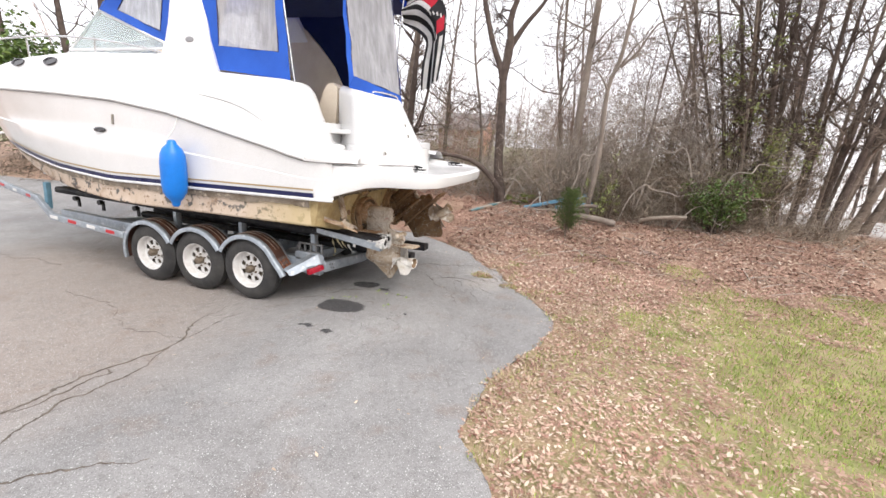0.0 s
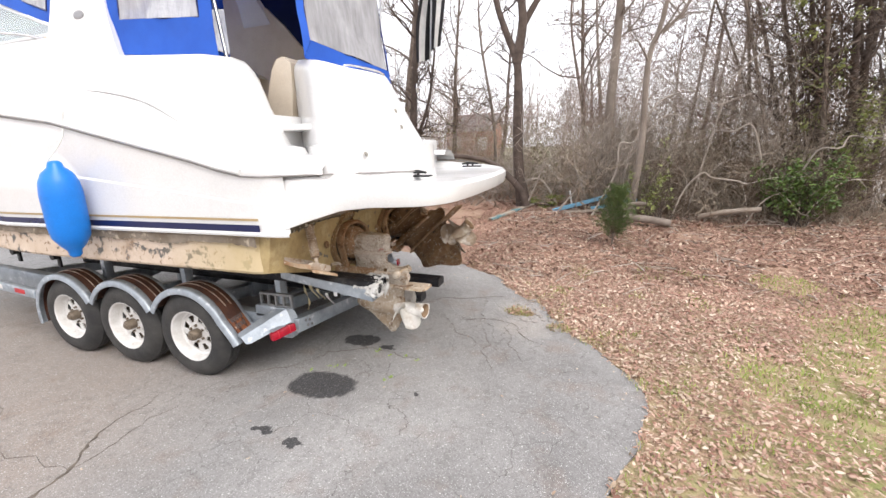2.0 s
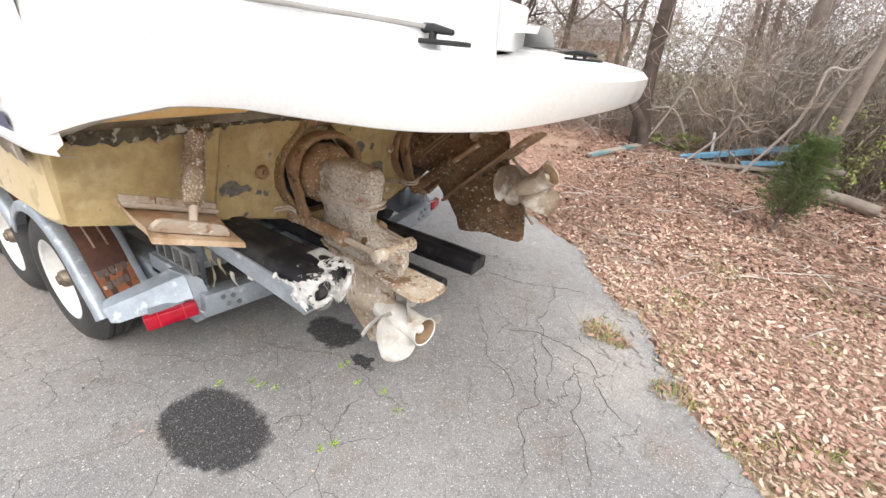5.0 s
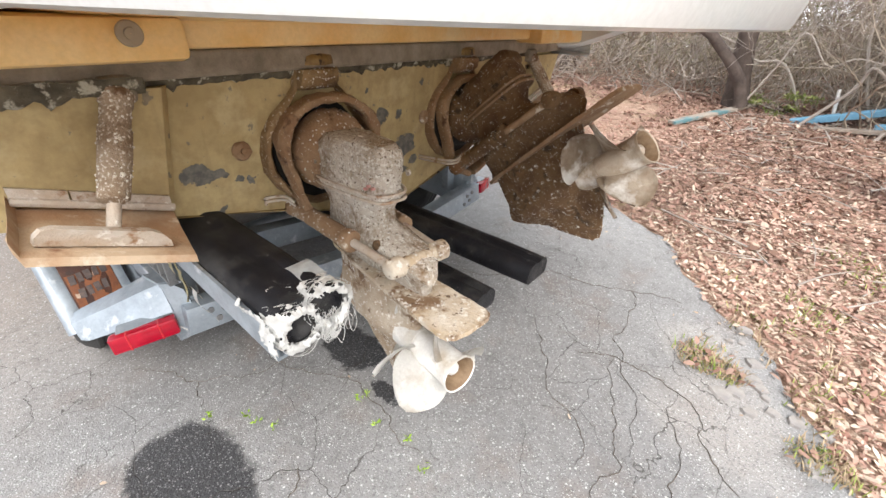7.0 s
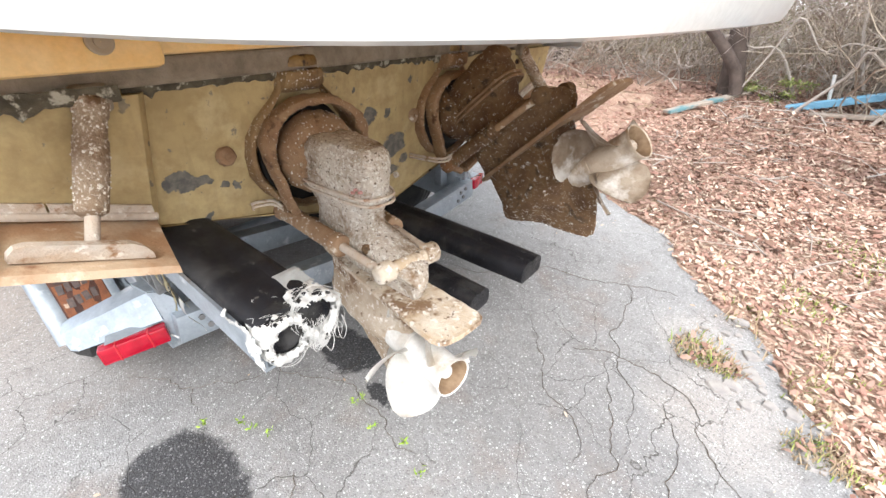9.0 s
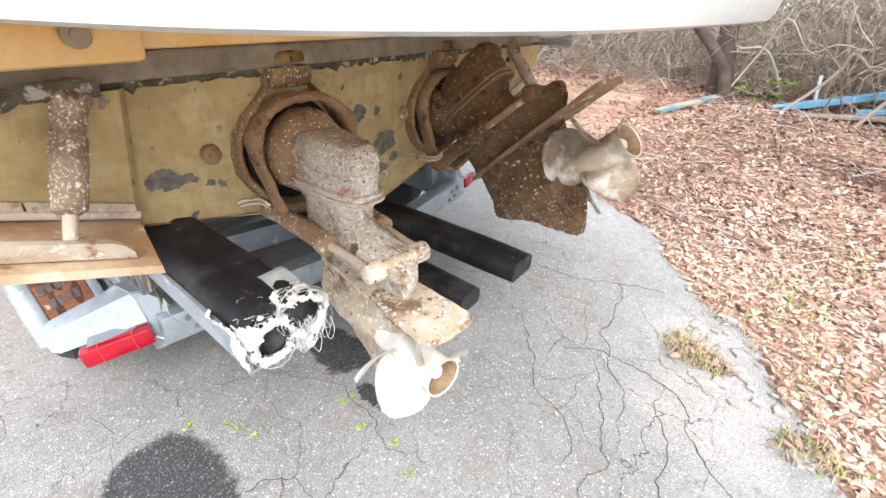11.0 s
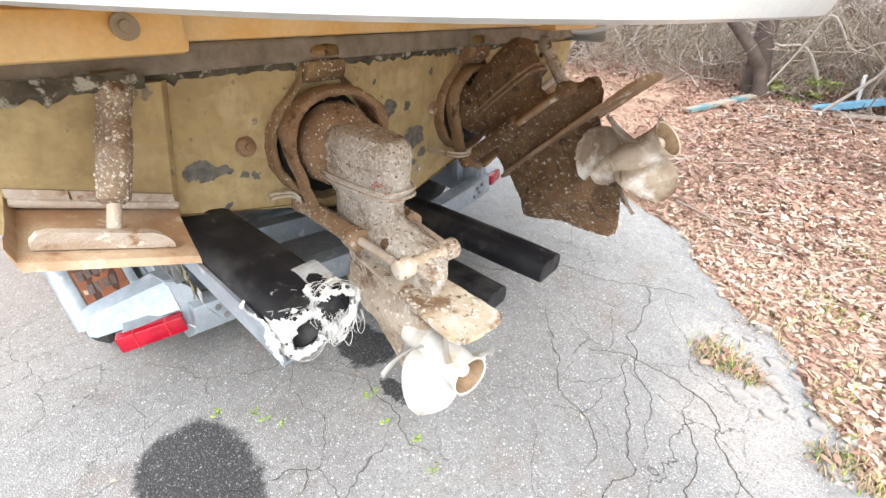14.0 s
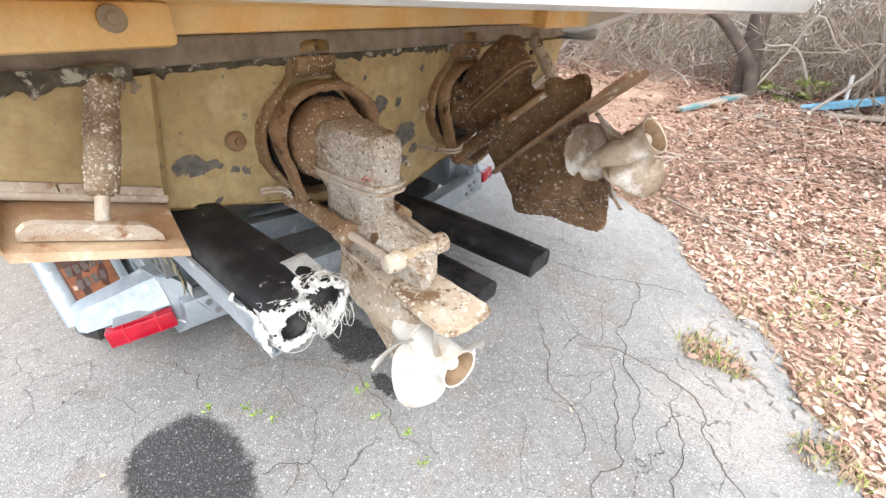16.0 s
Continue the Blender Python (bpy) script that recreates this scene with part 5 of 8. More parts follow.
    tube(bm, [(-1.77, Y(-0.262), 2.06), (-1.75, Y(-0.262), 2.18)], 0.018, 8)
    part("drain_cover", bm, surf("dull_steel", (0.4, 0.38, 0.33), None, 20, 0.4, 0.7) if s == 1 else bpy.data.materials["dull_steel"], boat)
    bm = bmesh.new()
    lathe(bm, [(0.001, 0.012), (0.04, 0.012), (0.055, 0.006), (0.06, 0.0)], 18, Matrix.Translation((1.03, Y(-0.185), 2.09)) @ Matrix.Rotation(radians(80 * s), 4, "X") @ Matrix.Diagonal((1.4, 0.8, 1, 1)))
    part("filler_cap", bm, bpy.data.materials["dull_steel"], boat, "oval steel filler plate", 40)
    # styling groove in the deck's side
    bm = bmesh.new()
    pts = curve([(-0.56, Y(-0.10), 2.49), (-0.3, Y(-0.115), 2.485), (0.0, Y(-0.13), 2.42), (0.35, Y(-0.16), 2.30), (0.63, Y(-0.19), 2.20)], 20)
    tube(bm, pts, [0.006 + 0.02 * math.sin(math.pi * min(1, k / 19 * 0.8 + 0.12)) for k in range(20)], 8)
    part("side_scoop", bm, GELCOAT, boat, "moulded scoop", 60)
    # side stanchion of the top
    bm = bmesh.new()
    tube(bm, [(0.66, Y(0.22), 2.64), (0.45, Y(0.28), 3.9)], 0.015, 8)
    part("stanchion", bm, STEEL, boat, "steel canvas pole", 60)
    # after curtain, wrapping the quarter
    if s == 1:
        canvas_panel([(1.40, Y(0.20), 2.60), (1.68, Y(1.05), 2.49), (1.50, Y(1.05), 3.90), (1.22, Y(0.34), 3.94)],
                     [(1.425, Y(0.25), 2.73), (1.674, Y(1.03), 2.61), (1.51, Y(1.03), 3.84), (1.24, Y(0.37), 3.88)], "aft_curtain", "blue canvas aft curtain with a clear window", 0.03)
    if s == -1:
        bm = bmesh.new()
        loft(bm, grid4([(-0.60, Y(0.13), 2.70), (0.85, Y(0.16), 2.60), (0.68, Y(0.30), 3.94), (-0.82, Y(0.28), 4.0)], 14, 10, 0.02))
        bmesh.ops.solidify(bm, geom=bm.faces[:], thickness=0.006)
        part("side_curtain", bm, SHADECANVAS, boat, "closed canvas panel, dark navy with the inside's shade painted in", 50)
        bm = bmesh.new()
        loft(bm, grid4([(-1.0, Y(0.45), 3.93), (1.3, Y(0.45), 3.90), (1.45, Y(1.6), 3.9), (-1.0, Y(1.6), 4.0)], 10, 6, 0.02))
        part("headliner", bm, SHADECANVAS, boat, "canvas lining, dark navy with the shade painted in", 50)
    # inner cream arch panel
    bm = bmesh.new()
    slab(bm, [(x, Y(0.24), z) for x, z in ((-1.0, 1.85), (-1.1, 3.95), (-0.5, 3.9), (-0.25, 3.7))] if s == 1 else [(x, Y(0.24), z) for x, z in ((-1.4, 1.85), (-1.4, 4.0), (-1.0, 3.95), (-0.7, 3.78), (-0.43, 3.52), (-0.16, 3.2), (0.05, 2.8), (0.2, 2.4), (0.2, 1.85))], (0, 0.05 * s, 0))
    part("inner_arch", bm, CREAM, boat, "cream moulded arch lining", 40)
    # aft hand hold
    bm = bmesh.new()
    tube(bm, curve([(1.52, Y(0.55), 2.53), (1.53, Y(0.56), 2.60), (1.66, Y(0.92), 2.585), (1.67, Y(0.93), 2.50)], 12), 0.012, 8)
    part("grab_rail", bm, STEEL, boat, "", 60)
# roof
bm = bmesh.new()
rows = []
for i in range(15):
    x = -2.1 + 3.75 * i / 14
    rows.append([Vector((x, CY + 1.1 * v, 4.0 + 0.18 * (1 - v * v) - 0.05 * abs(i - 7) / 7)) for v in np.linspace(-1, 1, 11)])
loft(bm, rows)
bmesh.ops.solidify(bm, geom=bm.faces[:], thickness=0.008)
part("bimini_top", bm, CANVAS, boat, "blue canvas top", 50)
# windscreen front and bulkhead that close the cabin
bm = bmesh.new()
loft(bm, [[Vector((-3.2, CY + y, 3.02)), Vector((-2.5, CY + y * 0.95, 3.58)), Vector((-2.1, CY + y * 0.95, 4.02))] for y in np.linspace(-1.1, 1.1, 9)])
part("front_screen", bm, GLASS, boat, "front windscreen", 50)
bm = bmesh.new()
box(bm, (-1.25, CY, 2.35), (0.08, 2.5, 1.3), bevel=0.02)
part("dashboard", bm, CREAM, boat, "cream helm bulkhead", 40)
# seat at the transom gate and step
bm = bmesh.new()
rows = []
for y in np.linspace(0.36, 0.95, 9):
    rows.append([Vector((x, y, z)) for x, z in ((0.84, 2.05), (0.90, 2.40), (0.96, 2.58), (1.02, 2.66), (1.09, 2.67), (1.15, 2.62), (1.14, 2.4), (1.10, 2.1), (0.95, 2.02))])
loft(bm, rows, closed=True, caps=True)
part("seat_back", bm, CREAM, boat, "cream vinyl seat back", 50)
bm = bmesh.new()
box(bm, (1.40, 0.75, 2.11), (0.46, 1.3, 0.05), bevel=0.012)
box(bm, (1.2, 0.6, 1.95), (0.04, 1.2, 0.5))
part("gate_step", bm, GELCOAT, boat, "white moulded step", 40)
# cleats on the platform
for y in (0.35, 2 * CY - 0.35):
    bm = bmesh.new()
    c = Vector((2.12, y + (0.15 if y < 1 else -0.15), 1.722))
    tube(bm, [c + Vector((-0.1, 0, 0.022)), c + Vector((-0.03, 0, 0.03)), c + Vector((0.03, 0, 0.03)), c + Vector((0.1, 0, 0.022))], [0.008, 0.014, 0.014, 0.008], 8)
    for d in (-0.03, 0.03):
        tube(bm, [c + Vector((d, 0, -0.01)), c + Vector((d, 0, 0.04))], 0.012, 8)
    box(bm, c + Vector((0.02, 0.02, -0.005)), (0.22, 0.08, 0.014), bevel=0.004)
    part("cleat", bm, DARK, boat, "black mooring cleat", 50)
# small deck lights and snaps on the stern's side
for x, y, z in ((1.93, 0.08, 1.9), (1.98, 0.5, 2.22), (2.0, 0.55, 2.1)):
    bm = bmesh.new()
    lathe(bm, [(0.001, 0.01), (0.016, 0.008), (0.02, 0.0)], 12, Matrix.Translation((x, y, z)) @ Matrix.Rotation(radians(70), 4, "Y"))
    part("courtesy_light", bm, bpy.data.materials["dull_steel"], boat, "", 50)

# fender hanging on the side
bm = bmesh.new()
prof = [(0.001, -0.42), (0.03, -0.42), (0.045, -0.40), (0.05, -0.36), (0.09, -0.31), (0.128, -0.24), (0.140, -0.15), (0.141, 0.12), (0.13, 0.22), (0.10, 0.29), (0.055, 0.335), (0.045, 0.37), (0.03, 0.385), (0.001, 0.386)]
lathe(bm, prof, 28, Matrix.Translation((-0.63, -0.415, 1.53)) @ pose(0, 0, 0, 3, 6, 0))
BUOY = surf("blue_vinyl", (0.0, 0.20, 0.72), (0.0, 0.17, 0.62), 4, 0.4, bump=0.06)
fender = thing("mooring_fender", (-0.68, -0.445, 1.1), "bright blue vinyl mooring fender hanging against the hull", "fender")
body = part("body", bm, BUOY, fender, "", 60)
bm = bmesh.new()
tube(bm, curve([(-0.665, -0.45, 1.9), (-0.66, -0.30, 2.1), (-0.66, -0.26, 2.3), (-0.67, -0.12, 2.7), (-0.68, 0.02, 2.98)], 20), 0.006, 6)
part("rope", bm, surf("white_rope", (0.75, 0.75, 0.72), None, 50, 0.8), fender, "thin white rope", 60)

# flag at the stern
FLAGW = surf("white_flag_cloth", (0.78, 0.78, 0.78), None, 8, 0.8, bump=0.1)
FLAGB = surf("black_flag_cloth", (0.02, 0.02, 0.025), None, 8, 0.8, bump=0.1)
FLAGR = surf("red_flag_cloth", (0.6, 0.02, 0.05), None, 8, 0.8, bump=0.1)
flag = thing("flag", (1.55, CY, 2.5), "black and white striped flag with a red line, hanging limp", "flag")
bm = bmesh.new()
tube(bm, [(1.42, CY, 2.52), (1.58, CY, 4.1)], 0.013, 8)
part("flag_pole", bm, STEEL, flag, "", 60)
bm = bmesh.new()
N, M = 26, 28
OUTER = curve([(1.57, CY, 3.84), (1.84, CY, 4.0), (2.11, CY, 3.74), (2.14, CY, 3.30), (2.08, CY, 2.84)], M + 1)
INNER = curve([(1.54, CY, 3.55), (1.74, CY, 3.46), (1.90, CY, 3.30), (1.89, CY, 3.0), (1.88, CY, 2.70)], M + 1)
rows = []
for i in range(N + 1):
    v = i / N
    rows.append([OUTER[j].lerp(INNER[j], v) + Vector((0.012 * math.sin(11 * v), 0.06 * math.sin(8 * v + 3 * j / M) + 0.04 * math.sin(6 * j / M), 0)) for j in range(M + 1)])
loft(bm, rows)
bm.faces.ensure_lookup_table()
for k, f in enumerate(bm.faces):
    i, j = divmod(k, M)
    stripe = int(i / N * 9)
    f.material_index = 1 if stripe % 2 == 0 else 0
    if stripe < 4 and M * 0.36 < j < M * 0.66:
        f.material_index = 0 if (i * 7 + j * 3) % 11 == 0 else 1
    if (stripe in (1, 2) and M * 0.22 < j <= M * 0.36) or (stripe in (1, 2) and M * 0.52 < j < M * 0.62):
        f.material_index = 2
bmesh.ops.solidify(bm, geom=bm.faces[:], thickness=0.003)
part("cloth", bm, [FLAGW, FLAGB, FLAGR], flag, "", 60)


# moulded recess and a round cap on the deck's side
def deck_y(x, z):
    """Outer face of the deck moulding on the port side."""
    d, sh, t = hull_at(x)[0] + 0.01, hull_at(x)[4], top_z(x)
    k = (z - sh) / (t - sh)
    return CY - lerp(k, [0, 0.3, 0.62, 0.9, 1.0], [d, d - 0.01, d - 0.07, d - 0.14, d - 0.19])


# grey tubes on the surface, coloured like the shade in the moulded groove
GROOVESHADE = surf("shaded_grey_recess", (0.50, 0.50, 0.50), (0.42, 0.42, 0.42), 6, 0.4, bump=0.02)
bm = bmesh.new()
pts = [Vector((x, deck_y(x, z), z)) for x, z in ((-0.40, 2.455), (-0.22, 2.43), (0.0, 2.39), (0.2, 2.34), (0.38, 2.27), (0.58, 2.17))]
tube(bm, curve(pts, 24), [0.002 + 0.007 * math.sin(math.pi * min(1, (k + 1) / 25)) for k in range(24)], 8)
part("groove_shade_line", bm, GROOVESHADE, boat, "long curved grey line painted for the shade of a moulded groove", 50)
bm = bmesh.new()
tube(bm, curve([p + Vector((0.06, -0.006, -0.055)) for p in pts[2:]], 20), 0.004, 8)
part("groove_shade_line", bm, GROOVESHADE, boat, "long curved grey line painted for the shade of a moulded groove", 50)

# ---- the trailer ----
GZ = -0.14
trailer = thing("boat_trailer", (0, CY, GZ), "galvanised triple-axle boat trailer with black carpeted bunks", "trailer")
TY0, TY1 = 0.0, 2 * CY  # outer wheel faces


def make_wheel(x, y, out):
    """One wheel; out is -1 where its face looks to port."""
    m = Matrix.Translation((x, y + 0.02 * out, GZ + 0.422)) @ Matrix.Rotation(radians(90 * -out), 4, "X") @ Matrix.Diagonal((1.13, 1.13, 1.0, 1))
    deep = m @ Matrix.Translation((0, 0, -0.05))  # the disc sits deep in the barrel
    # z of the profile points to the outer face
    R, w = 0.375, 0.225
    bm = bmesh.new()
    prof = [(0.213, -0.02), (0.221, 0.0), (0.255, 0.012), (0.30, 0.008), (0.335, -0.01), (0.358, -0.035), (R, -0.055), (R, -0.075), (R - 0.012, -0.078), (R - 0.012, -0.086), (R, -0.09), (R, -0.125), (R - 0.012, -0.128),
            (R - 0.012, -0.136), (R, -0.14), (R, -0.165), (0.358, -0.19), (0.30, -0.215), (0.221, -0.22), (0.213, -0.2)]
    lathe(bm, prof, 48, m)
    tyre = part("tyre", bm, TYRE, trailer, "black trailer tyre", 30)
    bm = bmesh.new()
    lathe(bm, [(0.214, -0.2), (0.217, -0.015), (0.225, -0.004), (0.218, 0.0), (0.209, -0.008), (0.203, -0.035), (0.201, -0.06), (0.195, -0.088), (0.182, -0.10), (0.172, -0.094), (0.156, -0.088)], 40, m)
    # disc with eight windows
    for k in range(8):
        a0, a1 = math.tau * k / 8 + 0.16, math.tau * (k + 1) / 8 - 0.16
        def P(r, a, z):
            return deep @ Vector((r * math.cos(a), r * math.sin(a), z))
        am = math.tau * k / 8
        # spoke between windows
        vs = [P(0.160, am - 0.17, -0.038), P(0.160, am + 0.17, -0.038), P(0.095, am + 0.20, -0.03), P(0.095, am - 0.20, -0.03)]
        slab(bm, vs, m.to_3x3() @ Vector((0, 0, -0.01)))
    lathe(bm, [(0.1, -0.045), (0.1, -0.03), (0.06, -0.026), (0.045, -0.03), (0.045, -0.05)], 32, deep)
    rim = part("rim", bm, RIM, tyre, "white spoked steel rim", 30)
    bm = bmesh.new()
    lathe(bm, [(0.046, -0.05), (0.046, 0.03), (0.04, 0.045), (0.028, 0.05), (0.026, 0.06), (0.001, 0.062)], 20, deep)
    lathe(bm, [(0.20, -0.09), (0.001, -0.09)], 24, deep)
    for k in range(6):
        a = math.tau * (k + 0.5) / 6
        lathe(bm, [(0.011, -0.04), (0.011, -0.008), (0.006, -0.004), (0.001, -0.004)], 6, deep @ Matrix.Translation((0.072 * math.cos(a), 0.072 * math.sin(a), 0)))
    part("hub", bm, HUB, tyre, "rusty hub with grease cap", 40)


HUB = surf("hub_steel", (0.16, 0.13, 0.10), (0.25, 0.2, 0.15), 20, 0.5, 0.6)
WX = (0.0, -0.87, -1.74)
for out, y in ((-1, TY0), (1, TY1)):
    for x in WX:
        make_wheel(x, y, out)


def make_fender(x, y, s):
    """A wheel arch: a rusty skin with two raised ribs between galvanised rims; s is +1 where inward is +y."""
    cz = GZ + 0.404
    a0, a1 = (14, 151) if x == 0.0 else (29, 192) if x < -1.5 else (29, 151)
    arc = [(0.495 * math.cos(radians(a)), 0.495 * math.sin(radians(a))) for a in np.linspace(a0, a1, 22)]
    if x == 0.0:  # the after end runs straight down to the corner beam
        arc = [(0.590, 0.023), (0.560, 0.075), (0.522, 0.125)] + arc[2:]

    def band(sec, upto=0):
        bm = bmesh.new()
        rows = []
        for i, (dx, dz) in enumerate(arc[upto:], upto):
            dx2, dz2 = arc[min(i + 1, len(arc) - 1)]
            dx1, dz1 = arc[max(i - 1, 0)]
            t = Vector((dx2 - dx1, dz2 - dz1)).normalized()
            out = Vector((t.y, -t.x))
            rows.append([Vector((x + dx + out.x * h, y + s * yy, cz + dz + out.y * h)) for yy, h in sec])
        loft(bm, rows, closed=True, caps=True)
        return bm

    fen = part("fender", band([(0.012, 0.0), (0.012, 0.004), (0.07, 0.010), (0.12, 0.011), (0.19, 0.006), (0.19, 0.0)]), RUST, trailer, "rusty brown ribbed wheel arch with galvanised rims", 40)
    part("outer_rim", band([(-0.05, -0.055), (-0.056, -0.05), (-0.054, -0.006), (-0.044, 0.006), (-0.03, 0.009), (0.004, 0.008), (0.016, 0.003), (0.016, -0.004), (-0.034, -0.004), (-0.044, -0.02), (-0.046, -0.055)]), GALV, fen, "galvanised rim", 40)
    part("inner_rim", band([(0.185, -0.004), (0.185, 0.006), (0.205, 0.009), (0.222, 0.004), (0.226, -0.03), (0.22, -0.03), (0.21, -0.004)]), GALV, fen, "galvanised rim", 40)
    for yy in (0.075, 0.135):
        part("rib", band([(yy - 0.006, 0.008), (yy - 0.003, 0.016), (yy + 0.003, 0.016), (yy + 0.006, 0.008)], 5 if x == 0.0 else 0), RIBWORN, fen, "worn pale rib", 40)
    return fen


RIBWORN = surf("worn_rib_paint", (0.42, 0.34, 0.28), (0.16, 0.08, 0.05), 14, 0.6, 0.2, bump=0.2)
for s, y in ((1, TY0), (-1, TY1)):
    for x in WX:
        make_fender(x, y, s)


def make_frame():
    for s, y in ((1, 0.30), (-1, 2 * CY - 0.30)):
        bm = bmesh.new()
        beam(bm, (0.93, y, 0.36), (-4.0, y, 0.56), 0.10, 0.20)
        part("main_rail", bm, GALV, trailer, "galvanised box rail", 30)
    # front rails outside the wheels, with reflectors
    for s, y in ((1, -0.02), (-1, 2 * CY + 0.02)):
        bm = bmesh.new()
        beam(bm, (-2.2, y, 0.50), (-3.75, y, 0.62), 0.06, 0.10)
        beam(bm, (-3.72, y, 0.61), (-4.2, y + s * 0.1, 0.85), 0.06, 0.10)
        beam(bm, (-4.17, y + s * 0.1, 0.845), (-7.2, y + s * 0.8, 0.98), 0.06, 0.10)
        rail = part("front_rail", bm, GALV, trailer, "galvanised front rail", 30)
        for k in range(4):
            bm = bmesh.new()
            x = -2.45 - 0.40 * k
            box(bm, (x, y - s * 0.033, 0.50 + (-2.2 - x) * 0.0774), (0.17, 0.006, 0.05), (0, 4.4, 0), bevel=0.002)
            part("reflector", bm, REDTAPE if k % 2 == 0 else WHITETAPE, rail, "red reflector" if k % 2 == 0 else "white reflector")
        for k in range(4):
            bm = bmesh.new()
            t = (k + 0.6) / 5
            p = Vector((-4.17, y + s * 0.1, 0.845)).lerp(Vector((-7.2, y + s * 0.8, 0.98)), t)
            box(bm, p + Vector((0, -s * 0.034, 0)), (0.18, 0.006, 0.045), (0, 2.5, -13 * s), bevel=0.002)
            part("reflector", bm, REDTAPE if k % 2 == 0 else WHITETAPE, rail, "red reflector" if k % 2 == 0 else "white reflector")
        # guide post with a blue-grey sleeve
        bm = bmesh.new()
        beam(bm, (-4.0, y + s * 0.12, 0.70), (-3.95, y + s * 0.12, 1.12), 0.07, 0.07)
        part("guide_post", bm, BLUEPOST, trailer, "faded blue guide post", 30)
    for x, z in ((0.95, 0.42), (0.45, 0.45), (-0.43, 0.45), (-1.3, 0.47), (-2.4, 0.5), (-3.4, 0.53)):
        bm = bmesh.new()
        beam(bm, (x, 0.28, z - 0.04), (x, CY + 0.02, z - 0.16), 0.10, 0.13)
        beam(bm, (x, CY - 0.02, z - 0.16), (x, 2 * CY - 0.28, z - 0.04), 0.10, 0.13)
        part("cross_member", bm, GALV, trailer, "", 30)
    for x in WX:
        bm = bmesh.new()
        tube(bm, [(x, 0.2, GZ + 0.34), (x, 2 * CY - 0.2, GZ + 0.34)], 0.04, 12)
        part("axle", bm, GALV, trailer, "", 40)
    # dark springs and gear under the hull between the wheels and the keel
    for x in (-0.43, -1.3):
        for y in (0.36, 2 * CY - 0.36):
            bm = bmesh.new()
            for k in range(4):
                rows = curve([(x - 0.38 + 0.03 * k, y, GZ + 0.40 + 0.014 * k), (x, y, GZ + 0.34 + 0.014 * k), (x + 0.38 - 0.03 * k, y, GZ + 0.40 + 0.014 * k)], 9)
                for p, q in zip(rows, rows[1:]):
                    beam(bm, p, q, 0.05, 0.011, 0)
            part("leaf_spring", bm, RUST, trailer, "rusty leaf spring", 30)


def make_tail(s, y0):
    """The rear corner beam, rising inward from the arch's foot, with its red lamp; s is +1 at port."""
    Y = lambda d: y0 + s * d
    bm = bmesh.new()
    rows = []
    for x, d, z, h, w, o in ((0.625, -0.035, 0.362, 0.060, 0.06, 0.05), (0.645, -0.015, 0.375, 0.066, 0.075, 0.07), (0.76, 0.105, 0.452, 0.062, 0.09, 0.105), (0.86, 0.205, 0.523, 0.095, 0.10, 0.075), (0.90, 0.25, 0.548, 0.120, 0.11, 0.045)):
        b = 0.012
        rows.append([Vector((x + dx, Y(d + dd), z + dz)) for dx, dd, dz in ((-w, w * 0.5, 0.004), (-w * 0.95, w * 0.45, b), (0.0, 0.0, 0.0), (b, 0.0, -b), (o, 0.004, -h), (o - 0.010, 0.012, -h - 0.004), (-0.012, 0.02, -0.022), (-w, w * 0.5, -0.012))])
    loft(bm, rows, closed=True, caps=True)
    t = part("tail_bracket", bm, GALV, trailer, "galvanised rear corner beam", 25)
    # inner box: a bolted knee down to the rear cross member
    bm = bmesh.new()
    slab(bm, [(0.905, Y(0.245), 0.552), (0.93, Y(0.285), 0.545), (0.945, Y(0.315), 0.51), (0.965, Y(0.345), 0.34), (0.97, Y(0.30), 0.318), (0.955, Y(0.262), 0.34), (0.93, Y(0.25), 0.43)], (-0.09, s * 0.03, 0.0))
    knee = part("knee_plate", bm, GALV, t, "", 25)
    bm = bmesh.new()
    slab(bm, [(0.80, Y(0.225), 0.56), (0.90, Y(0.245), 0.555), (0.93, Y(0.32), 0.545), (0.84, Y(0.36), 0.56)], (0, 0, -0.012))
    beam(bm, (0.55, Y(0.30), 0.50), (0.86, Y(0.30), 0.50), 0.10, 0.11)
    part("rail_end", bm, GALV, t, "", 25)
    for d, z in ((0.375, 0.40), (0.43, 0.385), (0.40, 0.345), (0.46, 0.33)):
        bm = bmesh.new()
        tube(bm, [(0.985, Y(d), z), (1.008, Y(d), z)], 0.014, 6)
        part("bolt", bm, GREYIRON, knee)
    # lamp hanger plate and lamp
    bm = bmesh.new()
    slab(bm, [(0.85, Y(0.075), 0.412), (0.895, Y(0.215), 0.425), (0.935, Y(0.215), 0.42), (0.905, Y(0.055), 0.405)], (0.0, 0, -0.014))
    part("lamp_hanger", bm, GALV, t, "", 25)
    mt = Matrix.Translation((0.936, Y(0.142), 0.378)) @ Matrix.Rotation(s * radians(-18), 4, "Z") @ Matrix.Rotation(s * radians(5), 4, "X") @ Matrix.Rotation(radians(-6), 4, "Y")
    bm = bmesh.new()
    box(bm, (0, 0, 0), (0.055, 0.232, 0.072), mt, bevel=0.008)
    lens = part("tail_light", bm, REDLENS, t, "red tail lamp lens", 30)
    for v in (-0.055, 0.055):
        bm = bmesh.new()
        box(bm, mt @ Vector((0.002, v * s, 0)), (0.056, 0.006, 0.074), mt.to_3x3().to_4x4(), bevel=0.002)
        part("lens_divider", bm, REDTAPE, lens)
    bm = bmesh.new()
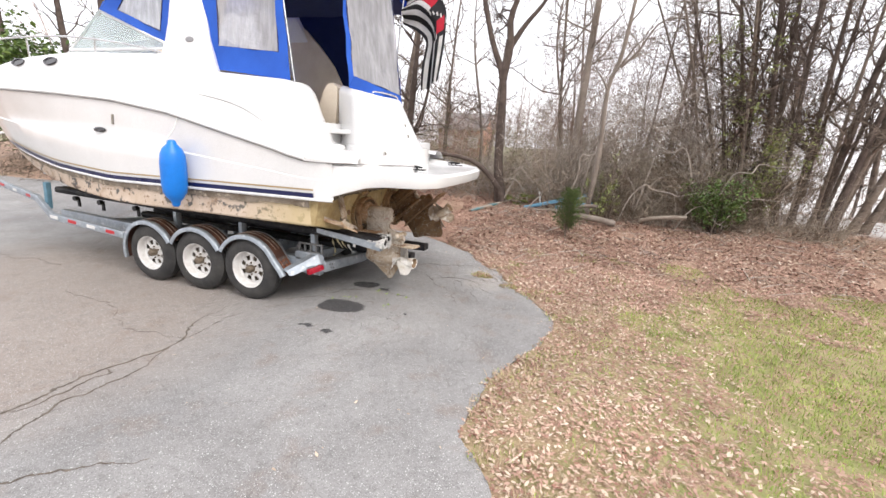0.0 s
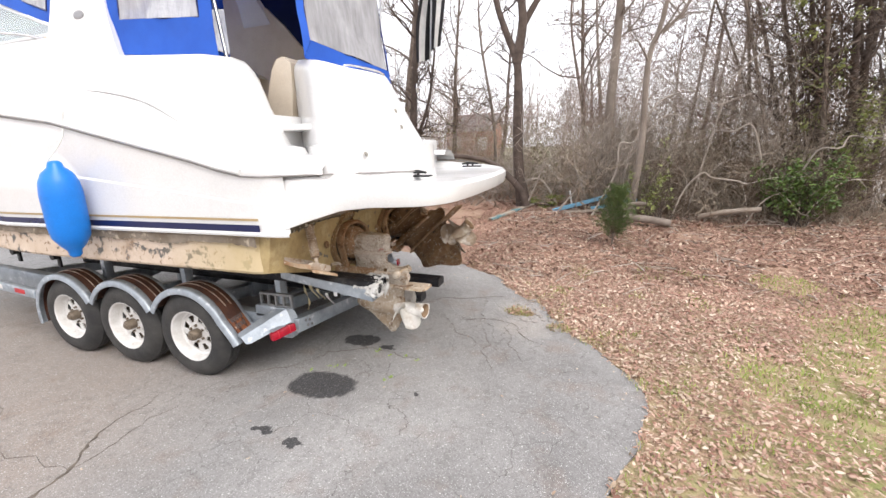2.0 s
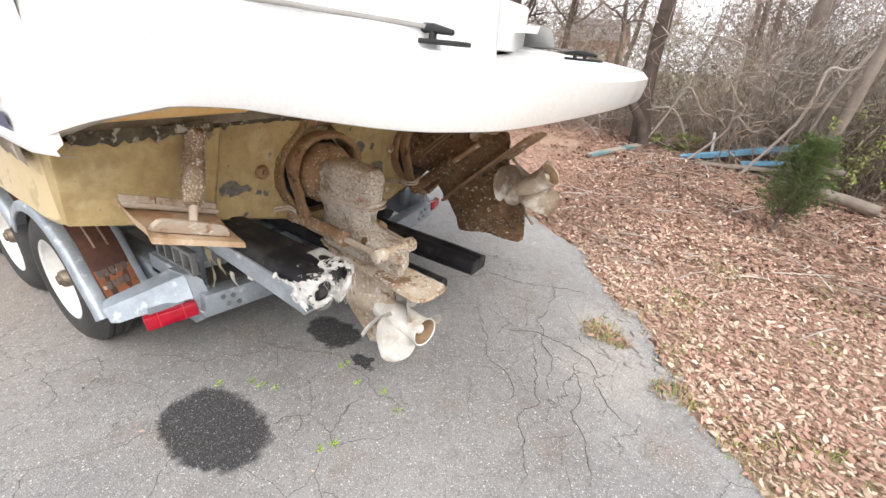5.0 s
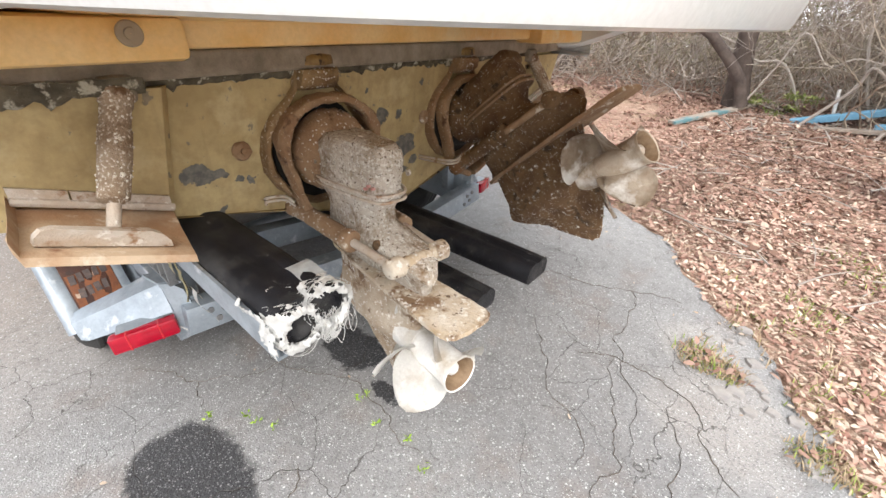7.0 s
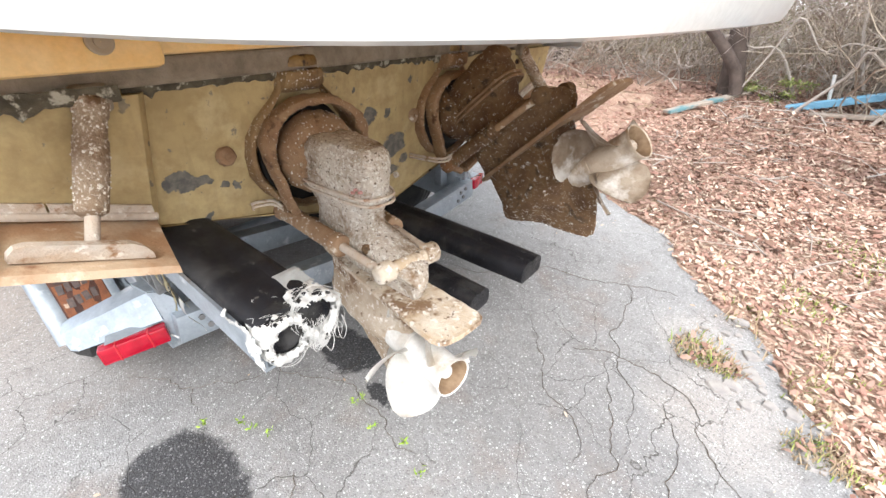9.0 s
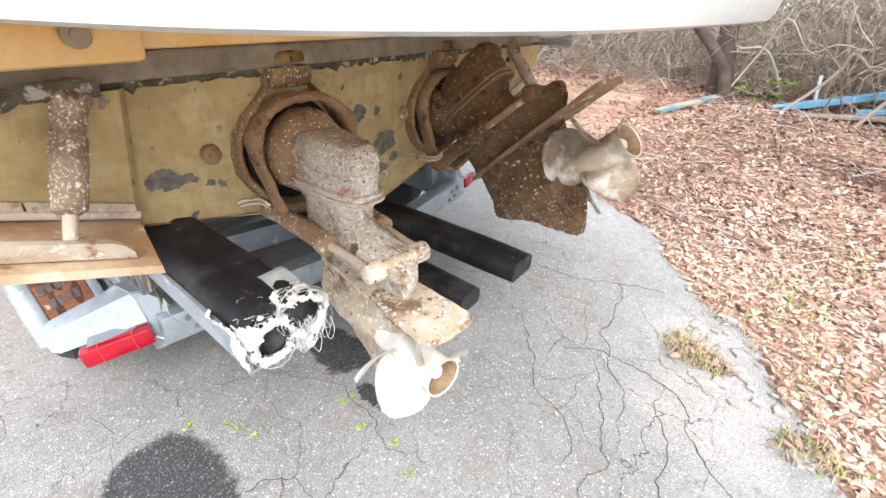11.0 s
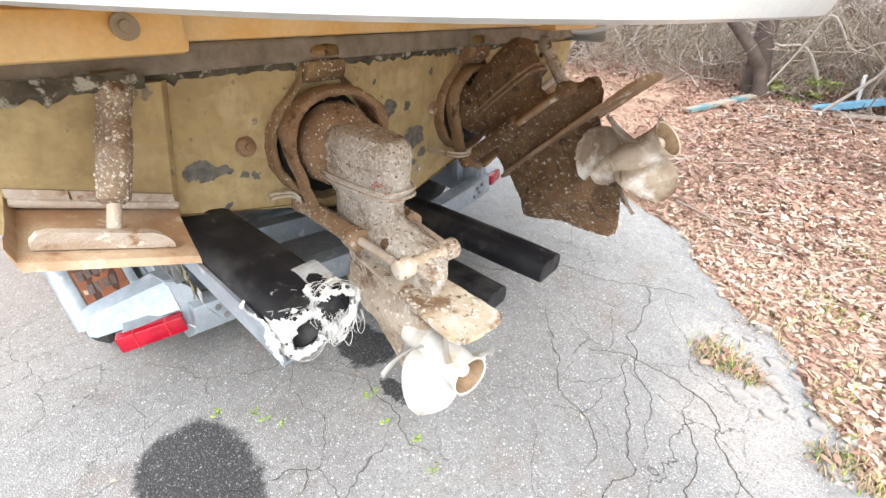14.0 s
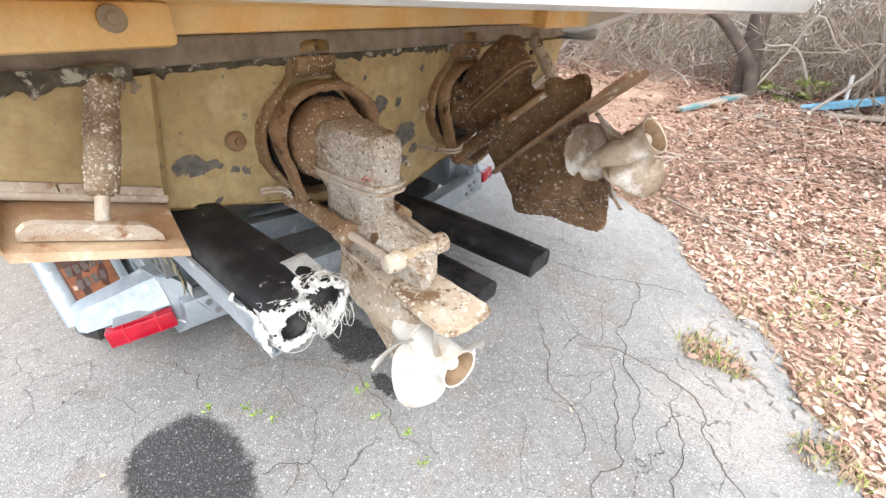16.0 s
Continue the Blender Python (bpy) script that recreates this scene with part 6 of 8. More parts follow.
    tube(bm, curve([(0.955, Y(0.25), 0.365), (0.985, Y(0.285), 0.335), (0.985, Y(0.315), 0.345), (0.965, Y(0.325), 0.40)], 14), 0.0035, 6)
    part("wire", bm, WHITETAPE, t, "", 60)


def fender_plate(s, y0):
    """Two rows of worn dark marks on the painted foot of the rear arch."""
    Y = lambda d: y0 + s * d
    for row, n in ((0, 5), (1, 4)):
        for k in range(n):
            bm = bmesh.new()
            z = 0.472 - 0.052 * row + 0.003 * k
            x = lerp(z, [0.287, 0.339, 0.389, 0.489, 0.53], [0.590, 0.560, 0.522, 0.441, 0.40]) + 0.006
            box(bm, (x + 0.0105, Y(0.040 + 0.029 * k + 0.012 * row), z), (0.003, 0.023 - 0.004 * (k % 2), 0.042), (4 * (k % 3 - 1), -39, 0))
            part("worn_mark", bm, MARKGREY, trailer, "dark worn mark")
    bm = bmesh.new()
    rows = []
    for z in (0.30, 0.34, 0.39, 0.44, 0.489):
        x = lerp(z, [0.287, 0.339, 0.389, 0.489, 0.53], [0.590, 0.560, 0.522, 0.441, 0.40]) + 0.0145
        rows.append([Vector((x - 0.004 * abs(d - 0.1) / 0.08, Y(d), z + 0.01 * noise.noise(Vector((d * 30, z * 9, 0))))) for d in np.linspace(0.02, 0.183, 9)])
    loft(bm, rows)
    part("rust_panel", bm, RUSTORANGE, trailer, "orange rusty foot of the wheel arch", 40)


MARKGREY = surf("worn_grey_paint", (0.075, 0.065, 0.065), (0.14, 0.10, 0.085), 40, 0.8)
RUSTORANGE = surf("orange_brown_rust", (0.30, 0.105, 0.038), (0.17, 0.06, 0.028), 9, 0.75, bump=0.3, spots=[((0.46, 0.36, 0.28), 16, 0.64, 0.70), ((0.32, 0.12, 0.04), 5, 0.50, 0.62)])


def bunk(y, w, za, zb, xr, xf=-3.4, dz=0.09):
    """A carpeted timber bunk: rounded in section, sagging carpet at the end."""
    bm = bmesh.new()
    rows = []
    for k in range(25):
        f = k / 24
        x = xf + (xr - xf) * f
        z = za + (zb - za) * f
        h = w / 2 * (1 if k < 24 else 0.93)
        sec = [(-h + 0.012, -dz), (-h, -dz + 0.015), (-h - 0.002, -0.032), (-h + 0.010, -0.010), (-h + 0.028, 0.0), (-h * 0.3, 0.006), (0, -0.003), (h * 0.3, 0.006), (h - 0.028, 0.0), (h - 0.010, -0.010), (h + 0.002, -0.032), (h, -dz + 0.015), (h - 0.012, -dz)]
        rows.append([Vector((x, y + a, z + b + 0.004 * noise.noise(Vector((x * 5, a * 20, y))))) for a, b in sec])
    loft(bm, rows, closed=True, caps=True)
    return part("bunk", bm, BLACKCARPET, trailer, "black carpeted bunk", 40)


def make_bunks():
    near = bunk(0.375, 0.205, 1.02, 0.868, 1.80, -4.1)
    bunk(1.45, 0.19, 0.60, 0.565, 1.97)
    bunk(2 * CY - 0.40, 0.19, 1.00, 0.86, 1.62)
    bunk(1.20, 0.16, 0.56, 0.47, 1.86)
    # rounded black ends of the near bunk's boards
    for dy, dz in ((-0.045, -0.045), (0.05, -0.02)):
        bm = bmesh.new()
        lathe(bm, [(0.055, -0.25), (0.056, 0.0), (0.05, 0.02), (0.035, 0.026), (0.03, 0.012), (0.001, 0.01)], 18, Matrix.Translation((1.80, 0.375 + dy, 0.845 + dz)) @ Matrix.Rotation(radians(90), 4, "Y"))
        rough(bm, 0.006, 20, dy)
        part("board_end", bm, BLACKCARPET, near, "", 50)
    # torn white wrapping: fluffy collars round the board ends, a sheet along the outer side, shreds and loops
    rng = random.Random(4)
    wrap = bmesh.new()
    ends = [Vector((1.815, 0.375 + dy, 0.845 + dz)) for dy, dz in ((-0.045, -0.045), (0.05, -0.02))]
    for e, q in enumerate(ends):
        rows = []
        for j in range(97):
            a = math.tau * j / 96
            ca, sa = math.cos(a), math.sin(a)
            o = Vector((0, ca, sa))
            n1 = noise.noise(Vector((ca * 2.1, sa * 2.1, 3.0 + 5 * e)))
            fat = 0.013 + 0.010 * max(0, n1) + (0.016 if e == 1 and sa < 0.2 else 0.0) * (0.6 + n1)
            rows.append([q + Vector((dx, 0, 0)) + o * (0.054 + dr * fat) for dx, dr in ((-0.10 - 0.05 * n1, 0.1), (-0.06, 0.7), (-0.03, 1.1), (0.0, 1.3), (0.018, 0.9), (0.026, 0.1), (0.022, -0.5 - 0.6 * max(0, n1)), (0.012, -0.9 - 1.0 * max(0, n1)))])
        loft(wrap, rows)
    # sheet hanging on the outer side and a sagging bunch below the inner end
    loft(wrap, [[Vector((1.62 + 0.215 * u, 0.268 - 0.006 * math.sin(7 * u + 3 * v) - 0.012 * u, 0.835 - 0.012 * u - (0.045 + 0.045 * u) * v + 0.006 * noise.noise(Vector((9 * u, 5 * v, 1))))) for v in np.linspace(0, 1, 9)] for u in np.linspace(0, 1, 22)])
    loft(wrap, [[Vector((1.825 + 0.018 * math.sin(math.pi * v) + 0.006 * noise.noise(Vector((4 * u, 6 * v, 2))), 0.385 + 0.095 * u - 0.03 * v * (u - 0.5), 0.81 - 0.085 * v * (0.6 + 0.7 * math.sin(math.pi * min(1, u * 1.1)))) ) for v in np.linspace(0, 1, 12)] for u in np.linspace(0, 1, 18)])
    bmesh.ops.subdivide_edges(wrap, edges=wrap.edges[:], cuts=1, use_grid_fill=True)
    wrap.faces.ensure_lookup_table()
    holes = [f for f in wrap.faces if noise.noise(f.calc_center_median() * 34) + 0.6 * noise.noise(f.calc_center_median() * 95) > (0.30 if f.calc_center_median().z < 0.86 else 0.02)]
    discs = [f for f in wrap.faces if f not in set(holes) and (any(math.hypot(f.calc_center_median().y - q.y, f.calc_center_median().z - q.z) < 0.043 and f.calc_center_median().x > q.x - 0.02 for q in ends) or (f.calc_center_median().x < 1.75 and f.calc_center_median().z > 0.85))]
    bmesh.ops.delete(wrap, geom=holes + discs, context="FACES")
    rough(wrap, 0.009, 45, 5)
    rough(wrap, 0.004, 130, 7)
    sleeve = part("torn_wrap", wrap, WRAP, near, "torn white plastic wrapping", 60)
    threads = bmesh.new()
    for k in range(70):
        q = ends[k % 2]
        a0, turn = rng.uniform(0, math.tau), rng.uniform(0.15, 0.45)
        r, x = rng.uniform(0.050, 0.078), rng.uniform(-0.05, 0.028)
        pts = [q + Vector((x + rng.gauss(0, 0.006), (r + rng.gauss(0, 0.004)) * math.cos(a0 + i * turn), (r + rng.gauss(0, 0.004)) * math.sin(a0 + i * turn))) for i in range(9)]
        tube(threads, curve(pts, 26), rng.uniform(0.0004, 0.0009), 4)
    for k in range(34):
        p = ends[1] + Vector((rng.uniform(0.0, 0.03), rng.uniform(-0.04, 0.05), -0.03 + rng.uniform(-0.02, 0.02)))
        w, h = rng.gauss(0, 0.022), rng.uniform(0.03, 0.085)
        pts = [p, p + Vector((0.012, w - 0.014, -h * 0.7)), p + Vector((0.010, w, -h)), p + Vector((0.006, w + 0.016, -h * 0.6)), p + Vector((0, w + 0.01, 0.0))]
        tube(threads, curve(pts, 18), rng.uniform(0.0005, 0.0011), 4)
    for k in range(4):
        q = ends[0] + Vector((-0.06 + rng.uniform(-0.06, 0.05), rng.uniform(-0.06, 0.10), 0.064 + rng.uniform(0, 0.012)))
        tube(threads, curve([q, q + Vector((rng.gauss(0, 0.01), rng.gauss(0, 0.015), 0.006)), q + Vector((rng.gauss(0, 0.02), rng.gauss(0, 0.025), -0.002))], 10), rng.uniform(0.0004, 0.0009), 4)
    tagged(part("wrap_thread", threads, WRAP, sleeve, "", 60), kind="stuff")
    # grey tape scrap on the bunk's top near its end
    bm = bmesh.new()
    loft(bm, [[Vector((1.66 + 0.10 * u, 0.40 + 0.075 * v, lerp(1.66 + 0.10 * u, [-3.4, 1.8], [1.0, 0.868]) + 0.012 + 0.004 * math.sin(6 * u))) for v in (0, 0.5, 1)] for u in np.linspace(0, 1, 6)])
    part("tape_scrap", bm, surf("grey_tape", (0.42, 0.44, 0.44), (0.34, 0.35, 0.35), 30, 0.5), near, "grey tape scrap")
    # galvanised channel under the near bunk and its posts
    bm = bmesh.new()
    slab(bm, [(1.79, 0.268, 0.700), (1.785, 0.268, 0.80), (0.9, 0.240, 0.905), (0.9, 0.240, 0.845)], (0, 0.010, 0))
    slab(bm, [(1.79, 0.268, 0.700), (0.9, 0.240, 0.845), (0.9, 0.33, 0.845), (1.79, 0.36, 0.70)], (0, 0, 0.010))
    part("bunk_channel", bm, GALV, trailer, "galvanised bunk channel", 30)
    for x in (0.78, -0.4, -1.6):
        for y in (0.36, 2 * CY - 0.38):
            bm = bmesh.new()
            beam(bm, (x, y, 0.38), (x, y, 0.86), 0.09, 0.06)
            part("bunk_post", bm, GALV, trailer, "", 30)
    for x in (0.9, -0.4, -1.6):
        for y in (1.45, 1.20):
            bm = bmesh.new()
            beam(bm, (x, y, 0.22), (x, y, 0.50), 0.08, 0.06)
            part("bunk_post", bm, GALV, trailer, "", 30)
    for x in (-2.3, -3.05, -3.6):
        bm = bmesh.new()
        z = lerp(x, [-4.1, 1.8], [1.02, 0.868]) - 0.13
        tube(bm, [(x, 0.23, z), (x, 0.285, z)], 0.038, 14)
        box(bm, (x, 0.295, z - 0.06), (0.05, 0.025, 0.15), bevel=0.004)
        part("roller_bracket", bm, DARK, trailer, "black roller on its bracket", 40)
    # slotted bracket between the rail and the bunk
    bm = bmesh.new()
    for k in range(5):
        box(bm, (0.60 + 0.085 * k, 0.29, 0.61), (0.018, 0.03, 0.12), bevel=0.003)
    box(bm, (0.77, 0.29, 0.665), (0.36, 0.034, 0.02), bevel=0.003)
    box(bm, (0.77, 0.29, 0.555), (0.36, 0.034, 0.02), bevel=0.003)
    part("slotted_bracket", bm, GREYIRON, trailer, "dark slotted bracket", 30)
    # frayed yellow strap that hangs from the bunk
    bm = bmesh.new()
    pts = curve([(1.10, 0.275, 0.86), (1.12, 0.27, 0.74), (1.15, 0.275, 0.64), (1.13, 0.27, 0.56)], 10)
    loft(bm, [[p + Vector((0.014 * math.cos(k), 0.0, 0)), p + Vector((0, 0.004, 0)), p - Vector((0.014 * math.cos(k), 0.0, 0))] for k, p in enumerate(pts)])
    bmesh.ops.solidify(bm, geom=bm.faces[:], thickness=0.002)
    part("frayed_strap", bm, STRAP, trailer, "frayed yellowish strap", 60)
    bm = bmesh.new()
    box(bm, (1.42, 0.286, 0.735), (0.035, 0.004, 0.05), bevel=0.001)
    part("sticker", bm, WHITETAPE, trailer, "small white sticker")
    for x, z, l, w, mat in ((1.20, 0.80, 0.12, 0.035, STRAP), (1.27, 0.78, 0.10, 0.03, STRAP), (1.36, 0.745, 0.11, 0.035, WRAP)):
        bm = bmesh.new()
        loft(bm, [[Vector((x + l * 0.55 * u + dx * (1 - 0.7 * u), 0.243 + 0.012 * u - 0.012 * math.sin(5 * u), z - l * u)) for dx in (-w / 2, 0, w / 2)] for u in np.linspace(0, 1, 8)])
        bmesh.ops.solidify(bm, geom=bm.faces[:], thickness=0.002)
        part("frayed_scrap", bm, mat, trailer, "frayed carpet backing", 60)


REDTAPE = surf("red_reflective_tape", (0.55, 0.02, 0.03), None, 20, 0.35, bump=0)
WHITETAPE = surf("white_reflective_tape", (0.78, 0.78, 0.76), None, 20, 0.4, bump=0)
REDLENS = surf("red_lens", (0.40, 0.004, 0.022), (0.30, 0.004, 0.018), 30, 0.15, bump=0.0)
BLUEPOST = surf("faded_blue_post", (0.12, 0.25, 0.33), None, 12, 0.6, bump=0.1)
GREYIRON = surf("grey_cast_iron", (0.16, 0.165, 0.17), (0.25, 0.25, 0.25), 12, 0.6, 0.3)
WRAP = surf("torn_white_wrap", (0.64, 0.64, 0.62), (0.46, 0.46, 0.45), 20, 0.6, bump=0.2)
STRAP = surf("yellowed_webbing", (0.55, 0.50, 0.33), (0.42, 0.36, 0.22), 20, 0.8)
make_frame()
make_tail(1, 0.0)
make_tail(-1, 2 * CY)
fender_plate(1, 0.0)
make_bunks()

# ---- woods ----
BARK = surf("grey_brown_bark", (0.15, 0.115, 0.09), (0.22, 0.18, 0.15), 5, 0.9, bump=0.8, grain=40, dist=0.02, spots=[((0.06, 0.045, 0.035), 9, 0.55, 0.68)])
DARKBARK = surf("dark_brown_bark", (0.06, 0.043, 0.036), (0.115, 0.087, 0.072), 5, 0.9, bump=0.8, grain=40, dist=0.02)
PALEBARK = surf("pale_bark", (0.27, 0.23, 0.195), (0.19, 0.155, 0.13), 4, 0.9, bump=0.6, grain=40, dist=0.02)


def tint(name, a, b, scale, rough_=0.9):
    """Leaves or twigs whose colour varies from piece to piece."""
    t = Net(name)
    g = t.n.new("ShaderNodeNewGeometry").outputs["Random Per Island"]
    col = t.mix(g, a, b)
    col = t.mix(t.math("MULTIPLY", t.ramp(t.noise(scale, 3), 0.4, 0.65), 0.5), col, tuple(0.55 * v for v in a))
    return t.done(col, rough_)


TWIG = tint("brown_twigs", (0.21, 0.165, 0.12), (0.47, 0.40, 0.32), 0.6)
DUSKTWIG = tint("dark_dead_brush", (0.10, 0.075, 0.055), (0.25, 0.19, 0.145), 0.8)
PALETWIG = tint("pale_dead_twigs", (0.34, 0.29, 0.25), (0.50, 0.45, 0.40), 0.6)
REDTWIG = tint("reddish_twigs", (0.24, 0.16, 0.13), (0.34, 0.24, 0.20), 0.6)
IVY = tint("green_leaves", (0.05, 0.10, 0.02), (0.16, 0.24, 0.05), 1.5, 0.5)
OLIVE = tint("yellow_green_leaves", (0.16, 0.20, 0.05), (0.30, 0.32, 0.10), 1.5, 0.6)
CEDAR = tint("cedar_needles", (0.07, 0.12, 0.035), (0.17, 0.22, 0.075), 3, 0.7)
OLIVEBRUSH = tint("olive_dry_brush", (0.20, 0.17, 0.09), (0.42, 0.37, 0.24), 0.7)
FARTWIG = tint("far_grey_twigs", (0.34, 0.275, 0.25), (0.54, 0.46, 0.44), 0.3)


class Mass:
    """Many small pieces gathered into one mesh."""

    def __init__(self):
        self.v, self.f = [], []

    def rod(self, pts, r0, r1, n=3):
        k0 = len(self.v)
        last = len(pts) - 1
        up = None
        for i, p in enumerate(pts):
            d = pts[min(i + 1, last)] - pts[max(i - 1, 0)]
            d = d.normalized() if d.length > 1e-9 else Vector((0, 0, 1))
            up = d.orthogonal().normalized() if up is None else (up - d * up.dot(d)).normalized()
            side = d.cross(up)
            r = r0 + (r1 - r0) * i / last
            for k in range(n):
                a = math.tau * k / n
                self.v.append(p + r * math.cos(a) * up + r * math.sin(a) * side)
        for i in range(last):
            for k in range(n):
                a, b = k0 + i * n + k, k0 + i * n + (k + 1) % n
                self.f.append((a, b, b + n, a + n))

    def leaf(self, p, d, w, l, n):
        """A folded leaf of two quads at p along d, n its upper side."""
        s = d.cross(n).normalized() * w
        k = len(self.v)
        self.v += [p, p + d * l * 0.45 + s + n * w * 0.5, p + d * l, p + d * l * 0.45 - s + n * w * 0.5]
        self.f += [(k, k + 1, k + 2), (k, k + 2, k + 3)]

    def bough(self, p, d, length, r, depth, rng, wander=0.25, n=3, droop=0.03):
        steps = max(3, min(8, int(length / 0.25)))
        d = Vector(d).normalized()
        pts = [Vector(p)]
        for i in range(steps):
            d = (d + Vector((rng.gauss(0, wander), rng.gauss(0, wander), rng.gauss(droop, wander)))).normalized()
            pts.append(pts[-1] + d * (length / steps))
        self.rod(pts, r, r * 0.3, n)
        if depth > 0:
            for k in range(rng.randint(3, 5)):
                i = rng.randint(max(1, steps // 4), steps)
                side = Vector((rng.gauss(0, 1), rng.gauss(0, 1), rng.gauss(0.4, 0.6))).normalized()
                self.bough(pts[i], d * 0.6 + side, length * rng.uniform(0.35, 0.6), r * (0.75 - 0.5 * i / steps) + 0.0008, depth - 1, rng, wander * 1.15, 3, droop)
        return pts

    def mesh(self, name):
        me = bpy.data.meshes.new(name)
        me.from_pydata([tuple(v) for v in self.v], [], self.f)
        me.update()
        return me

    def stuff(self, name, material, label, category):
        ob = new(name, self.mesh(name))
        ob.data.materials.append(material)
        return tagged(ob, label, category, kind="stuff")

    def under(self, name, material, parent, label=""):
        base = BASE[parent.name]
        self.v = [Vector(v) - base for v in self.v]
        ob = new(name, self.mesh(name))
        ob.data.materials.append(material)
        ob.parent = parent
        BASE[ob.name] = base
        return tagged(ob, label)


def make_tree(path, r, seed, bark, limbs=(), boughs=16, reach=0.3, label="bare grey-brown tree at the edge of the woods", start=0.25, taper=0.75, depth=3):
    """A bare tree: a trunk along a path, given limbs, and many boughs."""
    rng = random.Random(seed)
    pts = curve(path, 16)
    h = pts[-1].z - pts[0].z
    gz = ground_z(pts[0].x, pts[0].y)
    foot = Vector((pts[0].x, pts[0].y, gz - 0.05))
    t = thing("tree", foot, label, "tree", "trees of the wood")
    bm = bmesh.new()
    pts = [foot] + [p for p in pts if p.z > gz + 0.05]
    N = len(pts)
    rad = [r * (1.35 if i == 0 else 1.0) * (1 - taper * i / (N - 1)) * (1 + 0.12 * noise.noise(Vector((i * 0.9, seed, 0)))) for i in range(N)]
    tube(bm, pts, rad, 12, caps=False)
    rough(bm, r * 0.10, 6, seed)
    part("trunk", bm, bark, t, "", 60)
    crown = Mass()
    seeds = [(pts[i], rad[i], (pts[min(i + 1, N - 1)] - pts[i - 1]).normalized(), i / N) for i in range(1, N)]
    for limb, lr in limbs:
        lp = curve(limb, 12)
        bm = bmesh.new()
        tube(bm, lp, [lr * (1 - 0.7 * k / 11) for k in range(12)], 9, caps=False)
        part("limb", bm, bark, t, "", 60)
        seeds += [(lp[i], lr * (1 - 0.7 * i / 11), (lp[i] - lp[i - 1]).normalized(), 0.6 + 0.4 * i / 11) for i in range(3, 12)]
    for k in range(boughs):
        p, pr, d, f = rng.choice([s for s in seeds if s[3] >= start])
        a = rng.uniform(0, math.tau)
        crown.bough(p, d * 0.5 + Vector((math.cos(a), math.sin(a), rng.uniform(-0.1, 0.7))), h * reach * rng.uniform(0.5, 1.2), min(pr * 0.5, 0.03) + 0.004, depth, rng, 0.22, 4)
    crown.under("crown", bark, t, "bare branches")
    return t


# the forked dark tree by the blue planks, with its low bent limb
make_tree([(1.85, 8.3, 0.4), (1.68, 8.3, 1.53), (1.66, 8.3, 2.98), (1.60, 8.3, 3.98), (1.15, 8.35, 5.1), (0.7, 8.4, 6.9), (0.4, 8.5, 8.6)], 0.155, 3, DARKBARK,
          [([(1.60, 8.3, 3.9), (1.74, 8.3, 4.79), (1.70, 8.3, 5.51), (2.0, 8.3, 6.4), (2.3, 8.3, 8.0)], 0.13), ([(1.72, 8.32, 4.7), (2.08, 8.5, 5.34), (2.55, 8.6, 5.95), (3.1, 8.8, 7.0)], 0.09),
           ([(1.94, 8.0, 0.45), (1.80, 8.0, 0.85), (1.13, 8.0, 1.50), (0.4, 8.0, 1.69), (-0.2, 8.0, 1.73), (-0.7, 8.0, 1.66)], 0.10)], 22, 0.22, "dark forked tree with a low bent limb, bare", 0.4)
make_tree([(3.66, 8.8, 0.4), (3.78, 8.8, 1.65), (3.84, 8.8, 3.4), (3.89, 8.8, 4.73), (3.96, 8.8, 6.2), (4.1, 8.8, 9.0)], 0.135, 5, PALEBARK, (), 12, 0.2, "pale straight leaning tree trunk, bare", 0.45, 0.5)
make_tree([(4.32, 7.2, 0.4), (4.43, 7.2, 2.02), (4.42, 7.2, 3.5), (4.62, 7.2, 4.26), (4.75, 7.2, 5.46), (4.9, 7.2, 7.5)], 0.075, 6, PALEBARK, [([(4.64, 7.2, 4.01), (4.98, 7.2, 4.38), (5.36, 7.2, 4.97), (6.03, 7.2, 5.07)], 0.035)], 16, 0.22, "slender pale bare tree", 0.3, 0.6)
make_tree([(-2.6, 11, 0.5), (-2.5, 11, 3.49), (-2.23, 11, 5.44), (-2.0, 11, 7.5)], 0.16, 7, BARK, (), 16, 0.25)
make_tree([(-0.95, 11, 0.5), (-0.87, 11, 2.53), (-0.78, 11, 4.68), (-0.5, 11, 7.8)], 0.09, 8, BARK, (), 16, 0.25)
make_tree([(-1.7, 9.6, 0.5), (-1.75, 9.6, 2.5), (-1.6, 9.6, 4.5), (-1.4, 9.6, 7.5)], 0.15, 9, DARKBARK, [([(-1.75, 9.6, 2.0), (-1.2, 9.6, 3.4), (-0.9, 9.6, 5.4)], 0.07)], 16, 0.22)
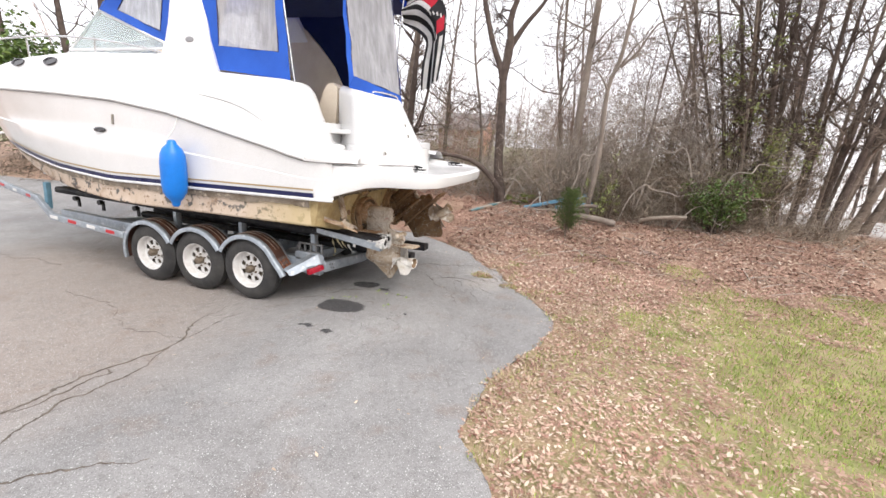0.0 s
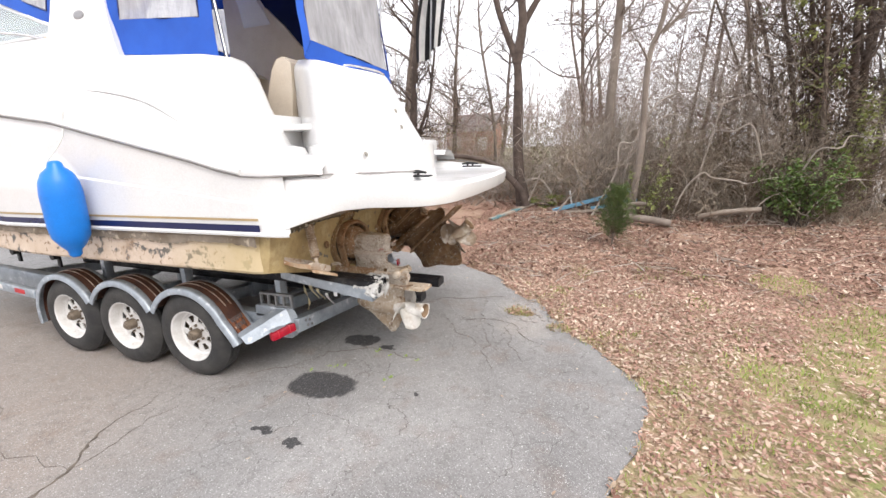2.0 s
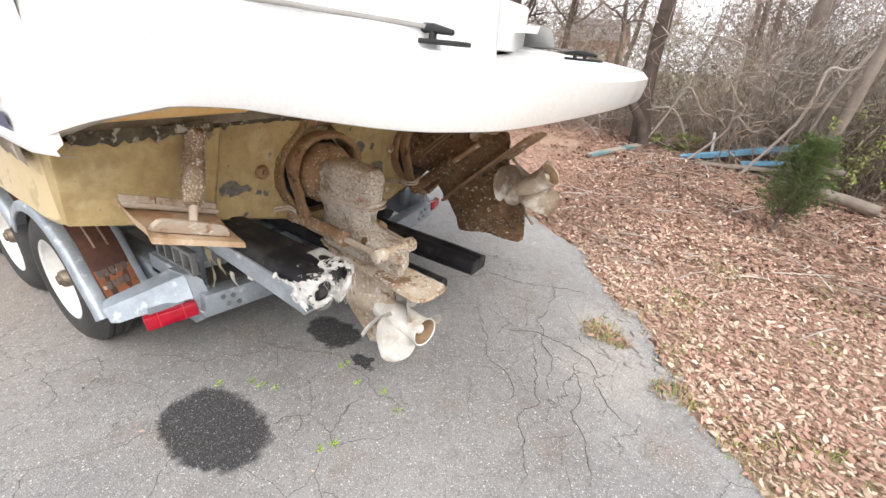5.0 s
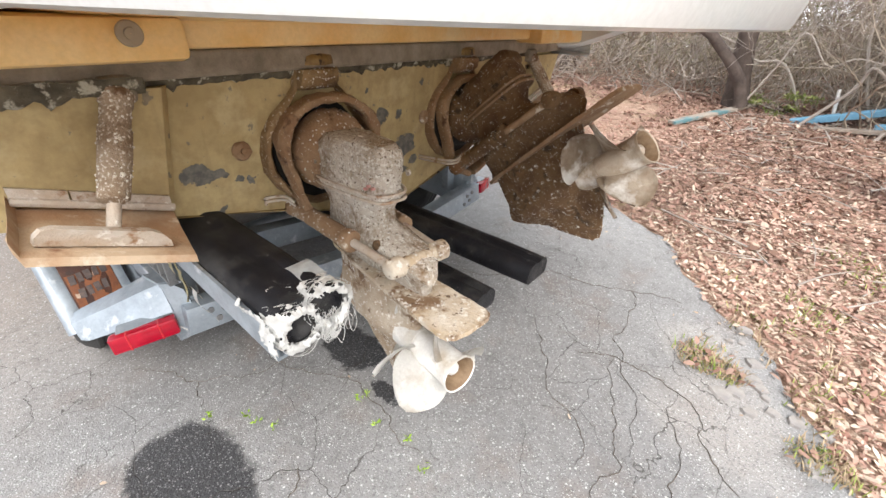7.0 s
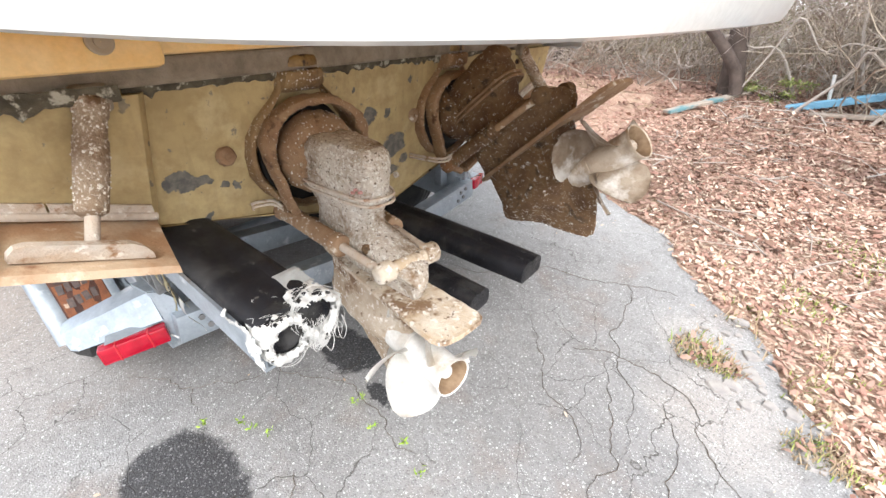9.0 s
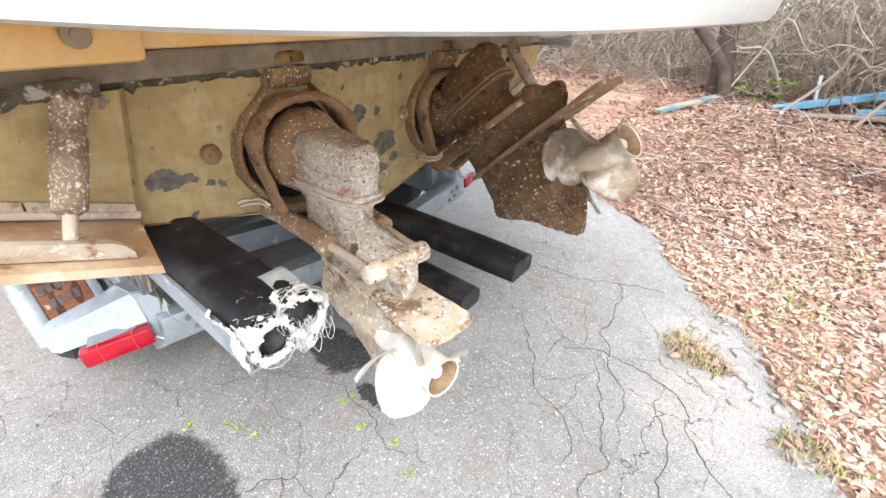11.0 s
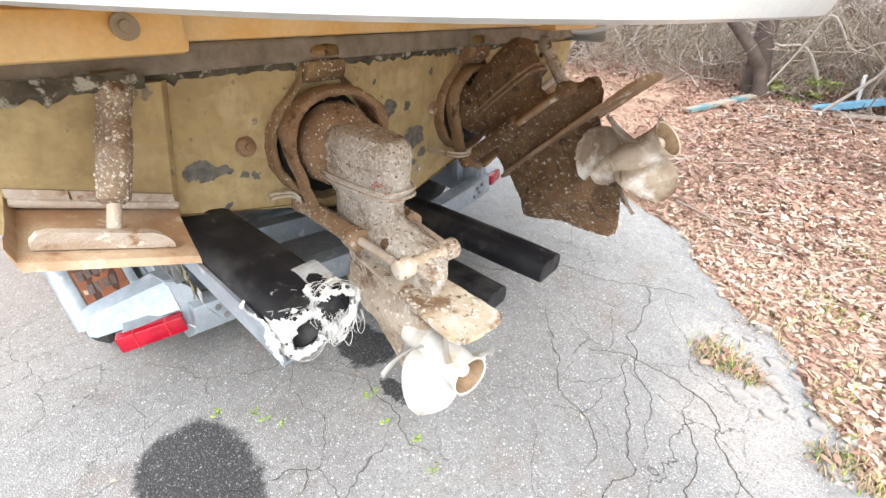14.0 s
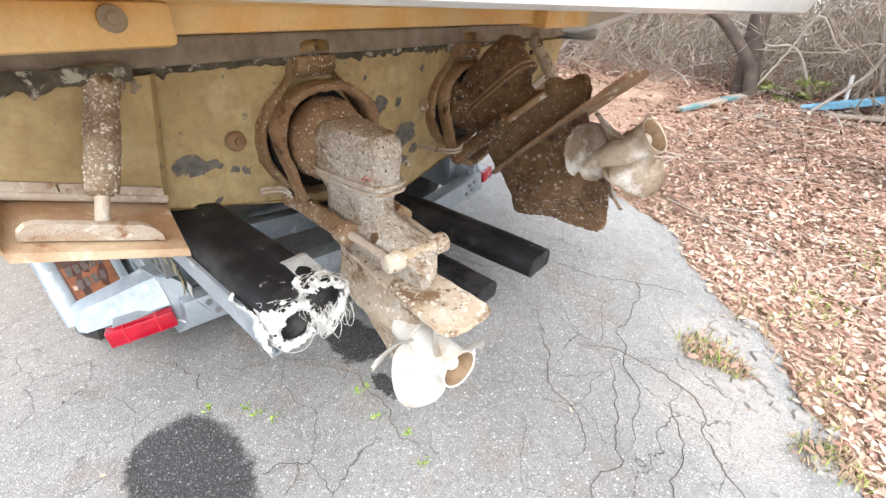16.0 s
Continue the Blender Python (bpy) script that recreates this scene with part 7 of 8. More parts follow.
# the many-stemmed clump: dark stems that fan out, then a row that leans away
stems = [((7.71, 8.6), (6.21, 5.9), 0.06), ((7.9, 8.7), (6.7, 6.2), 0.07), ((8.2, 8.6), (7.19, 6.2), 0.08), ((8.3, 8.9), (7.6, 7.0), 0.09), ((8.6, 8.5), (8.0, 6.4), 0.10), ((8.75, 8.8), (8.5, 6.8), 0.09), ((9.0, 8.6), (8.9, 6.4), 0.08),
         ((9.34, 8.6), (9.5, 6.4), 0.09), ((9.5, 8.9), (9.9, 6.2), 0.07), ((9.82, 8.6), (10.6, 6.2), 0.10), ((10.0, 8.3), (11.0, 6.2), 0.08), ((10.18, 8.6), (11.5, 6.3), 0.09), ((10.4, 8.9), (11.7, 5.9), 0.07), ((10.64, 8.6), (12.2, 6.0), 0.10), ((11.0, 8.8), (12.9, 6.2), 0.09), ((11.6, 8.4), (13.8, 6.0), 0.09), ((12.3, 8.8), (14.6, 6.4), 0.10),
         ((7.3, 8.3), (5.9, 6.0), 0.045), ((7.5, 8.9), (5.6, 5.6), 0.04), ((7.0, 9.0), (6.3, 6.4), 0.045), ((8.0, 8.2), (7.4, 6.6), 0.05), ((8.5, 9.2), (9.3, 6.6), 0.05), ((9.2, 9.2), (8.2, 6.6), 0.045), ((9.7, 8.4), (10.1, 6.4), 0.05), ((10.3, 9.3), (11.2, 6.5), 0.05)]
for i, ((x, y), (tx, tz), r) in enumerate(stems):
    gz = ground_z(x, y)
    bow = 0.25 * (tx - x)
    make_tree([(x, y, gz), (x + 0.32 * (tx - x) - bow * 0.2, y, gz + 0.3 * (tz - gz)), (x + 0.62 * (tx - x) - bow * 0.2, y + 0.1, gz + 0.62 * (tz - gz)), (tx, y + 0.2, tz), (tx + 0.45 * (tx - x), y + 0.3, tz + 2.0)], r * (0.8 if i < 9 else 1.0), 40 + i, DARKBARK if i < 11 else BARK,
              (), 17 if i < 9 else 9, 0.2, "bare stem of a many-stemmed clump", 0.2, 0.6)
# trees further in
rng = random.Random(77)
for i in range(34):
    x = rng.uniform(-16, 22)
    y = rng.uniform(10.5, 22)
    h = rng.uniform(5, 10)
    gz = ground_z(x, y)
    lx = rng.uniform(-0.12, 0.16)
    make_tree([(x, y, gz), (x + lx * h * 0.3 + rng.gauss(0, 0.1), y, gz + h * 0.3), (x + lx * h * 0.7 + rng.gauss(0, 0.15), y, gz + h * 0.7), (x + lx * h, y, gz + h)], rng.uniform(0.05, 0.14), 100 + i, rng.choice((BARK, BARK, PALEBARK, DARKBARK)), (), 14, 0.26, "bare tree deeper in the woods", 0.3, 0.75, 2)

for i, (x, y, r, h) in enumerate(((-13.5, 8.0, 0.22, 9), (-15.2, 9.5, 0.16, 9), (-17.5, 9.0, 0.2, 10), (-11.0, 9.5, 0.13, 8), (-19.5, 8.0, 0.15, 9), (-9.0, 10.5, 0.14, 8))):
    gz = ground_z(x, y)
    make_tree([(x, y, gz), (x + 0.1, y, gz + h * 0.3), (x - 0.1, y, gz + h * 0.65), (x + 0.3, y, gz + h)], r, 160 + i, DARKBARK if i % 2 == 0 else BARK, (), 12, 0.25, "bare tree beyond the boat", 0.25, 0.7, 2)

# undergrowth
def thicket(name, count, area, height, material, label, seed, lean=0.5, radius=0.006, depth=1, dens=None):
    rng = random.Random(seed)
    m = Mass()
    x0, x1, y0, y1 = area
    for k in range(count):
        x, y = rng.uniform(x0, x1), rng.uniform(y0, y1)
        if dens and not dens(x, y, rng):
            continue
        a = rng.uniform(0, math.tau)
        q = rng.uniform(0.1, lean)
        m.bough((x, y, ground_z(x, y) - 0.03), (q * math.cos(a), q * math.sin(a), 1), height * rng.uniform(0.35, 1.15), radius * rng.uniform(0.6, 1.5), depth, rng, 0.20, 3, -0.02)
    return m.stuff(name, material, label, "undergrowth")


thicket("undergrowth", 300, (-9, 9.0, 8.8, 13.5), 2.3, TWIG, "dense tangle of bare brown twigs and saplings", 1, 0.7, 0.010, 2, lambda x, y, r: not -2.5 < x < 3.2 or r.random() < 0.4)
thicket("undergrowth", 330, (3.0, 8.8, 7.6, 9.8), 2.6, TWIG, "dense tangle of bare brown twigs and saplings", 2, 0.8, 0.009, 2)
thicket("undergrowth", 210, (-3, 10.5, 7.8, 13), 2.2, PALETWIG, "pale dead twigs and vines", 3, 1.4, 0.011, 2)
thicket("undergrowth", 260, (-14, 19, 8.5, 16), 3.6, REDTWIG, "reddish bare saplings", 4, 0.4, 0.008, 2)
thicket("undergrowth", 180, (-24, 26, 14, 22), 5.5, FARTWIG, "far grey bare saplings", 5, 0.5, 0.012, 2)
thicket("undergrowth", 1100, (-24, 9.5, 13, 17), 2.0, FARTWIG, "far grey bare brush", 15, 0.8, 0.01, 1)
thicket("undergrowth", 560, (4.8, 10.4, 6.9, 8.8), 0.95, TWIG, "low dark brush at the edge of the wood", 6, 2.5, 0.006, 1)
thicket("undergrowth", 260, (-6, 6, 8.2, 10.5), 1.1, PALETWIG, "low pale brush at the edge of the wood", 7, 2.0, 0.009, 1)
def sprigs(name, count, area, zs, material, label, seed, length, width, dens=0.0, lean=1.0):
    """Fine dead sprigs, stalks and vine ends that fill a thicket."""
    rng = random.Random(seed)
    m = Mass()
    x0, x1, y0, y1 = area
    while len(m.f) < 2 * count:
        x, y = rng.uniform(x0, x1), rng.uniform(y0, y1)
        z = ground_z(x, y) + zs[0] + (zs[1] - zs[0]) * rng.random() ** 1.6
        if noise.noise(Vector((x * 0.8, y * 0.8, z * 0.9 + seed))) < dens:
            continue
        a = rng.uniform(0, math.tau)
        d = Vector((lean * math.cos(a), lean * math.sin(a), rng.gauss(0.7, 0.7))).normalized()
        m.leaf(Vector((x, y, z)), d, width * rng.uniform(0.5, 1.4), length * rng.uniform(0.4, 1.4), d.orthogonal().normalized())
    return m.stuff(name, material, label, "undergrowth")


sprigs("brush", 24000, (4.6, 9.6, 7.2, 9.6), (0.0, 1.2), DUSKTWIG, "dark dead brush at the foot of the bare stems", 31, 0.22, 0.005, -0.12)
sprigs("brush", 4000, (-7.0, 5.0, 8.3, 10.8), (0.0, 0.9), TWIG, "brown dead brush at the edge of the wood", 32, 0.36, 0.008, 0.0)
sprigs("brush", 24000, (2.5, 10.0, 9.8, 13.0), (0.4, 5.2), REDTWIG, "reddish fine twigs inside the wood", 33, 0.26, 0.006, 0.0)
sprigs("brush", 8000, (6.2, 10.0, 8.0, 9.6), (1.2, 7.5), DUSKTWIG, "dark fine twigs and vines on the many-stemmed clump", 34, 0.26, 0.005, 0.02)
sprigs("brush", 9000, (2.6, 7.0, 7.4, 9.0), (0.6, 3.4), PALETWIG, "pale vine ends among the saplings", 35, 0.28, 0.004, 0.06)
sprigs("brush", 7000, (-17.0, -8.5, 4.6, 8.0), (0.0, 1.4), DUSKTWIG, "dark brush beyond the boat's bow", 36, 0.3, 0.010, -0.1)
sprigs("brush", 12000, (-4.0, 8.5, 9.5, 13.5), (0.0, 2.0), OLIVEBRUSH, "olive-brown dry brush inside the wood", 37, 0.30, 0.007, -0.05)
sprigs("brush", 11000, (-16.0, 4.0, 13.0, 18.0), (0.0, 2.8), REDTWIG, "reddish-grey brush deep in the wood", 38, 0.55, 0.011, -0.1)
sprigs("buds", 7000, (-5.0, 7.0, 9.6, 14.5), (0.3, 3.2), OLIVE, "yellow-green opening buds inside the wood", 40, 0.06, 0.012, 0.0)
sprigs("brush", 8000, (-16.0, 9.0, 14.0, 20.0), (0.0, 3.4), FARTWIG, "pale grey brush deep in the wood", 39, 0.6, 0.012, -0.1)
# long pale vines that wander through the edge of the wood
rng = random.Random(52)
for k, (x, y, z, dx) in enumerate(((2.4, 7.9, 1.5, 1), (3.2, 7.6, 1.15, 1), (4.0, 7.3, 1.9, 1), (4.6, 7.4, 2.6, 1), (3.0, 8.2, 2.1, -1), (5.6, 7.2, 1.3, 1), (6.4, 7.4, 2.2, -1), (6.9, 7.0, 0.9, 1), (5.0, 7.9, 1.6, -1), (2.2, 8.4, 1.1, -1), (7.6, 7.6, 1.7, 1), (1.2, 8.8, 1.3, 1), (4.4, 7.7, 3.2, 1), (6.0, 7.7, 3.0, 1))):
    v = Mass()
    foot = Vector((x - dx * 0.5, y + 0.1, ground_z(x, y) - 0.05))
    path = [foot, foot.lerp(Vector((x, y, z)), 0.55) + Vector((rng.gauss(0, 0.12), 0.05, 0.1)), Vector((x, y, z))]
    for i in range(5):
        path.append(path[-1] + Vector((dx * rng.uniform(0.18, 0.42), rng.gauss(0, 0.10), rng.gauss(0.02, 0.17))))
    pts = curve(path, 30)
    v.rod(pts, rng.uniform(0.014, 0.024), 0.006, 6)
    for j in range(9):
        i = rng.randint(6, 29)
        v.bough(pts[i], (dx * rng.uniform(0.1, 0.8), rng.gauss(0, 0.4), rng.gauss(0.2, 0.7)), rng.uniform(0.25, 0.8), 0.006, 1, rng, 0.3, 3, 0)
    ob = new("vine", v.mesh("vine"))
    ob.data.materials.append(PALETWIG)
    tagged(ob, "pale bare woody vine twisting through the brush", "vine", "vines of the wood's edge")
# fine twigs of the crowns
m = Mass()
rng = random.Random(21)
for k in range(24000):
    y = rng.uniform(9.0, 15.0)
    x = 4 + rng.uniform(-1.35, 1.25) * (y + 2)
    z = ground_z(x, y) + 1.5 + 7.0 * rng.random() ** 1.2
    if noise.noise(Vector((x * 0.35, y * 0.35, z * 0.35))) < -0.12:
        continue
    a = rng.uniform(0, math.tau)
    d = Vector((math.cos(a) * 0.6, math.sin(a) * 0.6, rng.uniform(-0.1, 1.2))).normalized()
    l = rng.uniform(0.15, 0.5)
    p = Vector((x, y, z))
    m.rod([p, p + d * l * 0.5 + Vector((rng.gauss(0, 0.04), rng.gauss(0, 0.04), rng.gauss(0, 0.03))), p + d * l + Vector((rng.gauss(0, 0.06), rng.gauss(0, 0.06), rng.gauss(0.03, 0.05)))], rng.uniform(0.003, 0.007), 0.002, 3)
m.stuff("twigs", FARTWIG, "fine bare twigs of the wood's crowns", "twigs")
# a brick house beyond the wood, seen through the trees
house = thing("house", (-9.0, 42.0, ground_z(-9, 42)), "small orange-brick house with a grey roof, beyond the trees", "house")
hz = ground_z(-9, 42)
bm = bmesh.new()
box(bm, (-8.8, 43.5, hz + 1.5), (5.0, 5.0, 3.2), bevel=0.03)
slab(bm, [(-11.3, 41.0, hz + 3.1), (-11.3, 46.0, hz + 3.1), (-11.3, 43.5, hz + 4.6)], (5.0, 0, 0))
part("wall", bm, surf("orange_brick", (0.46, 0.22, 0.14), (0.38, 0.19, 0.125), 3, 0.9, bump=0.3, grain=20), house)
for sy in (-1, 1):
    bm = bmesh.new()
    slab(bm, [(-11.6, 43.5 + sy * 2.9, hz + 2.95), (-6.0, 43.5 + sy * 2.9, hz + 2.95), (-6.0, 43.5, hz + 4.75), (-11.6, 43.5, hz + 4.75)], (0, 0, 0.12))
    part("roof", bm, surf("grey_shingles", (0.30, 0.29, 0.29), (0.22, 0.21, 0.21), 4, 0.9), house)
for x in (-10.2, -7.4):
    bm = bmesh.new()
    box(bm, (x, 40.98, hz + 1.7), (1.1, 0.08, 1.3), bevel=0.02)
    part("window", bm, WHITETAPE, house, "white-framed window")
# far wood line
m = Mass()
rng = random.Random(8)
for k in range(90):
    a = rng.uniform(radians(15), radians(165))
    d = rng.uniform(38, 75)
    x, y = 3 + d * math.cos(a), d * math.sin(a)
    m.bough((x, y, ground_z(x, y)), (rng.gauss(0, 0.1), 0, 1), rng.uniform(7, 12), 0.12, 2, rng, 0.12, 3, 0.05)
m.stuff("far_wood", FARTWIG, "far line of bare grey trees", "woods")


def leafy(name, centre, size, count, material, label, category, seed, leafsize=0.05, stems=14, thing_=True):
    """A bush: stems and a ragged crown of many small leaves."""
    rng = random.Random(seed)
    c = Vector(centre)
    t = thing(name, (c.x, c.y, ground_z(c.x, c.y)), label, category)
    wood, leaves = Mass(), Mass()
    foot = Vector((c.x, c.y, ground_z(c.x, c.y)))
    tips = []
    for k in range(stems):
        tip = c + Vector((rng.gauss(0, 0.4) * size[0], rng.gauss(0, 0.4) * size[1], rng.gauss(0, 0.4) * size[2]))
        tips += wood.bough(foot + Vector((rng.gauss(0, 0.1), rng.gauss(0, 0.1), 0)), tip - foot, (tip - foot).length, 0.012, 1, rng, 0.12, 4, 0)[2:]
    clumps = [p + Vector((rng.gauss(0, 0.1), rng.gauss(0, 0.1), rng.gauss(0, 0.1))) for p in tips]
    for k in range(count):
        p = rng.choice(clumps) + Vector((rng.gauss(0, 0.13) * size[0], rng.gauss(0, 0.13) * size[1], rng.gauss(0, 0.13) * size[2]))
        d = Vector((rng.gauss(0, 1), rng.gauss(0, 1), rng.gauss(-0.1, 0.6))).normalized()
        n = Vector((rng.gauss(0, 0.5), rng.gauss(0, 0.5), 1)).normalized()
        leaves.leaf(p, d, leafsize * rng.uniform(0.25, 0.5), leafsize * rng.uniform(0.8, 1.5), n)
    wood.under("stem", DARKBARK, t)
    leaves.under("crown", material, t)
    return t


leafy("bush", (7.3, 7.2, 1.2), (0.6, 0.5, 0.65), 1900, IVY, "green leafy shrub at the foot of the bare stems", "bush", 1, 0.07, 22)
leafy("bush", (8.4, 8.1, 2.6), (0.4, 0.35, 0.9), 1300, OLIVE, "yellow-green vine leaves on a dark stem", "bush", 2, 0.07, 10)
leafy("bush", (7.8, 8.4, 5.3), (0.5, 0.5, 0.5), 1100, OLIVE, "yellow-green vine leaves high on a dark stem", "bush", 3, 0.08, 10)
leafy("bush", (8.2, 8.6, 4.3), (0.6, 0.5, 1.6), 1700, tint("dead_brown_leaves", (0.09, 0.065, 0.05), (0.16, 0.11, 0.08), 1), "dead brown vine mass on the stems", "bush", 4, 0.09, 16)
leafy("bush", (4.75, 7.0, 1.0), (0.35, 0.3, 0.7), 420, OLIVE, "sparse green vine at a pale trunk", "bush", 5, 0.06, 10)
leafy("bush", (11.9, 7.8, 1.3), (0.5, 0.4, 0.6), 700, OLIVE, "light green leafy shrub by the stems", "bush", 6, 0.08, 10)
leafy("bush", (2.45, 8.2, 0.55), (0.45, 0.25, 0.12), 500, OLIVE, "bright green weeds beside a blue plank", "bush", 7, 0.05, 10)
leafy("hedge", (-19, 8.5, 3.9), (4.5, 2.5, 2.2), 14000, IVY, "tall dark evergreen hedge behind the boat", "hedge", 8, 0.22, 40)


def make_cedar(x, y, h):
    rng = random.Random(9)
    z = ground_z(x, y)
    t = thing("cedar_bush", (x, y, z - 0.03), "small green cedar seedling among dead leaves", "bush")
    wood, needles = Mass(), Mass()
    wood.rod([Vector((x, y, z - 0.03)), Vector((x + 0.02, y, z + h * 0.5)), Vector((x + 0.04, y, z + h))], 0.02, 0.004, 6)
    for k in range(420):
        f = rng.random() ** 0.8
        p = Vector((x + 0.04 * f, y, z + 0.05 + f * (h - 0.06)))
        a = rng.uniform(0, math.tau)
        L = (0.50 - 0.34 * f) * rng.uniform(0.5, 1.15)
        pts = wood.bough(p, (math.cos(a), math.sin(a), 0.75), L, 0.003, 0, rng, 0.12, 3, 0.05)
        for q in pts[1:]:
            for j in range(9):
                d = Vector((rng.gauss(math.cos(a) * 0.5, 0.6), rng.gauss(math.sin(a) * 0.5, 0.6), rng.gauss(0.6, 0.5))).normalized()
                needles.leaf(q + d * 0.005, d, 0.0035, rng.uniform(0.03, 0.075), d.orthogonal().normalized())
    wood.under("trunk", BARK, t)
    needles.under("crown", CEDAR, t)


make_cedar(3.88, 5.25, 0.98)

# ---- what lies at the edge of the wood ----
BLUEWOOD = surf("faded_blue_paint", (0.13, 0.33, 0.50), (0.22, 0.43, 0.58), 3, 0.6, bump=0.2, spots=[((0.45, 0.50, 0.52), 8, 0.60, 0.72)])
GREYWOOD = surf("weathered_grey_wood", (0.36, 0.31, 0.26), (0.26, 0.21, 0.17), 6, 0.9, bump=0.5, grain=50)
bm = bmesh.new()
beam(bm, (2.62, 7.85, 0.36), (4.35, 8.0, 0.86), 0.14, 0.09, 0.012)
solo("plank", bm, BLUEWOOD, "long faded blue painted plank lying at the wood's edge", "plank", "boards", base=(3.5, 7.9, 0.55))
bm = bmesh.new()
beam(bm, (3.5, 7.7, 0.46), (4.5, 7.75, 0.66), 0.10, 0.07, 0.01)
solo("plank", bm, BLUEWOOD, "short faded blue plank under the long one", "plank", "boards", base=(4.0, 7.72, 0.5))
bm = bmesh.new()
beam(bm, (1.33, 6.65, 0.31), (2.10, 8.45, 0.46), 0.13, 0.05, 0.01)
solo("plank", bm, surf("worn_teal_wood", (0.10, 0.21, 0.23), (0.34, 0.29, 0.24), 1.6, 0.8, bump=0.4, contrast=(0.44, 0.52)), "worn teal board on the dead leaves", "plank", "boards", base=(1.7, 7.5, 0.36))
bm = bmesh.new()
beam(bm, (2.9, 7.6, 0.36), (4.6, 7.6, 0.52), 0.16, 0.05, 0.01)
solo("plank", bm, GREYWOOD, "grey weathered board beneath the blue plank", "plank", "boards", base=(3.7, 7.6, 0.4))
for i, (a, b, r) in enumerate((((4.0, 6.6, 0.44), (5.0, 6.5, 0.36), 0.075), ((4.1, 6.75, 0.66), (4.6, 6.7, 0.70), 0.045), ((5.6, 7.1, 0.42), (6.6, 6.9, 0.62), 0.05))):
    bm = bmesh.new()
    tube(bm, curve([a, [(p + q) / 2 + (0.03 if k == 2 else 0) for k, (p, q) in enumerate(zip(a, b))], b], 10), [r * (1 + 0.1 * noise.noise(Vector((k, i, 0)))) for k in range(10)], 12)
    rough(bm, 0.012, 9, i)
    solo("log", bm, PALEBARK if i < 2 else GREYWOOD, "pale rotting log among the brush", "log", "logs", smooth=60, base=a)
bm = bmesh.new()
tube(bm, [(3.08, 8.0, 0.38), (3.0, 8.0, 0.84)], 0.022, 12)
solo("pipe", bm, surf("white_plastic_pipe", (0.75, 0.75, 0.73), None, 9, 0.4, bump=0), "white plastic pipe standing beside the plank", "pipe", smooth=60, base=(3.08, 8.0, 0.38))

# ---- dead leaves and grass ----
LITTER = tint("dead_leaf_litter", (0.29, 0.145, 0.105), (0.58, 0.40, 0.315), 0.8, 0.85)
PALELITTER = tint("pale_dead_leaves", (0.45, 0.33, 0.235), (0.75, 0.63, 0.51), 0.8, 0.85)
DARKLITTER = tint("dark_wet_leaves", (0.15, 0.08, 0.055), (0.30, 0.18, 0.125), 0.8, 0.8)
GRASS = tint("thin_spring_grass", (0.19, 0.29, 0.035), (0.44, 0.48, 0.14), 1.0, 0.7)
STRAW = tint("dry_straw", (0.34, 0.245, 0.145), (0.56, 0.44, 0.30), 1.0, 0.8)


def scatter_leaves(count, seed, material, area, keep, size, name="leaf_litter", label="dead brown leaves lying on the ground", lift=0.004):
    """Curled dead leaves: each a small bent blade with a raised tip and uneven edges."""
    rng = random.Random(seed)
    m = Mass()
    x0, x1, y0, y1 = area
    for k in range(count):
        x, y = rng.uniform(x0, x1), rng.uniform(y0, y1)
        if not keep(x, y, rng):
            continue
        p = Vector((x, y, ground_z(x, y) + lift + rng.random() * 0.010))
        a = rng.uniform(0, math.tau)
        d = Vector((math.cos(a), math.sin(a), rng.gauss(0, 0.22))).normalized()
        n = Vector((rng.gauss(0, 0.22), rng.gauss(0, 0.22), 1)).normalized()
        l = rng.uniform(*size)
        w = l * rng.uniform(0.10, 0.30)
        side = d.cross(n).normalized()
        n = side.cross(d)
        curl, fold = rng.uniform(-0.12, 0.30) * l, rng.uniform(0.0, 0.6) * w
        k0 = len(m.v)
        m.v += [p, p + d * l * 0.34 + side * w + n * fold, p + d * l * 0.30 - side * w * 0.9 + n * fold, p + d * l * 0.70 + side * w * 0.75 + n * (fold + curl * 0.4), p + d * l * 0.74 - side * w * 0.8 + n * (fold + curl * 0.4), p + d * l + n * curl]
        m.f += [(k0, k0 + 1, k0 + 2), (k0 + 1, k0 + 3, k0 + 4, k0 + 2), (k0 + 3, k0 + 5, k0 + 4)]
    return m.stuff(name, material, label, "leaves")


def grassy(x, y):
    return noise.noise(Vector((x * 0.9, y * 0.9, 3))) + 0.45 * noise.noise(Vector((x * 3, y * 3, 7))) + 1.3 * max(0, 1 - ((x - 8.2) / 3.9) ** 2 - ((y + 0.4) / 4.4) ** 2)


def on_earth(x, y, rng):
    o = off_road(x, y)
    return o > rng.uniform(-0.04, 0.06) and rng.random() < (1.0 if grassy(x, y) < 0.45 else 0.22)


def near_edge(x, y, rng):
    o = off_road(x, y)
    return rng.uniform(-0.05, 0.05) < o < 2.2 and rng.random() < 0.9 - 0.28 * max(o, 0) and grassy(x, y) < 0.8


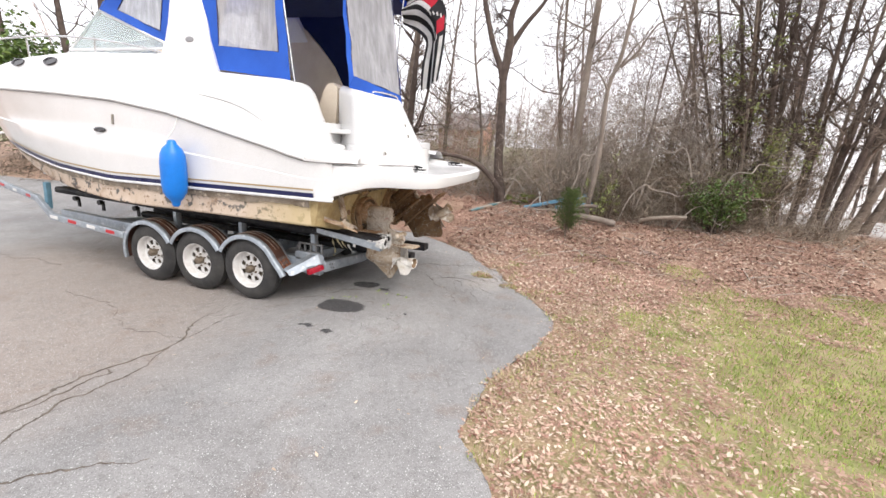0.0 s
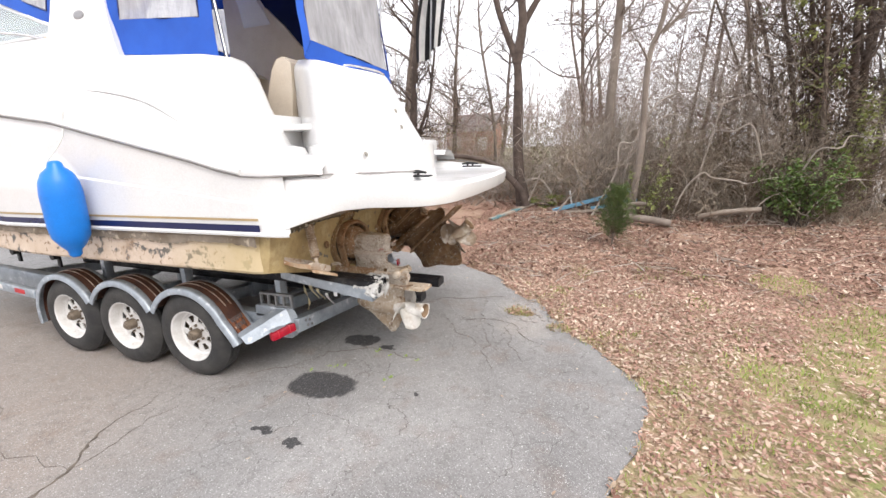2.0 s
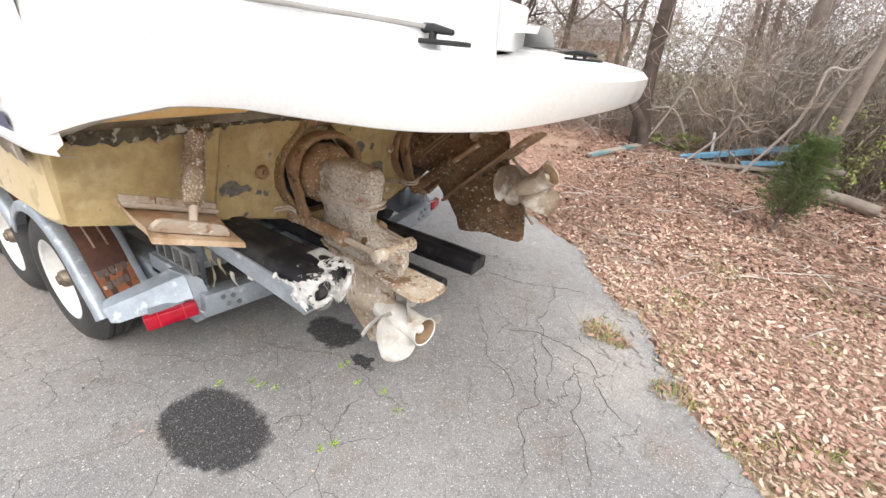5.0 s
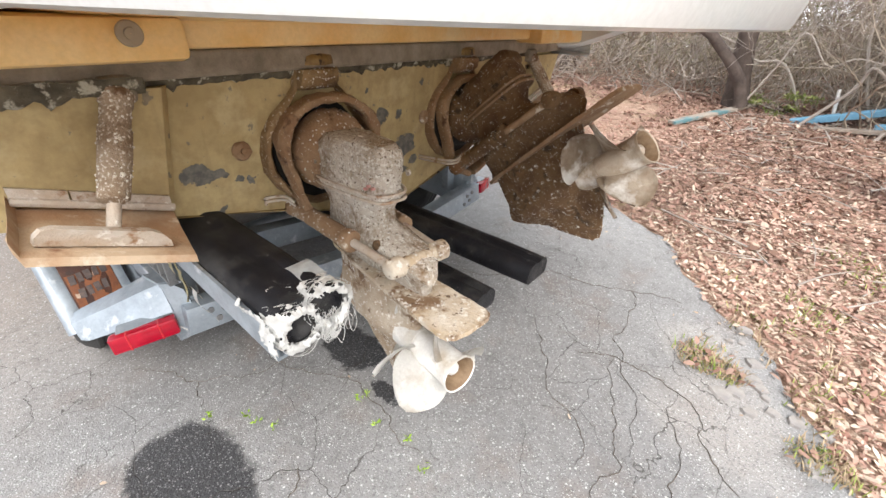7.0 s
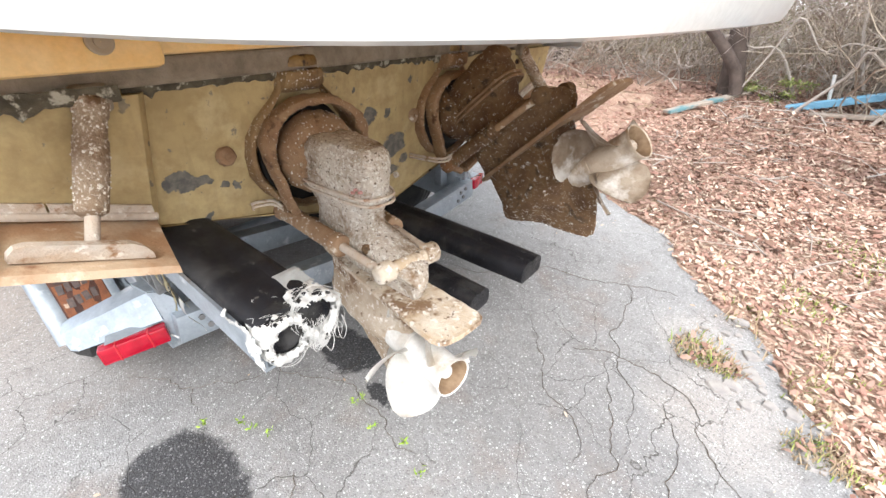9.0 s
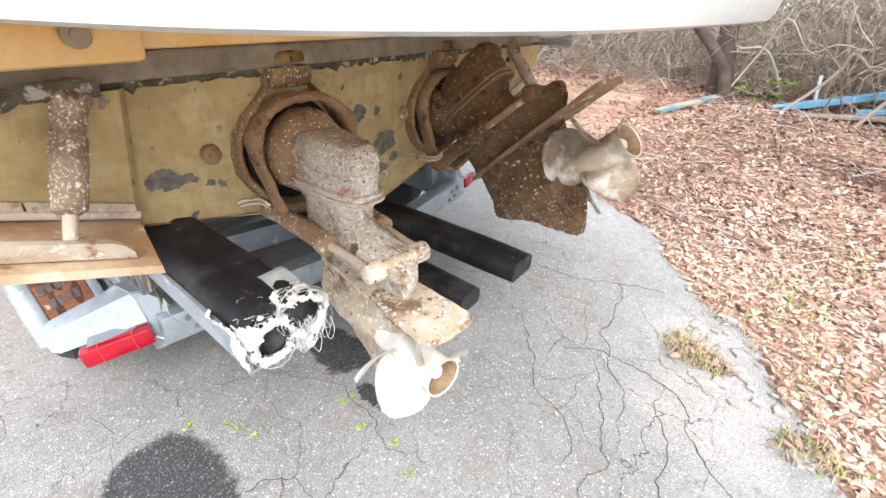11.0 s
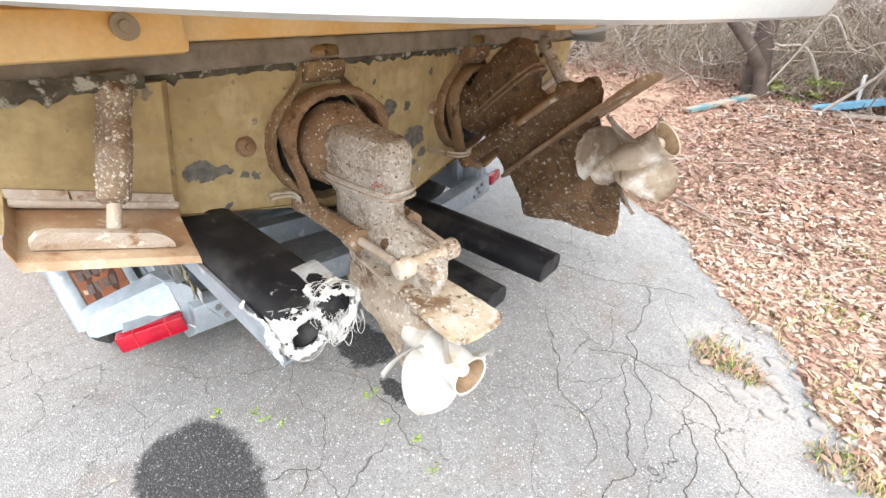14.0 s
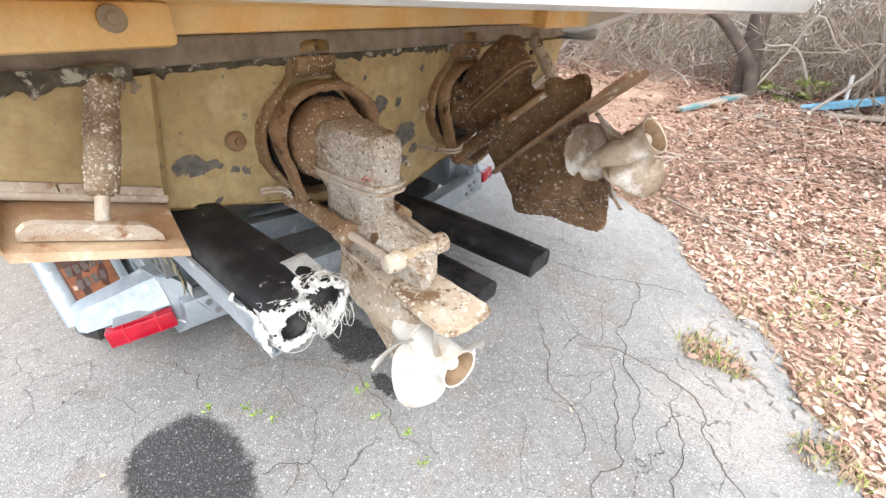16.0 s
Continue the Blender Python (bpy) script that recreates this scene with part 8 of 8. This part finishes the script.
scatter_leaves(98000, 1, LITTER, (1.0, 9.5, 1.5, 8.8), on_earth, (0.020, 0.060))
scatter_leaves(40000, 2, LITTER, (3.0, 9.5, -3.0, 1.5), on_earth, (0.018, 0.048))
scatter_leaves(26000, 3, PALELITTER, (2.0, 7.5, -3.0, 4.5), near_edge, (0.020, 0.060))
scatter_leaves(14000, 7, DARKLITTER, (1.0, 9.0, 0.0, 8.6), on_earth, (0.02, 0.055))
scatter_leaves(10000, 8, PALELITTER, (1.8, 8.5, 1.0, 7.5), on_earth, (0.025, 0.060))
scatter_leaves(9000, 9, DARKLITTER, (1.5, 11.0, 3.6, 8.8), on_earth, (0.05, 0.11))
scatter_leaves(4500, 10, PALELITTER, (1.5, 11.0, 3.6, 8.8), on_earth, (0.04, 0.09))
m = Mass()
rng = random.Random(19)
for k in range(520):
    x, y = rng.uniform(1.6, 10.5), rng.uniform(3.0, 8.8) if k % 3 else rng.uniform(6.6, 8.8)
    if off_road(x, y) < 0.3:
        continue
    a, l = rng.uniform(0, math.tau), rng.uniform(0.12, 0.6)
    p = Vector((x, y, ground_z(x, y) + 0.02))
    d = Vector((math.cos(a), math.sin(a), rng.gauss(0.05, 0.12))) * l
    m.rod([p, p + d * 0.5 + Vector((rng.gauss(0, 0.02), rng.gauss(0, 0.02), 0.01)), p + d], rng.uniform(0.004, 0.010), 0.003, 4)
m.stuff("sticks", PALETWIG, "dropped dead sticks among the leaves", "sticks")
scatter_leaves(26000, 6, LITTER, (-7, 1.2, 3.8, 8.8), on_earth, (0.03, 0.075))
scatter_leaves(9000, 4, LITTER, (-10, 14, 3.8, 12), on_earth, (0.05, 0.11))
scatter_leaves(22000, 20, LITTER, (-8, 4.5, 8.2, 14.5), on_earth, (0.05, 0.11))
scatter_leaves(5000, 22, DARKLITTER, (-8, 4.5, 7.5, 14.5), on_earth, (0.05, 0.11))
scatter_leaves(700, 5, PALELITTER, (0.2, 4.0, -2.5, 4.0), lambda x, y, r: off_road(x, y) < 0 and r.random() < 0.08 + 0.6 * math.exp(off_road(x, y) * 6) or (abs(x - 2.91) < 0.16 and abs(y + 1.62) < 0.09), (0.012, 0.04))


def blades(count, seed, material, area, keep, height, label):
    rng = random.Random(seed)
    m = Mass()
    x0, x1, y0, y1 = area
    for k in range(count):
        x, y = rng.uniform(x0, x1), rng.uniform(y0, y1)
        if not keep(x, y, rng):
            continue
        a = rng.uniform(0, math.tau)
        l = rng.uniform(*height)
        tip = Vector((math.cos(a) * l * rng.uniform(0.2, 0.9), math.sin(a) * l * rng.uniform(0.2, 0.9), l * rng.uniform(0.5, 1)))
        s = Vector((-math.sin(a), math.cos(a), 0)) * 0.0030
        p = Vector((x, y, ground_z(x, y) - 0.003))
        k0 = len(m.v)
        m.v += [p - s, p + s, p + tip * 0.55 + s * 0.8 + Vector((0, 0, l * 0.08)), p + tip * 0.55 - s * 0.8 + Vector((0, 0, l * 0.08)), p + tip]
        m.f += [(k0, k0 + 1, k0 + 2, k0 + 3), (k0 + 3, k0 + 2, k0 + 4)]
    return m.stuff("grass", material, label, "grass")


def lawn(x, y, rng):
    g = grassy(x, y)
    return off_road(x, y) > 0.05 and rng.random() < min(1, max(0, (g - 0.25) * 1.6))


def tuft(x, y, rng):
    return ((x - 2.72) / 0.15) ** 2 + ((y - 2.1) / 0.2) ** 2 < rng.random() ** 0.5 or (off_road(x, y) > -0.06 and off_road(x, y) < 0.35 and noise.noise(Vector((x * 3, y * 3, 1))) > 0.15)


blades(130000, 11, GRASS, (4.2, 11.0, -4.4, 4.2), lawn, (0.02, 0.06), "thin patchy spring grass")
blades(22000, 12, STRAW, (3.6, 11.0, -4.2, 4.0), lawn, (0.02, 0.06), "dry straw among the grass")
blades(9000, 13, STRAW, (2.4, 4.2, -2.5, 3.2), tuft, (0.03, 0.09), "dry grass tuft at the asphalt's edge")
blades(5000, 14, GRASS, (2.4, 4.2, -2.5, 3.2), tuft, (0.02, 0.07), "green grass blades at the asphalt's edge")


def clump(x, y, rng):
    return any(((x - cx) / rx) ** 2 + ((y - cy) / ry) ** 2 < rng.random() for cx, cy, rx, ry in ((2.72, 2.05, 0.17, 0.13), (3.22, 1.72, 0.16, 0.12), (2.85, 2.02, 0.08, 0.10)))


blades(6500, 16, STRAW, (2.5, 3.4, 1.55, 2.28), clump, (0.02, 0.065), "dry grass clump at the asphalt's edge")
blades(2600, 17, GRASS, (2.5, 3.4, 1.55, 2.28), clump, (0.02, 0.06), "green blades in the dry grass clump")
blades(15000, 21, GRASS, (3.0, 5.2, -0.6, 4.2), lambda x, y, rng: off_road(x, y) > 0.05 and noise.noise(Vector((x * 2.2, y * 2.2, 5))) + 0.5 * noise.noise(Vector((x * 7, y * 7, 2))) > 0.30, (0.02, 0.055), "sparse green blades between the dead leaves")
scatter_leaves(350, 18, LITTER, (2.5, 3.4, 1.55, 2.28), clump, (0.03, 0.065), lift=0.02)
# seedlings in the cracks
m = Mass()
rng = random.Random(15)
for x, y in ((1.14, 0.21), (1.26, 0.31), (1.40, 0.36), (1.55, 0.69), (1.57, 0.73), (1.71, 0.66), (1.87, 0.69), (2.0, 0.64), (1.33, 0.33), (1.9, 0.3), (1.86, 0.25)):
    for k in range(9):
        a = rng.uniform(0, math.tau)
        d = Vector((math.cos(a), math.sin(a), rng.uniform(0.2, 1.2))).normalized()
        m.leaf(Vector((x + rng.gauss(0, 0.008), y + rng.gauss(0, 0.008), ground_z(x, y))), d, 0.005, rng.uniform(0.012, 0.028), d.orthogonal().normalized())
m.stuff("weeds", tint("bright_green_seedlings", (0.25, 0.42, 0.03), (0.45, 0.60, 0.10), 3, 0.6), "bright green seedlings in the asphalt's cracks", "weeds")


# broken lumps of asphalt at the crumbled edge
rng = random.Random(61)
CRUMB = surf("pale_broken_asphalt", (0.42, 0.39, 0.36), (0.30, 0.28, 0.27), 14, 0.95, bump=0.7, grain=120)
for k in range(16):
    if k < 10:
        cx, cy = 3.0 + rng.gauss(0, 0.13), 1.85 + rng.gauss(0, 0.15)
    else:
        cx, cy = 2.86 + rng.gauss(0, 0.10), 2.36 + rng.gauss(0, 0.14)
    r = rng.uniform(0.02, 0.065)
    bm = bmesh.new()
    n = rng.randint(5, 7)
    ring = [(cx + r * rng.uniform(0.7, 1.2) * math.cos(math.tau * i / n), cy + r * rng.uniform(0.7, 1.2) * math.sin(math.tau * i / n)) for i in range(n)]
    loft(bm, [[Vector((cx + (x - cx) * f, cy + (y - cy) * f, ground_z(x, y) + z)) for x, y in ring] for f, z in ((1.05, -0.02), (1.0, 0.004), (0.86, 0.012), (0.3, 0.015))], closed=True, caps=True)
    rough(bm, 0.004, 40, k)
    solo("asphalt_lump", bm, CRUMB, "pale broken lump of asphalt at the driveway's edge", "rubble", "broken asphalt lumps", smooth=40, base=(cx, cy, ground_z(cx, cy)))


# ---- the widest cracks in the asphalt ----
CRACK = surf("earth_filled_crack", (0.085, 0.070, 0.058), (0.18, 0.15, 0.125), 12, 1.0, bump=0.5, grain=90)


def crack(path, width, seed):
    """A jagged crack, filled with dark earth, as a thin raised line."""
    rng = random.Random(seed)
    pts = [Vector((x, y, 0)) for x, y in path]
    for _ in range(4):
        out = [pts[0]]
        for a, b in zip(pts, pts[1:]):
            d = b - a
            out += [(a + b) / 2 + Vector((-d.y, d.x, 0)) * rng.uniform(-0.17, 0.17), b]
        pts = out
    bm = bmesh.new()
    rows = []
    for i, p in enumerate(pts):
        d = (pts[min(i + 1, len(pts) - 1)] - pts[max(i - 1, 0)]).normalized()
        s = Vector((-d.y, d.x, 0)) * width * rng.uniform(0.25, 1.0) * min(1, 4 * (i + 0.3) / len(pts), 4 * (len(pts) - i - 0.7) / len(pts))
        hit = ROAD_TOP.ray_cast(Vector((p.x, p.y, 5)), Vector((0, 0, -1)))[0]
        z = (hit.z if hit else ground_z(p.x, p.y)) - 0.002
        rows.append([Vector((p.x + s.x, p.y + s.y, z + 0.004)), Vector((p.x, p.y, z + 0.007)), Vector((p.x - s.x, p.y - s.y, z + 0.004))])
    loft(bm, rows)
    return solo("crack", bm, CRACK, "earth-filled crack in the asphalt driveway", "crack", kind="structure")


for i, (path, w) in enumerate((([(0.10, -3.1), (0.07, -2.64), (0.05, -2.28), (0.08, -1.88), (0.17, -1.13), (-0.06, -0.36)], 0.016), ([(0.55, -3.1), (0.44, -2.76), (0.32, -2.38), (0.40, -2.09), (0.44, -1.77), (0.24, -1.38)], 0.010), ([(0.8, -3.2), (1.05, -3.06), (1.33, -2.85), (1.64, -2.65)], 0.007), ([(0.07, -2.64), (0.2, -2.3), (0.24, -1.95), (0.08, -1.88)], 0.009),
                               ([(-2.47, -0.66), (-1.3, -0.9), (0.2, -1.2), (0.31, -0.46)], 0.006), ([(-6.5, 0.2), (-4.6, -0.2), (-3.6, -0.1)], 0.012), ([(0.89, 0.27), (1.07, 0.59), (1.41, 0.74), (1.6, 0.72), (1.86, 0.65), (2.05, 0.65)], 0.006),
                               ([(2.17, 1.66), (2.35, 1.76), (2.66, 1.72), (2.86, 1.43), (3.03, 1.31)], 0.008), ([(2.49, 2.52), (2.21, 2.44), (2.3, 2.1), (2.4, 1.7), (2.6, 1.22)], 0.006), ([(1.84, 1.83), (2.14, 1.39), (2.31, 1.27), (2.45, 1.04)], 0.006), ([(1.62, 0.33), (1.68, 0.30), (1.72, 0.22)], 0.006),
                               ([(2.66, 1.72), (2.75, 1.2), (2.95, 0.8)], 0.006), ([(2.35, 1.76), (2.5, 1.35), (2.55, 0.95), (2.7, 0.6)], 0.006), ([(1.2, 1.9), (1.7, 2.3), (2.21, 2.44)], 0.005), ([(0.5, 0.1), (0.7, 0.22), (0.89, 0.27), (1.1, 0.2)], 0.006))):
    crack(path, w * (1.6 if path[0][1] < -1 else 0.45), 200 + i)
